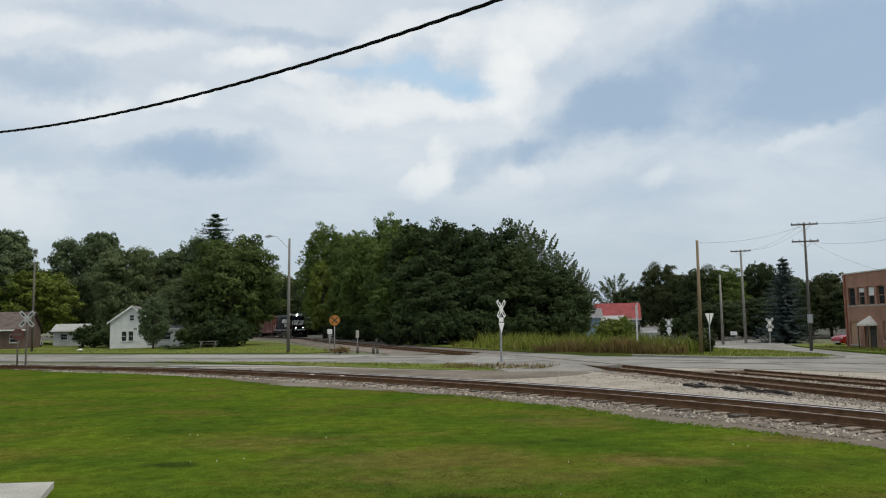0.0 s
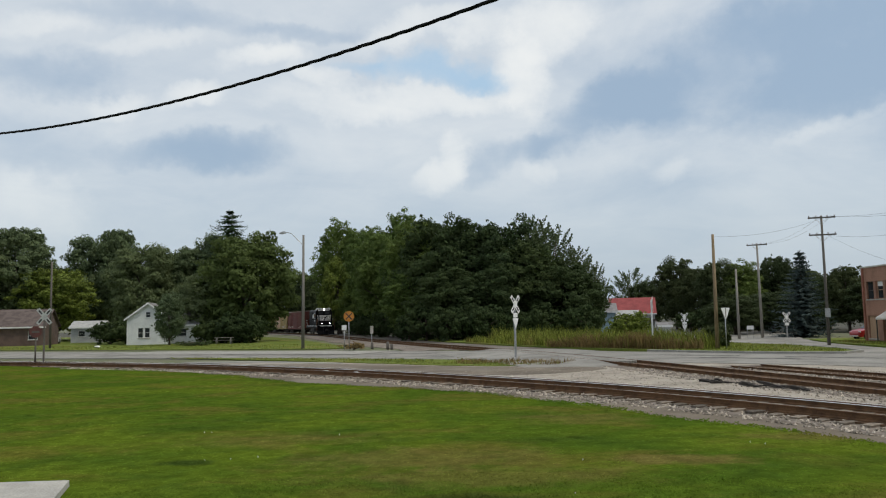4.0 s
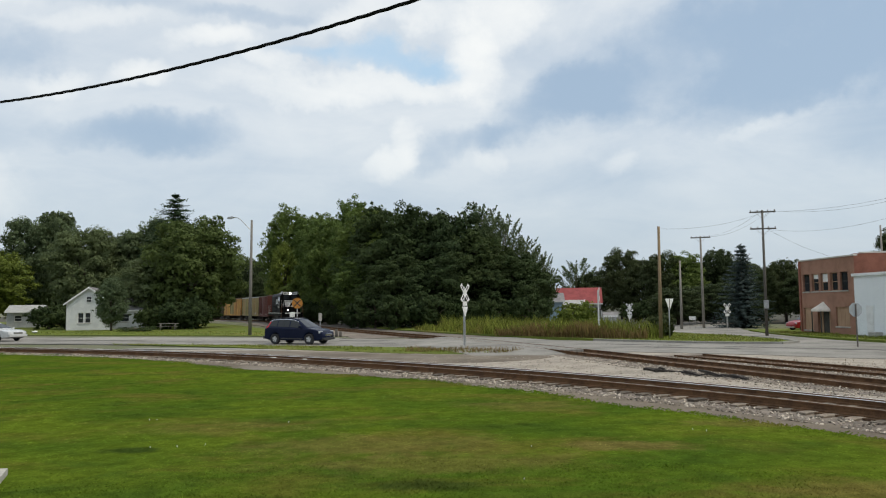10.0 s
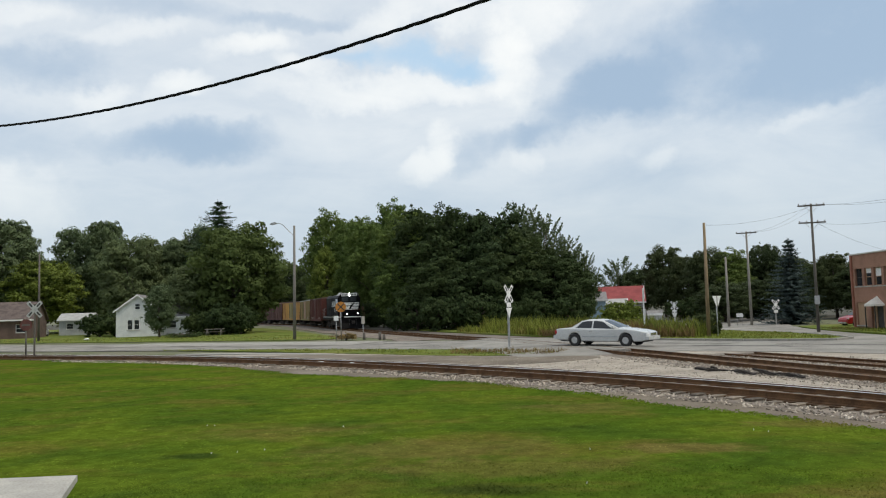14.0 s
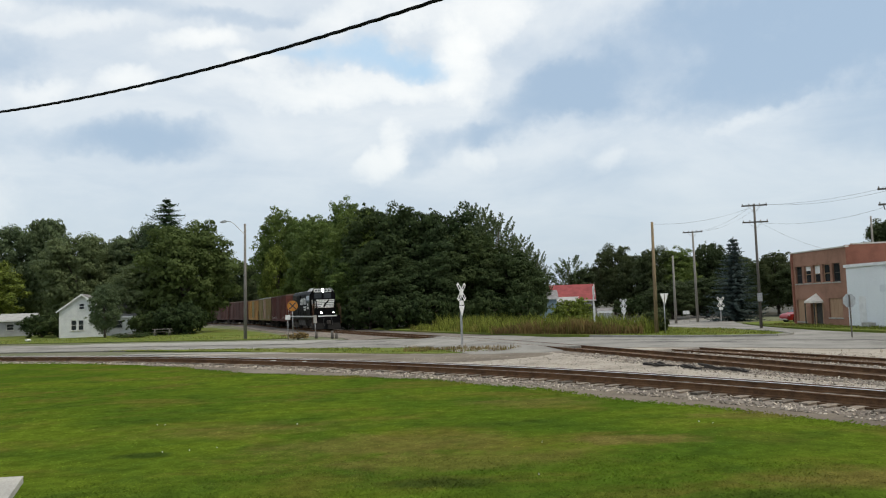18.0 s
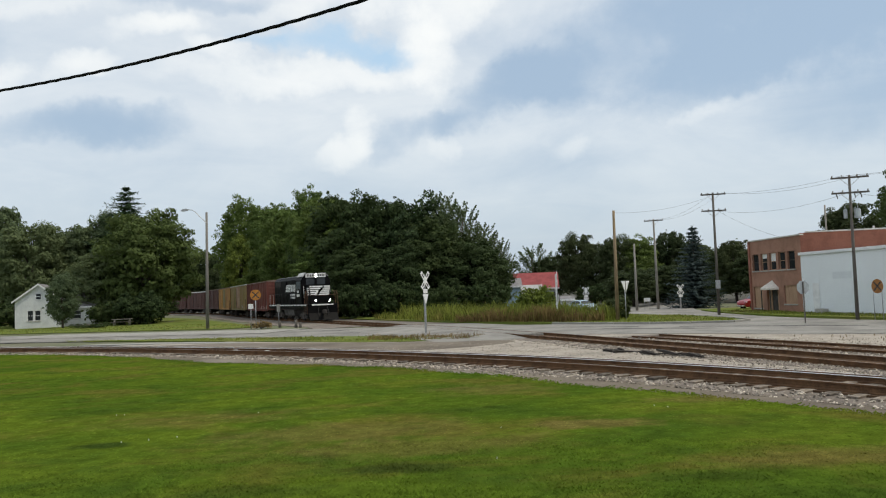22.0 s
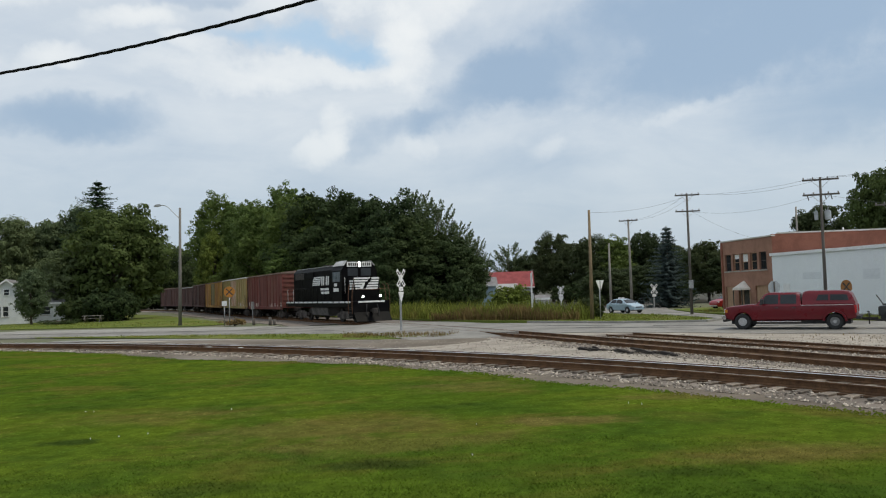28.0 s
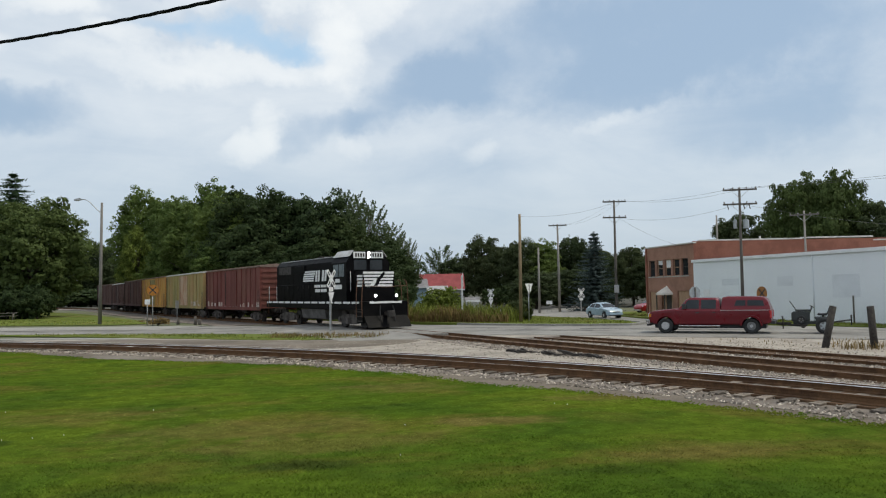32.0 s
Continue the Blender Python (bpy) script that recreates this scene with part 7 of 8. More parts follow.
truck, truck_wheels, truck_shell = vehicle(
    "pickup_truck", "maroon crew-cab pickup truck with a matching bed cap", "truck", "truck_red",
    ([(-2.74, 0.93), (-2.66, 0.97), (2.4, 0.97), (2.75, 0.93), (2.86, 0.86)],
     [(-2.74, 1.1), (-2.66, 1.15), (-0.5, 1.15), (-0.44, 1.12), (1.4, 1.13), (1.6, 1.17), (2.6, 1.07), (2.8, 1.02), (2.86, 0.94)],
     [(-2.74, 1.1), (-2.66, 1.155), (-0.52, 1.155), (-0.46, 1.6), (-0.3, 1.69), (0.9, 1.7), (1.08, 1.63), (1.44, 1.15), (1.6, 1.175), (2.6, 1.075), (2.8, 1.025), (2.86, 0.945)],
     [(-2.74, 0.5), (-2.4, 0.43), (2.4, 0.41), (2.86, 0.52)]),
    ((-0.32, 0.36, -0.32, 0.36), (0.46, 1.32, 0.46, 1.0)), ((1.4, 1.1), (-0.5, -0.44)), ((-1.88, 0.88), (2.05, 0.86)), 0.365, 0.24, ("dish", "hubcap"),
    extras=mirrored("headlight", 2.76, 2.9, 0.5, 0.86, 0.8, 0.96, "lens") + mirrored("marker_light", 2.72, 2.84, 0.87, 0.945, 0.8, 0.95, "amber") + mirrored("taillight", -2.77, -2.66, 0.82, 0.955, 0.74, 1.08, "taillight")
    + mirrored("mirror", 1.05, 1.2, 0.97, 1.22, 1.18, 1.42, "plastic") + mirrored("side_trim", -2.64, -0.5, 0.955, 0.985, 1.09, 1.115, "hubcap") + mirrored("running_board", -0.5, 1.4, 0.86, 1.04, 0.34, 0.39, "chrome")
    + mirrored("door_handle", 0.46, 0.62, 0.96, 0.995, 0.98, 1.02, "plastic") + mirrored("door_handle", -0.3, -0.14, 0.96, 0.995, 0.98, 1.02, "plastic")
    + [("front_bumper", (2.8, 3.0, -0.95, 0.95, 0.46, 0.66), "chrome", "chrome front bumper"), ("bumper_guard", (2.8, 2.96, -0.88, 0.88, 0.36, 0.46), "plastic", ""), ("grille", (2.82, 2.91, -0.5, 0.5, 0.7, 0.98), "chrome", ""),
       ("rear_bumper", (-2.9, -2.7, -0.9, 0.9, 0.46, 0.6), "plastic", ""), ("tow_hitch", (-3.55, -2.86, -0.06, 0.06, 0.42, 0.5), "iron", "")], tumble=0.2)
for s in (-1, 1):
    bm = bmesh.new()
    ring_ = [(-1.88 + q * math.cos(a), 0.365 + q * math.sin(a)) for q, aa in ((0.42, np.linspace(0.05, math.pi - 0.05, 13)), (0.5, np.linspace(math.pi - 0.05, 0.05, 13))) for a in aa]
    prism(bm, ring_, "y", *sorted((s * 0.95, s * 1.1)))
    part("fender_flare", bm, "truck_red", truck, "widened rear fender")
cap_shell = Shell([(-2.72, 0.9), (-2.6, 0.93), (-0.56, 0.93)], [(-2.72, 1.2), (-0.56, 1.2)], [(-2.72, 1.205), (-2.58, 1.6), (-2.48, 1.69), (-2.2, 1.735), (-0.8, 1.745), (-0.6, 1.7), (-0.56, 1.5)], [(-2.72, 1.135), (-0.56, 1.135)], tumble=0.16)
cap = creased(part("bed_cap", cap_shell.skin(), "truck_red", truck, "maroon bed cap with tinted windows"))
for s in (-1, 1):
    for q in ((-2.46, -1.72, -2.4, -1.72), (-1.64, -1.14, -1.64, -1.24)):
        part("cap_window", cap_shell.patch(*q, 0.2, 0.68, s), "glass", cap)

# a lawn tractor towed behind the truck, its front raised on a tow dolly
trailer = thing("tow_dolly", Matrix(), "low dark steel tow dolly hitched to the truck", "trailer")
part("cross_beam", bx(0.8, 0.95, -0.55, 0.55, 0.26, 0.36, 0.02), "iron", trailer)
part("platform", bx(0.7, 1.36, -0.4, 0.4, 0.36, 0.42, 0.01), "iron", trailer)
bm = bmesh.new()
tube(bm, [(0.9, -0.4, 0.34), (2.0, 0, 0.42)], 0.035, 6)
tube(bm, [(0.9, 0.4, 0.34), (2.0, 0, 0.42)], 0.035, 6)
part("drawbar", bm, "iron", trailer)
part("jack", rod((1.75, 0.1, 0.2), (1.75, 0.1, 0.78), 0.03, 6), "iron", trailer)
part("jack_handle", rod((1.75, 0.1, 0.78), (1.83, 0.1, 0.74), 0.02, 5), "iron", trailer)
mower = thing("lawn_tractor", Matrix(), "old dark lawn tractor towed with its front raised", "mower")
part("hood", bx(0.6, 1.34, -0.28, 0.28, 0.55, 1.0, 0.05), "green_paint", mower)
part("hood_lid", bx(0.55, 1.2, -0.3, 0.3, 1.02, 1.1, 0.03), "green_paint", mower)
part("grille", bx(1.34, 1.37, -0.22, 0.22, 0.55, 0.95, 0.01), "iron", mower)
part("chassis", bx(-0.35, 1.3, -0.2, 0.2, 0.42, 0.56, 0.02), "green_paint", mower)
part("rear_fender", bx(-0.38, 0.4, -0.46, 0.46, 0.68, 0.76, 0.03), "green_paint", mower)
part("fender_side", bx(-0.3, 0.35, -0.46, -0.42, 0.5, 0.7, 0.015), "green_paint", mower)
part("fender_side", bx(-0.3, 0.35, 0.42, 0.46, 0.5, 0.7, 0.015), "green_paint", mower)
part("seat", bx(-0.12, 0.28, -0.22, 0.22, 0.82, 0.92, 0.04), "plastic", mower)
part("seat_spring", rod((0.05, 0, 0.74), (0.05, 0, 0.84), 0.05, 8), "iron", mower)
b_ = part("backrest", bx(-0.04, 0.03, -0.22, 0.22, 0, 0.34, 0.03), "plastic", mower)
b_.matrix_basis = pose(-0.12, 0, 0.88, 0, -22, 0)
bm = bmesh.new()
tube(bm, [(0.62, 0, 0.9), (0.5, 0, 1.22)], 0.035, 6)
tube(bm, [(0.5 + 0.08 * math.cos(a), 0.18 * math.sin(a), 1.24 + 0.05 * math.cos(a)) for a in np.linspace(0, 2 * math.pi, 13)], 0.018, 5)
part("steering_wheel", bm, "plastic", mower)
bm = bmesh.new()
tube(bm, [(1.15, 0.2, 1.05), (1.42, 0.2, 1.5)], 0.022, 5)
part("lever", bm, "iron", mower)
bm = bmesh.new()
for sy in (-0.22, 0.22):
    tube(bm, [(-0.3, sy, 0.5), (-1.1, sy, 0.62)], 0.028, 6)
tube(bm, [(-1.1, -0.3, 0.4), (-1.1, -0.3, 0.82), (-1.1, 0.3, 0.82), (-1.1, 0.3, 0.4)], 0.035, 6)
part("rear_lift_frame", bm, "iron", mower)
mower_wheels = [road_wheel(mower, 0.0, s * 0.46, 0.36, 0.24, s, "sign_back") for s in (-1, 1)]
for s in (-1, 1):
    w_ = road_wheel(mower, 0.95, s * 0.36, 0.2, 0.14, s, "iron")
    w_.matrix_basis = pose(0.95, s * 0.36, 0.62)

SMALL = ([(-2.1, 0.66), (-1.98, 0.8), (-1.4, 0.85), (1.2, 0.85), (1.8, 0.78), (2.08, 0.6)], [(-2.1, 0.7), (-2.0, 0.9), (-1.3, 0.95), (0.8, 0.9), (1.15, 0.92), (1.75, 0.82), (2.0, 0.7), (2.08, 0.6)],
         [(-2.1, 0.7), (-2.0, 0.905), (-1.75, 0.96), (-1.15, 1.36), (-0.7, 1.42), (-0.1, 1.42), (0.3, 1.35), (1.15, 0.93), (1.75, 0.825), (2.0, 0.705), (2.08, 0.605)], [(-2.1, 0.42), (-1.9, 0.32), (0, 0.25), (1.8, 0.27), (2.08, 0.36)])
SMALL_WINDOWS, SMALL_SCREENS = ((-1.45, -0.5, -1.1, -0.5), (-0.42, 0.86, -0.42, 0.34)), ((1.05, 0.36), (-1.7, -1.18))
blue_car, blue_wheels, _ = vehicle(
    "hatchback", "pale blue car coming along the side street", "car", "blue_paint", SMALL, SMALL_WINDOWS, SMALL_SCREENS, ((-1.25, 0.75), (1.28, 0.75)), 0.31,
    extras=mirrored("headlight", 1.76, 1.98, 0.4, 0.72, 0.6, 0.73, "lens") + mirrored("taillight", -2.1, -1.92, 0.46, 0.76, 0.7, 0.86, "taillight") + mirrored("mirror", 0.7, 0.82, 0.83, 0.99, 0.94, 1.05, "blue_paint")
    + [("front_bumper", (1.84, 2.13, -0.66, 0.66, 0.34, 0.5), "blue_paint", ""), ("grille", (1.96, 2.09, -0.38, 0.38, 0.54, 0.64), "plastic", "")])
for ob in blue_car.children_recursive:  # a small car
    ob.matrix_basis.translation *= 0.82
    for q in ob.data.vertices:
        q.co *= 0.82
red_car, red_wheels, _ = vehicle(
    "parked_car", "bright red car parked beside the brick building", "car", "red_paint", SUV_LINES, SUV_WINDOWS, SUV_SCREENS, ((-1.31, 0.81), (1.31, 0.81)), 0.34,
    extras=mirrored("headlight", 1.86, 2.1, 0.46, 0.8, 0.72, 0.86, "lens") + [("front_bumper", (2.0, 2.3, -0.66, 0.66, 0.3, 0.46), "chrome", "")])
for ob in red_car.children_recursive:  # a small car
    ob.matrix_basis.translation *= 0.78
    for q in ob.data.vertices:
        q.co *= 0.78
red_car.matrix_basis = pose(*polar(27.95, 71), 0, 0, 0, 190)
parked_car = copy_thing(sedan, pose(*polar(-28.0, 127), 0, 0, 0, 105))
tagged(parked_car, "white car parked by the far houses")


# ---- reeds and weeds ----
def blades(points, height, width, seed, lean=0.35, bend=True):
    """Thin bent blades, one at each point: arrays of vertices and faces."""
    rng = np.random.default_rng(seed)
    n = len(points)
    a = rng.uniform(0, 2 * np.pi, n)
    h = height * rng.uniform(0.55, 1.25, n)
    w = width * rng.uniform(0.6, 1.3, n)
    side = np.stack([np.cos(a), np.sin(a), np.zeros(n)], 1) * w[:, None]
    b = rng.uniform(0, 2 * np.pi, n)
    tip = np.stack([np.cos(b), np.sin(b), np.zeros(n)], 1) * (h * lean * rng.uniform(0.2, 1.0, n))[:, None]
    up = np.stack([np.zeros(n), np.zeros(n), h], 1)
    v = np.stack([points - side, points + side, points + tip * 0.35 + up * 0.6 + side * 0.6, points + tip + up, points + tip * 0.35 + up * 0.6 - side * 0.6], 1)
    return v.reshape(-1, 3), np.arange(n * 5).reshape(-1, 5)


def inside(poly, x, y):
    """Which of the points lie in a polygon."""
    hit = np.zeros(len(x), bool)
    for (x0, y0), (x1, y1) in zip(poly, poly[1:] + poly[:1]):
        c = (y0 > y) != (y1 > y)
        with np.errstate(divide="ignore", invalid="ignore"):
            hit ^= c & (x < (x1 - x0) * (y - y0) / (y1 - y0) + x0)
    return hit


def scatter(poly, count, seed):
    rng = np.random.default_rng(seed)
    p = np.array(poly)
    x = rng.uniform(p[:, 0].min(), p[:, 0].max(), count)
    y = rng.uniform(p[:, 1].min(), p[:, 1].max(), count)
    k = inside(poly, x, y)
    return x[k], y[k]


def field(name, poly, count, height, width, material, label, seed, z=0.0, lean=0.35, patch=None, category="grass"):
    x, y = scatter(poly, count, seed)
    if patch:
        keep = np.array([noise.noise(Vector((a * patch[0], b * patch[0], seed))) > patch[1] for a, b in zip(x, y)])
        x, y = x[keep], y[keep]
    grow = np.array([1.0 + 0.55 * noise.noise(Vector((a * 0.45, b * 0.45, seed))) + 0.3 * noise.noise(Vector((a * 1.6, b * 1.6, seed))) for a, b in zip(x, y)])
    v, f = blades(np.stack([x, y, np.full(len(x), z)], 1), height, width, seed + 1, lean)
    v[:, 2] = z + (v[:, 2] - z) * np.repeat(grow, 5)
    return mesh_stuff(name, v.tolist(), f.tolist(), material, label, category)


REEDS = [(3.6, 70.5), (5.2, 63.6), (7.2, 58.8), (10.4, 53.8), (13.4, 50.4), (15.9, 48.7), (17.5, 51.5), (18.6, 56), (16, 64), (11, 72), (6, 78), (3, 76)]
field("reeds", REEDS, 15000, 1.05, 0.032, "reed", "tall green reeds beside the road", 11, 0.05, 0.55, category="reeds")
field("dry_reeds", [(6.8, 59.2), (10.4, 53.6), (13.4, 50.2), (15.4, 48.9), (15.8, 51), (12, 55), (8, 61)], 19000, 0.78, 0.03, "reed_dry", "dry brown stalks before the reeds", 12, 0.05, 0.6, (0.35, -0.3), category="reeds")
field("reeds", [(0.5, 75), (3.8, 67), (6.5, 60.5), (7.4, 62), (5, 72), (2, 80)], 5000, 0.6, 0.03, "reed", "low green weeds along the track", 13, 0.0, 0.4, category="reeds")
STRIP = [(-22, 55.3), (-14, 52), (-5.5, 47.4), (0, 44.6), (4.2, 41.2), (6.2, 39.2), (4.9, 37.6), (0.4, 38.9), (-5.6, 43.9), (-14, 50.8)]
field("strip_grass", STRIP, 22000, 0.1, 0.016, "reed", "rough grass on the strip beside the road", 14, 0.01, 0.5, (0.5, -0.25))
field("strip_weeds", [(0, 40), (4.6, 37.6), (6.2, 39.2), (3.2, 41.6), (0, 43)], 2200, 0.22, 0.018, "reed_dry", "dry weeds at the end of the grass strip", 15, 0.01, 0.6, (0.8, -0.1))
field("field_grass", [(-9.8, 66.4), (-20, 71.6), (-36, 78.4), (-60, 90.4), (-60, 100), (-34, 90), (-18, 84), (-11.5, 76)], 9000, 0.1, 0.03, "reed", "mown grass before the houses", 16, 0.0, 0.5)
field("field_grass", [(12.8, 49.9), (16.6, 45.2), (21.0, 42.9), (22.3, 44.7), (22.6, 51), (21.2, 57), (19, 65), (17, 58), (16, 50)], 9000, 0.1, 0.02, "reed", "mown grass on the island", 17, 0.1, 0.5)
field("field_grass", [(27.5, 46), (27.2, 52), (28, 59), (30.2, 60), (29.9, 50.6), (31.8, 32), (30, 33.5)], 6000, 0.12, 0.02, "reed", "grass at the foot of the metal shed", 18, 0.06, 0.5)
field("yard_weeds", [(14, 30), (22, 23), (26, 24), (19, 31)], 420, 0.1, 0.015, "reed_dry", "thin dry weeds in gravel", 19, -0.02, 0.5, (0.4, 0.0))
field("post_weeds", [(19.2, 22.6), (21.4, 22), (21.6, 23.8), (19.6, 24.2)], 260, 0.32, 0.014, "reed_dry", "weeds round the guard posts", 20, -0.02, 0.5)

# lawn tufts, thick near the filmer and thinner further off: low uneven pyramids of mown grass
rng = np.random.default_rng(31)
pts = []
for d0, d1, per in ((6.5, 9, 420), (9, 12, 260), (12, 16, 130), (16, 22, 60), (22, 32, 22)):
    n = int(per * radians(84) * (d1 * d1 - d0 * d0) / 2)
    d = np.sqrt(rng.uniform(d0 * d0, d1 * d1, n))
    a = np.radians(rng.uniform(-36, 48, n))
    pts.append(np.stack([d * np.sin(a), d * np.cos(a)], 1))
pts = np.concatenate(pts)
PAD = [(-5.5, 11.5), (-5.1, 10.2), (-4.5, 8.4), (-9.8, 8.0), (-9.8, 11.2)]
pts = pts[inside(LAWN, pts[:, 0], pts[:, 1]) & ~inside(PAD, pts[:, 0], pts[:, 1])]
n = len(pts)
size = (0.016 + 0.0016 * np.hypot(pts[:, 0], pts[:, 1])) * rng.uniform(0.5, 1.5, n)
turn = rng.uniform(0, 2 * np.pi, n)
v = np.zeros((n, 5, 3))
for k in range(4):
    r = size * rng.uniform(0.6, 1.3, n)
    v[:, k, 0], v[:, k, 1], v[:, k, 2] = pts[:, 0] + r * np.cos(turn + k * np.pi / 2), pts[:, 1] + r * np.sin(turn + k * np.pi / 2), 0.006
v[:, 4, 0], v[:, 4, 1], v[:, 4, 2] = pts[:, 0] + size * rng.normal(0, 0.3, n), pts[:, 1] + size * rng.normal(0, 0.3, n), 0.01 + 0.2 * size * rng.uniform(0.4, 1.2, n)
tri = np.array([(0, 1, 4), (1, 2, 4), (2, 3, 4), (3, 0, 4)])
f = (np.arange(n)[:, None, None] * 5 + tri[None]).reshape(-1, 3)
mesh_stuff("lawn_grass", v.reshape(-1, 3).tolist(), f.tolist(), "tuft", "short mown green grass of the lawn", "grass")
# upright blades over the turf, densest near the filmer
rng = np.random.default_rng(33)
pts = []
for d0, d1, per in ((6.0, 9, 1700), (9, 12, 800), (12, 16, 260)):
    n = int(per * radians(84) * (d1 * d1 - d0 * d0) / 2)
    d, a = np.sqrt(rng.uniform(d0 * d0, d1 * d1, n)), np.radians(rng.uniform(-36, 48, n))
    pts.append(np.stack([d * np.sin(a), d * np.cos(a)], 1))
pts = np.concatenate(pts)
pts = pts[inside(LAWN, pts[:, 0], pts[:, 1]) & ~inside(PAD, pts[:, 0], pts[:, 1])]
n = len(pts)
far = np.hypot(pts[:, 0], pts[:, 1])
wd, ht = (0.002 + 0.0008 * far) * rng.uniform(0.6, 1.4, n), rng.uniform(0.008, 0.034, n) * np.clip(1.9 - far / 9.0, 0.25, 1.0) * np.array([1 + 0.7 * noise.noise(Vector((x * 1.3, y * 1.3, 0))) for x, y in pts])
turn, tip = rng.uniform(0, 2 * np.pi, n), rng.uniform(0, 2 * np.pi, n)
v = np.zeros((n, 3, 3))
v[:, 0, 0], v[:, 0, 1] = pts[:, 0] + wd * np.cos(turn), pts[:, 1] + wd * np.sin(turn)
v[:, 1, 0], v[:, 1, 1] = pts[:, 0] - wd * np.cos(turn), pts[:, 1] - wd * np.sin(turn)
v[:, :2, 2] = 0.006
v[:, 2, 0], v[:, 2, 1], v[:, 2, 2] = pts[:, 0] + ht * 1.1 * np.cos(tip), pts[:, 1] + ht * 1.1 * np.sin(tip), 0.006 + ht
mesh_stuff("lawn_blades", v.reshape(-1, 3).tolist(), np.arange(n * 3).reshape(-1, 3).tolist(), "blade", "upright blades of short green grass", "grass")
# ragged tufts along the lawn's edge
rng = np.random.default_rng(35)
edge = []
for (x0, y0), (x1, y1) in zip(LAWN[1:14], LAWN[2:15]):
    L = math.hypot(x1 - x0, y1 - y0)
    for u in rng.uniform(0, 1, int(L * 240)):
        w = rng.normal(-0.02, 0.17) + 0.12 * math.sin((x0 + (x1 - x0) * u) * 2.3) + 0.06 * math.sin((y0 + (y1 - y0) * u) * 7.1)
        edge.append((x0 + (x1 - x0) * u - (y1 - y0) / L * w, y0 + (y1 - y0) * u + (x1 - x0) / L * w, rng.uniform(0.012, 0.034)))
vv, ff = [], []
for x, y, r in edge:
    b, a = len(vv), rng.uniform(0, 6.28)
    vv += [(x + r * math.cos(a + k * 1.571), y + r * math.sin(a + k * 1.571), 0.004) for k in range(4)] + [(x + rng.normal(0, 0.3) * r, y, 0.015 + 0.35 * r)]
    ff += [(b, b + 1, b + 4), (b + 1, b + 2, b + 4), (b + 2, b + 3, b + 4), (b + 3, b, b + 4)]
mesh_stuff("edge_grass", vv, ff, "tuft", "ragged grass tufts at the lawn's edge", "grass")
# small white clover heads in the lawn
xs, ys = scatter([(-6, 7.5), (9, 7.5), (6, 15), (-8, 20)], 60, 41)
vv, ff = [], []
for x, y in zip(xs, ys):
    if noise.noise(Vector((x * 0.5, y * 0.5, 4))) < 0.05:
        continue
    b = len(vv)
    r = 0.007
    vv += [(x + r, y, 0.06), (x, y + r, 0.06), (x - r, y, 0.06), (x, y - r, 0.06), (x, y, 0.078), (x, y, 0.045)]
    ff += [(b + i, b + (i + 1) % 4, b + 4) for i in range(4)] + [(b + (i + 1) % 4, b + i, b + 5) for i in range(4)]
mesh_stuff("clover_heads", vv, ff, "sign_white", "small white clover flowers in the lawn", "flowers")


# ---- ballast stones ----
def stones(name, xy, size, z, material, label, seed):
    """Low angular stones at plan points."""
    rng = np.random.default_rng(seed)
    n = len(xy)
    s = size * rng.uniform(0.5, 1.4, n)
    base = np.array([(1, 0, 0), (0, 1, 0), (-1, 0, 0), (0, -1, 0), (0, 0, 0.75), (0, 0, -0.75)], float)
    v = base[None] * (1 + rng.normal(0, 0.28, (n, 6, 1)))
    a = rng.uniform(0, 2 * np.pi, n)
    t = rng.normal(0, 0.4, n)
    ca, sa = np.cos(a)[:, None], np.sin(a)[:, None]
    x, y = v[..., 0] * ca - v[..., 1] * sa, v[..., 0] * sa + v[..., 1] * ca
    zz = v[..., 2] + x * t[:, None]
    p = np.stack([x * s[:, None] + xy[:, :1], y * s[:, None] + xy[:, 1:2], zz * s[:, None] + z(xy)[:, None]], -1)
    tri = np.array([(0, 1, 4), (1, 2, 4), (2, 3, 4), (3, 0, 4), (1, 0, 5), (2, 1, 5), (3, 2, 5), (0, 3, 5)])
    f = (np.arange(n)[:, None, None] * 6 + tri[None]).reshape(-1, 3)
    return mesh_stuff(name, p.reshape(-1, 3).tolist(), f.tolist(), material, label, "gravel")


def beside(way, s0, s1, count, half, seed):
    rng = np.random.default_rng(seed)
    out, off = [], []
    for s in rng.uniform(s0, s1, count):
        c, n = way.at(s), way.side(s)
        o = float(np.clip(rng.normal(0, half * 0.55), -half, half))
        out.append((c.x + n.x * o, c.y + n.y * o))
        off.append(o)
    return np.array(out), np.array(off)


sn0, sn1 = NEAR.nearest(-22, 46), NEAR.nearest(15, 1)
q_ = NEAR.at(sn0 + 20) + NEAR.side(sn0 + 20) * 3
near_side = 1 if q_.length < NEAR.at(sn0 + 20).length else -1
strip("lawn_edge_dirt", NEAR, NEAR.nearest(-30, 50), NEAR.nearest(20, -18), *((-1.7, 3.9) if near_side > 0 else (3.9, -1.7)), -0.006, "dirt", "bare grey-brown dirt between track and lawn", "dirt", 1.0, 0.6)
sheet("yard_dirt", [(-13, 44.6), (-6, 43.0), (0.4, 38.2), (4.9, 36.8), (7.2, 35.6), (5.4, 33.0), (1.6, 31.6), (-2.5, 35.2), (-7, 39.2), (-14, 43.6)], -0.008, "dirt", "bare grey-brown dirt beside the grass strip", 1, category="dirt")
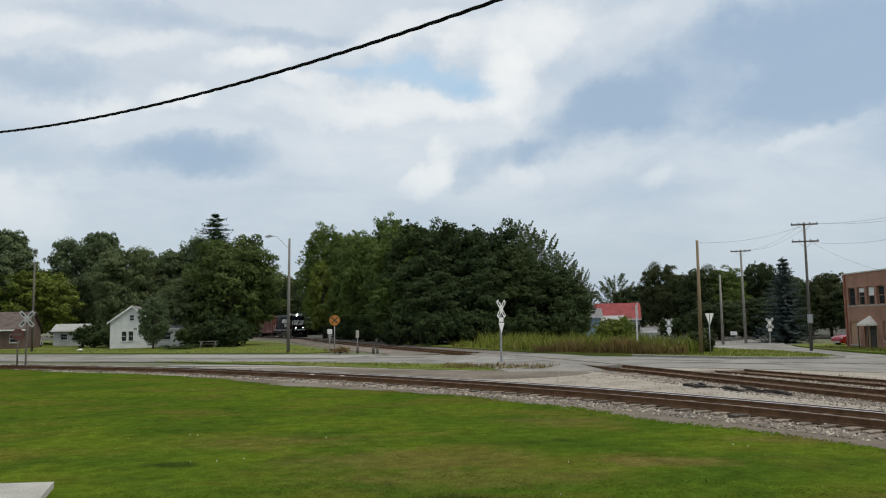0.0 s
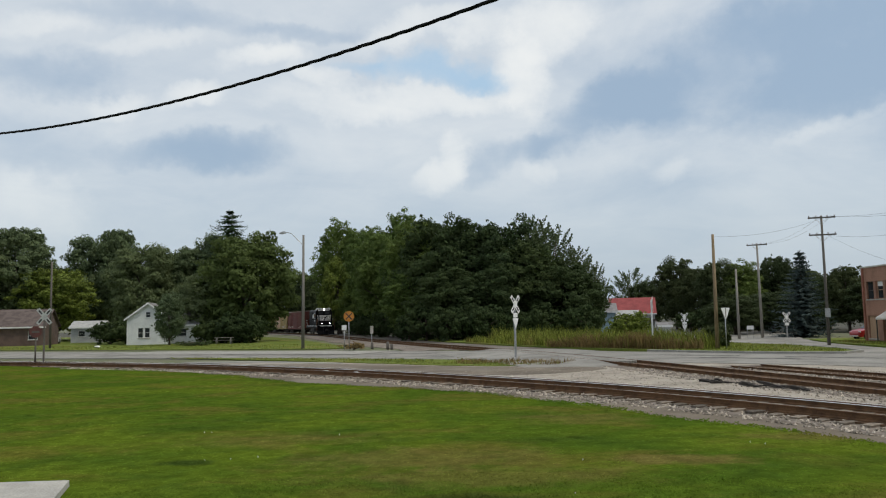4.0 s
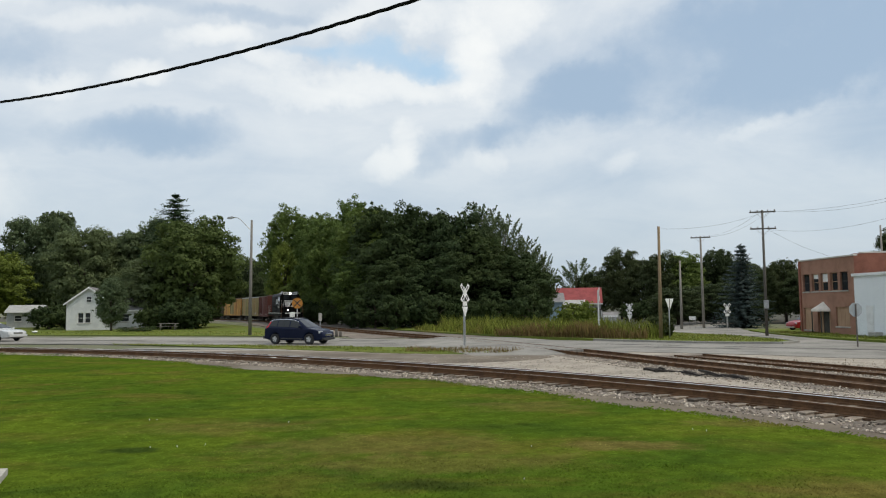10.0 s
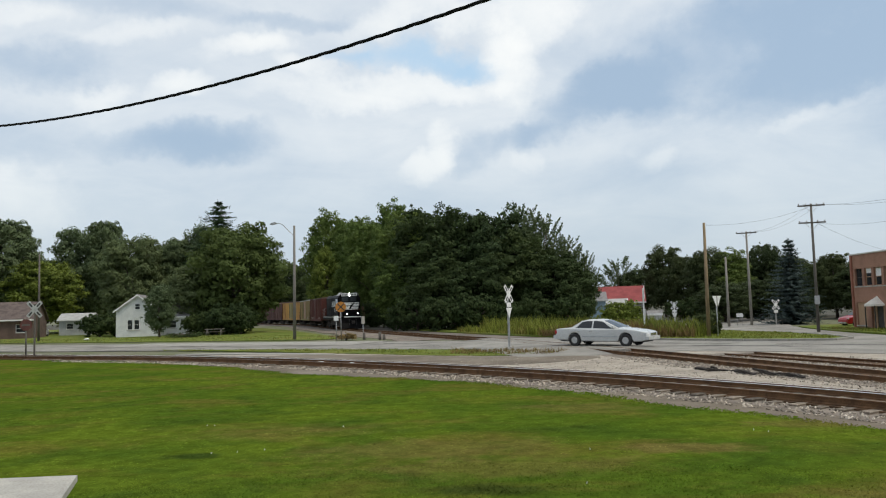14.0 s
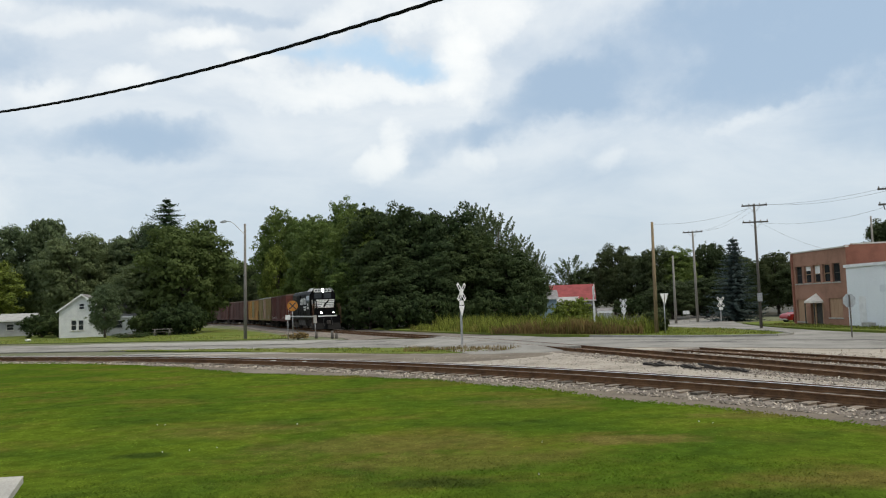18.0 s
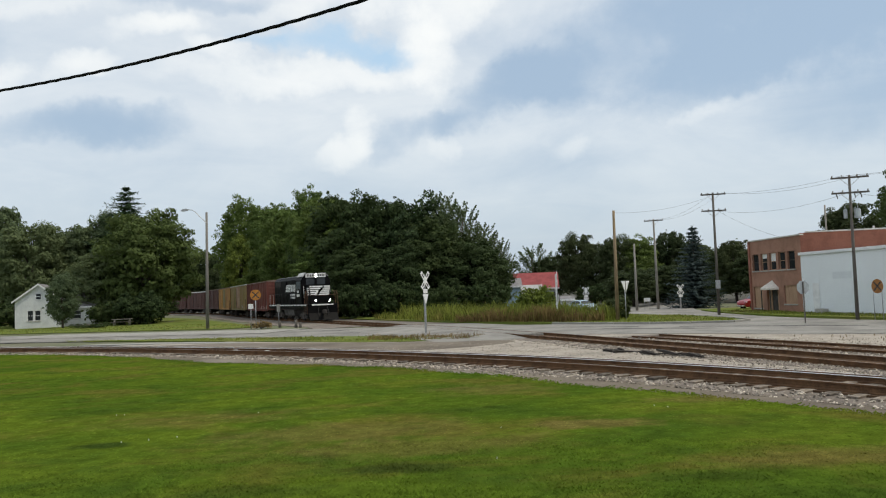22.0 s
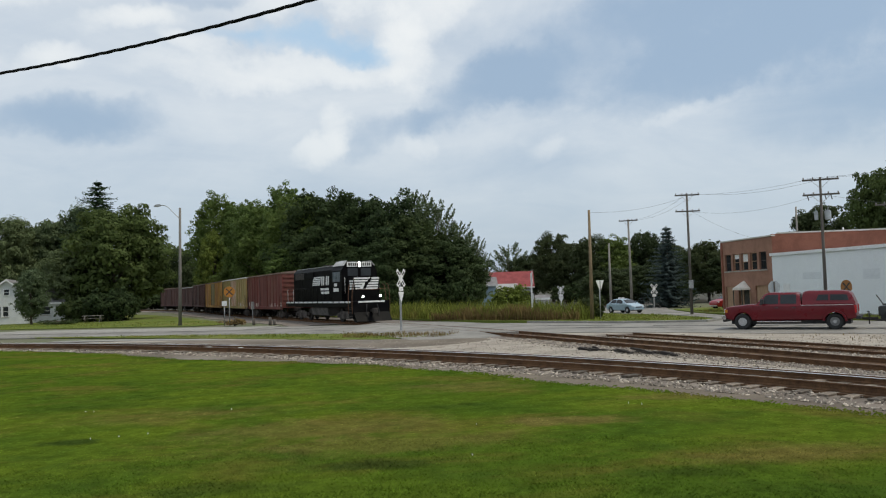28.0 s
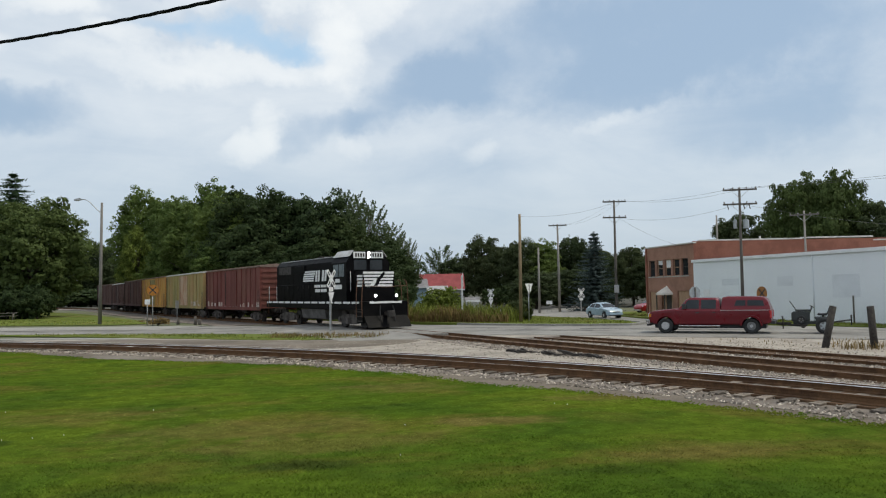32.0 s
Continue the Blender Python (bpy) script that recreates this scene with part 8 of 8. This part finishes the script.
strip("near_ballast", NEAR, NEAR.nearest(-36, 53.5), NEAR.nearest(22, -25), 1.8, 1.8, 0.0, "ballast", "grey ballast shoulder of the curving track", "track bed", 1.0, 0.5)
strip("main_ballast", MAIN, MAIN.nearest(7.4, 41), MAIN.nearest(29, -38), 1.7, 1.8, -0.012, "ballast", "dark ballast under the main track", "track bed", 1.0, 0.4)
strip("spur_ballast", SPUR, 2.0, SPUR.length, 1.6, 1.7, -0.016, "ballast", "dark ballast under the side track", "track bed", 1.0, 0.4)
strip("near_track_fill", NEAR, NEAR.nearest(-36, 53.5), NEAR.nearest(22, -25), 0.95, 0.95, 0.045, "oily", "dark rust-stained ballast between the rails", "track bed", 1.0, 0.12, 0.06)
strip("main_track_fill", MAIN, MAIN.nearest(7.4, 41), MAIN.nearest(29, -38), 0.95, 0.95, 0.0, "oily", "dark rust-stained ballast between the rails", "track bed", 1.0, 0.12, 0.06)
strip("spur_track_fill", SPUR, 3.0, SPUR.length, 0.95, 0.95, -0.012, "oily", "dark rust-stained ballast between the rails", "track bed", 1.0, 0.12, 0.06)
xy, off = beside(NEAR, sn0, sn1, 30000, 2.05, 51)
keep = (np.abs(off) > 1.36) | ((np.abs(off) > 0.85) & (np.arange(len(off)) % 5 == 0))
xy, off = xy[keep], off[keep]
stones("ballast_stones", xy, 0.034, lambda q: np.where(np.abs(off) < 1.5, 0.02, 0.008), "stone", "angular grey ballast stones along the curving track", 52)
xy, off = beside(MAIN, MAIN.nearest(9.3, 34), MAIN.nearest(18, 1), 12000, 2.4, 53)
xy = xy[np.abs(off) > 0.85]
stones("ballast_stones", xy, 0.028, lambda q: np.full(len(q), 0.0), "stone", "grey ballast stones along the main track", 54)
xy, off = beside(SPUR, 5, SPUR.nearest(21, 3), 5000, 2.0, 55)
xy = xy[np.abs(off) > 0.85]
stones("ballast_stones", xy, 0.032, lambda q: np.full(len(q), -0.005), "stone", "grey ballast stones along the side track", 56)
xs, ys = scatter([(-3, 33), (5, 40), (12, 34), (21, 26), (22, 20), (16, 14), (12, 14), (6, 25)], 14000, 57)
stones("yard_stones", np.stack([xs, ys], 1), 0.02, lambda q: np.full(len(q), -0.012), "stone", "loose pale stones in the gravel yard", 58)
white_stone = tagged(part("white_stone", box(bmesh.new(), -0.14, 0.14, -0.1, 0.1, 0, 0.16, 0.04), "sign_white"), "single white stone beside the rail", "stone")
white_stone.matrix_basis = pose(-5.83, 34.75, 0.0, 0, 0, 20)
white_stone2 = tagged(part("white_stone", box(bmesh.new(), -0.1, 0.1, -0.07, 0.07, 0, 0.11, 0.03), "sign_white"), "small white stone beside the rail", "stone")
white_stone2.matrix_basis = pose(-4.4, 34.3, 0.0, 0, 0, -30)

# tar patches and filled cracks in the road
for i, (x, y, L, w, a) in enumerate(((3.2, 52.6, 5.5, 0.5, -24), (-3.0, 54.6, 4.0, 0.35, -28), (7.5, 48.0, 6.0, 0.3, -32), (12.5, 44.6, 7.0, 0.25, -36), (15.0, 40.2, 5.0, 0.4, -38), (1.0, 48.3, 6.0, 0.22, -27), (19.5, 38.6, 6.5, 0.3, -42), (-12, 58.2, 9.0, 0.25, -25), (-20, 60.6, 8.0, 0.3, -24), (22.5, 36.2, 4.0, 0.5, -45))):
    rg = random.Random(70 + i)
    n = 14
    up_, lo_ = [], []
    for k in range(n + 1):
        u = L * (k / n - 0.5)
        mid = 0.25 * w * math.sin(k * 0.9 + i)
        up_.append((u, mid + w * rg.uniform(0.2, 0.6)))
        lo_.append((u, mid - w * rg.uniform(0.2, 0.6)))
    tp = tagged(part("tar_patch", prism(bmesh.new(), lo_ + up_[::-1], "z", 0.0, 0.009), "tar"), "dark irregular tar patch in worn asphalt", "road patch", kind="structure")
    tp.matrix_basis = pose(x, y, 0.004, 0, 0, a)

# pale concrete edges of the road and kerb of the island
strip("road_edge", ROAD, ROAD.nearest(-30, 64), ROAD.nearest(-6, 53.8), 5.75, -5.25, 0.03, "kerb", "pale concrete edging along the road", "kerb", 1.0, 0.08)
sheet("sand_strip", [(-17, 48.9), (-11.5, 47.6), (-6.2, 43.6), (-6.6, 43.1), (-12, 46.2), (-17.2, 48.0)], 0.0, "kerb", "pale sandy strip beside the grass", 1, category="sand")


def kerb_line(pts, group="kerb stones"):
    p = rounded([(x, y, 0) for x, y in pts], 2)
    s = along(p)
    L = s[-1]
    n = max(1, round(L / 2.4))
    w = Way([(q.x, q.y) for q in p], 0)
    k = thing("kerb", Matrix(), "low pale concrete kerb round the grass island", "kerb", kind="structure")
    for i in range(n):
        a, b = w.at(L * i / n + 0.01), w.at(L * (i + 1) / n - 0.01)
        d = b - a
        o = part("kerb_stone", bx(0, d.length, -0.09, 0.09, -0.1, 0.125, 0.02), "kerb", k)
        o.matrix_basis = pose(a.x, a.y, 0, 0, 0, math.degrees(math.atan2(d.y, d.x)))


kerb_line([(12.2, 50.0), (14.2, 47.4), (16.7, 44.75), (19.0, 43.3), (21.4, 42.35), (22.7, 43.4), (23.1, 46.5), (23.2, 51)])

# ---- railway ties and crossing planks, piece by piece ----
tie_mesh = part("tie", bx(-1.28, 1.28, -0.115, 0.115, -0.14, 0.0, 0.012), "tie", near_track[0])
first = True


def ties(way, s0, s1, z, parent, gap=0.56):
    global first
    rng = random.Random(8)
    s = s0
    while s < s1:
        c, n = way.at(s), way.side(s)
        m = pose(c.x + rng.uniform(-0.04, 0.04), c.y + rng.uniform(-0.04, 0.04), z + rng.uniform(-0.012, 0.008), 0, rng.uniform(-0.5, 0.5), math.degrees(math.atan2(n.y, n.x)) + rng.uniform(-2, 2))
        if first:
            tie_mesh.matrix_basis, first = m, False
        else:
            share("tie", tie_mesh, m, parent)
        s += gap * rng.uniform(0.93, 1.07)


ties(NEAR, NEAR.nearest(-24, 47), NEAR.nearest(16, -3), 0.052, near_track[0])
ties(MAIN, MAIN.nearest(8.9, 35.5), MAIN.nearest(18.5, 0), -0.026, main_track[0])
ties(SPUR, 3.5, SPUR.nearest(22, 0), -0.075, spur_track[0])
ties(MAIN, MAIN.nearest(-12, 97), MAIN.nearest(1.5, 59), -0.026, main_track[0], 0.6)
planks = thing("crossing_planks", Matrix(), "worn grey timber planks between the rails where the track crosses the road", "crossing", kind="structure")
# asphalt ramps that bring the road up to the rails
for sg in (-1, 1):
    bm = bmesh.new()
    rows = []
    r0, r1 = MAIN.nearest(2.4, 56.4), MAIN.nearest(8.6, 36.6)
    for s in np.arange(r0, r1, 0.5):
        c, n = MAIN.at(s), MAIN.side(s) * sg
        low_ = min(1.0, (s - r0) / 2.0, (r1 - 0.5 - s) / 3.0)
        rows.append([bm.verts.new((c.x + n.x * o, c.y + n.y * o, -0.03 + (z + 0.03) * max(0.0, low_))) for o, z in ((0.8, -0.03), (0.8, 0.131), (1.9, 0.12), (3.0, 0.06), (5.2, 0.012), (5.2, -0.03))])
    for q, w in zip(rows, rows[1:]):
        for k in range(5):
            bm.faces.new((q[k], w[k], w[k + 1], q[k + 1]))
    bmesh.ops.recalc_face_normals(bm, faces=bm.faces[:])
    tagged(part("crossing_ramp", bm, "asphalt"), "worn asphalt ramp up to the rails at the crossing", "road", kind="structure")
sa, sb = MAIN.nearest(2.6, 56), MAIN.nearest(8.2, 38.4)
for off in (-0.52, -0.26, 0.0, 0.26, 0.52):
    s = sa
    while s < sb:
        c, n = MAIN.at(s + 1.2), MAIN.side(s + 1.2)
        o = part("plank", bx(-1.19, 1.19, -0.124, 0.124, -0.05, 0.126, 0.01), "plank_grey", planks)
        o.matrix_basis = pose(c.x + n.x * off, c.y + n.y * off, 0, 0, 0, math.degrees(math.atan2(-n.x, n.y)))
        s += 2.4


# ---- what moves ----
RAIL_TOP = 0.135
S_HEAD = lambda t: 101.6435 + 3.65410874 * t + 0.0491649131 * t ** 2 - 0.00409606321 * t ** 3 + 7.20746056e-05 * t ** 4
HEAD_X = 5.65  # the headlight, ahead of the locomotive's middle


def spread(a, b, step):
    return [a + (b - a) * i / round((b - a) / step) for i in range(round((b - a) / step) + 1)]


def turning(wheel, rest, times, angle):
    """Keys a wheel that rolls about its axle: angle(t) in degrees."""
    walk(wheel, [(t, rest @ Matrix.Rotation(radians(angle(t)), 4, "Y")) for t in times])


def hump(p):
    """The height of the road, which rises a little to the rails at the crossing."""
    if not 38 < p.y < 58:
        return 0.0
    c = MAIN.at(MAIN.nearest(p.x, p.y))
    return float(np.interp(math.hypot(p.x - c.x, p.y - c.y), (0, 1.9, 3.0, 5.2), (0.115, 0.105, 0.06, 0.0)))


def drive(body, way, s_of, times, half, z=0.0, wheels=(), r=0.34):
    rows = []
    for t in times:
        s = s_of(t)
        a, b = way.at(s + half), way.at(s - half)
        za, zb, d = hump(a), hump(b), a - b
        rows.append((t, pose((a.x + b.x) / 2, (a.y + b.y) / 2, z + (za + zb) / 2, 0, -math.degrees(math.atan2(za - zb, 2 * half)), math.degrees(math.atan2(d.y, d.x)))))
    walk(body, rows)
    for w in wheels:
        rest = w.matrix_basis.copy()
        turning(w, rest, times, lambda t: math.degrees(s_of(t) / r))


def motions():
    times = spread(0, 32, 0.2)
    gap = HEAD_X
    walk(loco, [(t, MAIN.stance(S_HEAD(t) - gap, 5.2, RAIL_TOP)) for t in times])
    back = gap + 9.55
    for c, long in zip(CARS, (14.2, 15.4, 15.4, 15.4, 15.4, 15.4)):
        back += long / 2 + 0.4
        walk(c, [(t, MAIN.stance(S_HEAD(t) - back, long / 2 - 2.0, RAIL_TOP)) for t in spread(0, 32, 0.4)])
        back += long / 2 + 0.4
    for w, r in WHEELS:
        rest = w.matrix_basis.copy()
        turning(w, rest, times, lambda t: math.degrees(S_HEAD(t) / r))
    # cars on the road
    drive(suv, LANE_NEAR, SUV_S, [0.0] + spread(5.0, 16.0, 1 / 30) + [32.0], 1.35, 0.0, suv_wheels, 0.345)
    drive(sedan, LANE_NEAR, SEDAN_S, [0.0] + spread(7.0, 18.0, 1 / 30) + [32.0], 1.46, 0.0, sedan_wheels, 0.335)
    tt = [0.0] + spread(20.0, 28.4, 1 / 15) + [32.0]
    drive(truck, LANE_FAR, TRUCK_S, tt, 1.97, 0.0, truck_wheels, 0.365)
    drive(trailer, LANE_FAR, lambda t: TRUCK_S(t) - 4.95, tt, 1.2, 0.0, [], 0.24)
    drive(mower, LANE_FAR, lambda t: TRUCK_S(t) - 4.95, tt, 1.2, 0.0, mower_wheels, 0.36)
    drive(blue_car, SIDE, BLUE_S, spread(0, 32, 0.2), 1.03, 0.0, blue_wheels, 0.254)


def keyed(rows):
    """Smooth values between rows of (t, s), steady before the first and after the last."""
    ts, ss = [r[0] for r in rows], [r[1] for r in rows]
    slopes = []
    for i in range(len(rows)):
        a, b = max(0, i - 1), min(len(rows) - 1, i + 1)
        slopes.append((ss[b] - ss[a]) / (ts[b] - ts[a]))
    slopes[0] = slopes[-1] = 0.0

    def f(t):
        if t <= ts[0]:
            return ss[0]
        if t >= ts[-1]:
            return ss[-1]
        i = max(k for k in range(len(ts) - 1) if ts[k] <= t)
        d = ts[i + 1] - ts[i]
        u = (t - ts[i]) / d
        return ((2 * u ** 3 - 3 * u ** 2 + 1) * ss[i] + (u ** 3 - 2 * u ** 2 + u) * d * slopes[i] + (-2 * u ** 3 + 3 * u ** 2) * ss[i + 1] + (u ** 3 - u ** 2) * d * slopes[i + 1])
    return f


LANE_NEAR = Way([(-150, 119), (-90, 91), (-50, 71.3), (-28.2, 61.5), (-16.2, 55.6), (-6.6, 51.0), (-0.7, 47.9), (4.8, 44.8), (9.8, 41.4), (14.2, 37.9), (18.4, 34.0), (30, 22.5), (60, -8.5), (90, -40)])
LANE_FAR = Way([(90, -36.4), (60, -4.9), (34, 22.6), (25.6, 30.2), (22.3, 32.9), (19.1, 35.4), (15, 39.4), (10.5, 43.9), (5, 47.6), (-6, 54.2), (-28, 64.8), (-60, 80)])
SIDE = Way([(2, 110), (9.5, 97), (15, 86), (19.9, 73.1), (22.1, 64.8), (23.9, 60.2), (25.0, 54.5), (25.2, 48), (25.5, 40)])


def by_bearing(way, rows):
    """Distances along a line at which bearings from the filmer are met."""
    out = []
    ss = np.arange(0, way.length, 0.1)
    az = np.array([math.degrees(math.atan2(way.at(s).x, way.at(s).y)) if way.at(s).y > 1 else 180.0 for s in ss])
    for t, a in rows:
        out.append((t, float(ss[int(np.argmin(np.abs(az - a)))])))
    return out


SUV_S = by_bearing(LANE_NEAR, [(8.0, -23.94), (8.5, -20.58), (9.0, -16.89), (9.5, -12.59), (10.0, -7.77), (10.5, -2.21), (11.0, 3.97), (11.5, 10.8), (12.0, 18.19), (12.5, 25.92)])
SUV_S = keyed([(5.0, SUV_S[0][1] - 34.0)] + SUV_S + [(16.0, SUV_S[-1][1] + 34.0)])
SEDAN_S = by_bearing(LANE_NEAR, [(10.5, -24.26), (11.0, -21.09), (11.5, -17.47), (12.0, -13.34), (12.5, -8.56), (13.0, -3.13), (13.5, 3.16)])
SEDAN_S = keyed([(7.0, SEDAN_S[0][1] - 38.0)] + SEDAN_S + [(15.2, SEDAN_S[-1][1] + 24.0), (18.0, SEDAN_S[-1][1] + 60.0)])
TRUCK_S = [(t, s - 2.1) for t, s in by_bearing(LANE_FAR, [(25.0, 35.8), (25.3, 33.9), (25.5, 32.6), (26.3, 30.0), (27.4, 28.86), (28.3, 28.86)])]
TRUCK_S = keyed([(20.0, TRUCK_S[0][1] - 30.0)] + TRUCK_S)
BLUE_S = keyed(by_bearing(SIDE, [(0.0, 3.0), (14.0, 8.0), (22.0, 16.0), (25.0, 19.0), (27.5, 20.4), (28.0, 20.8), (31.0, 23.6), (32.0, 24.5)]))

motions()
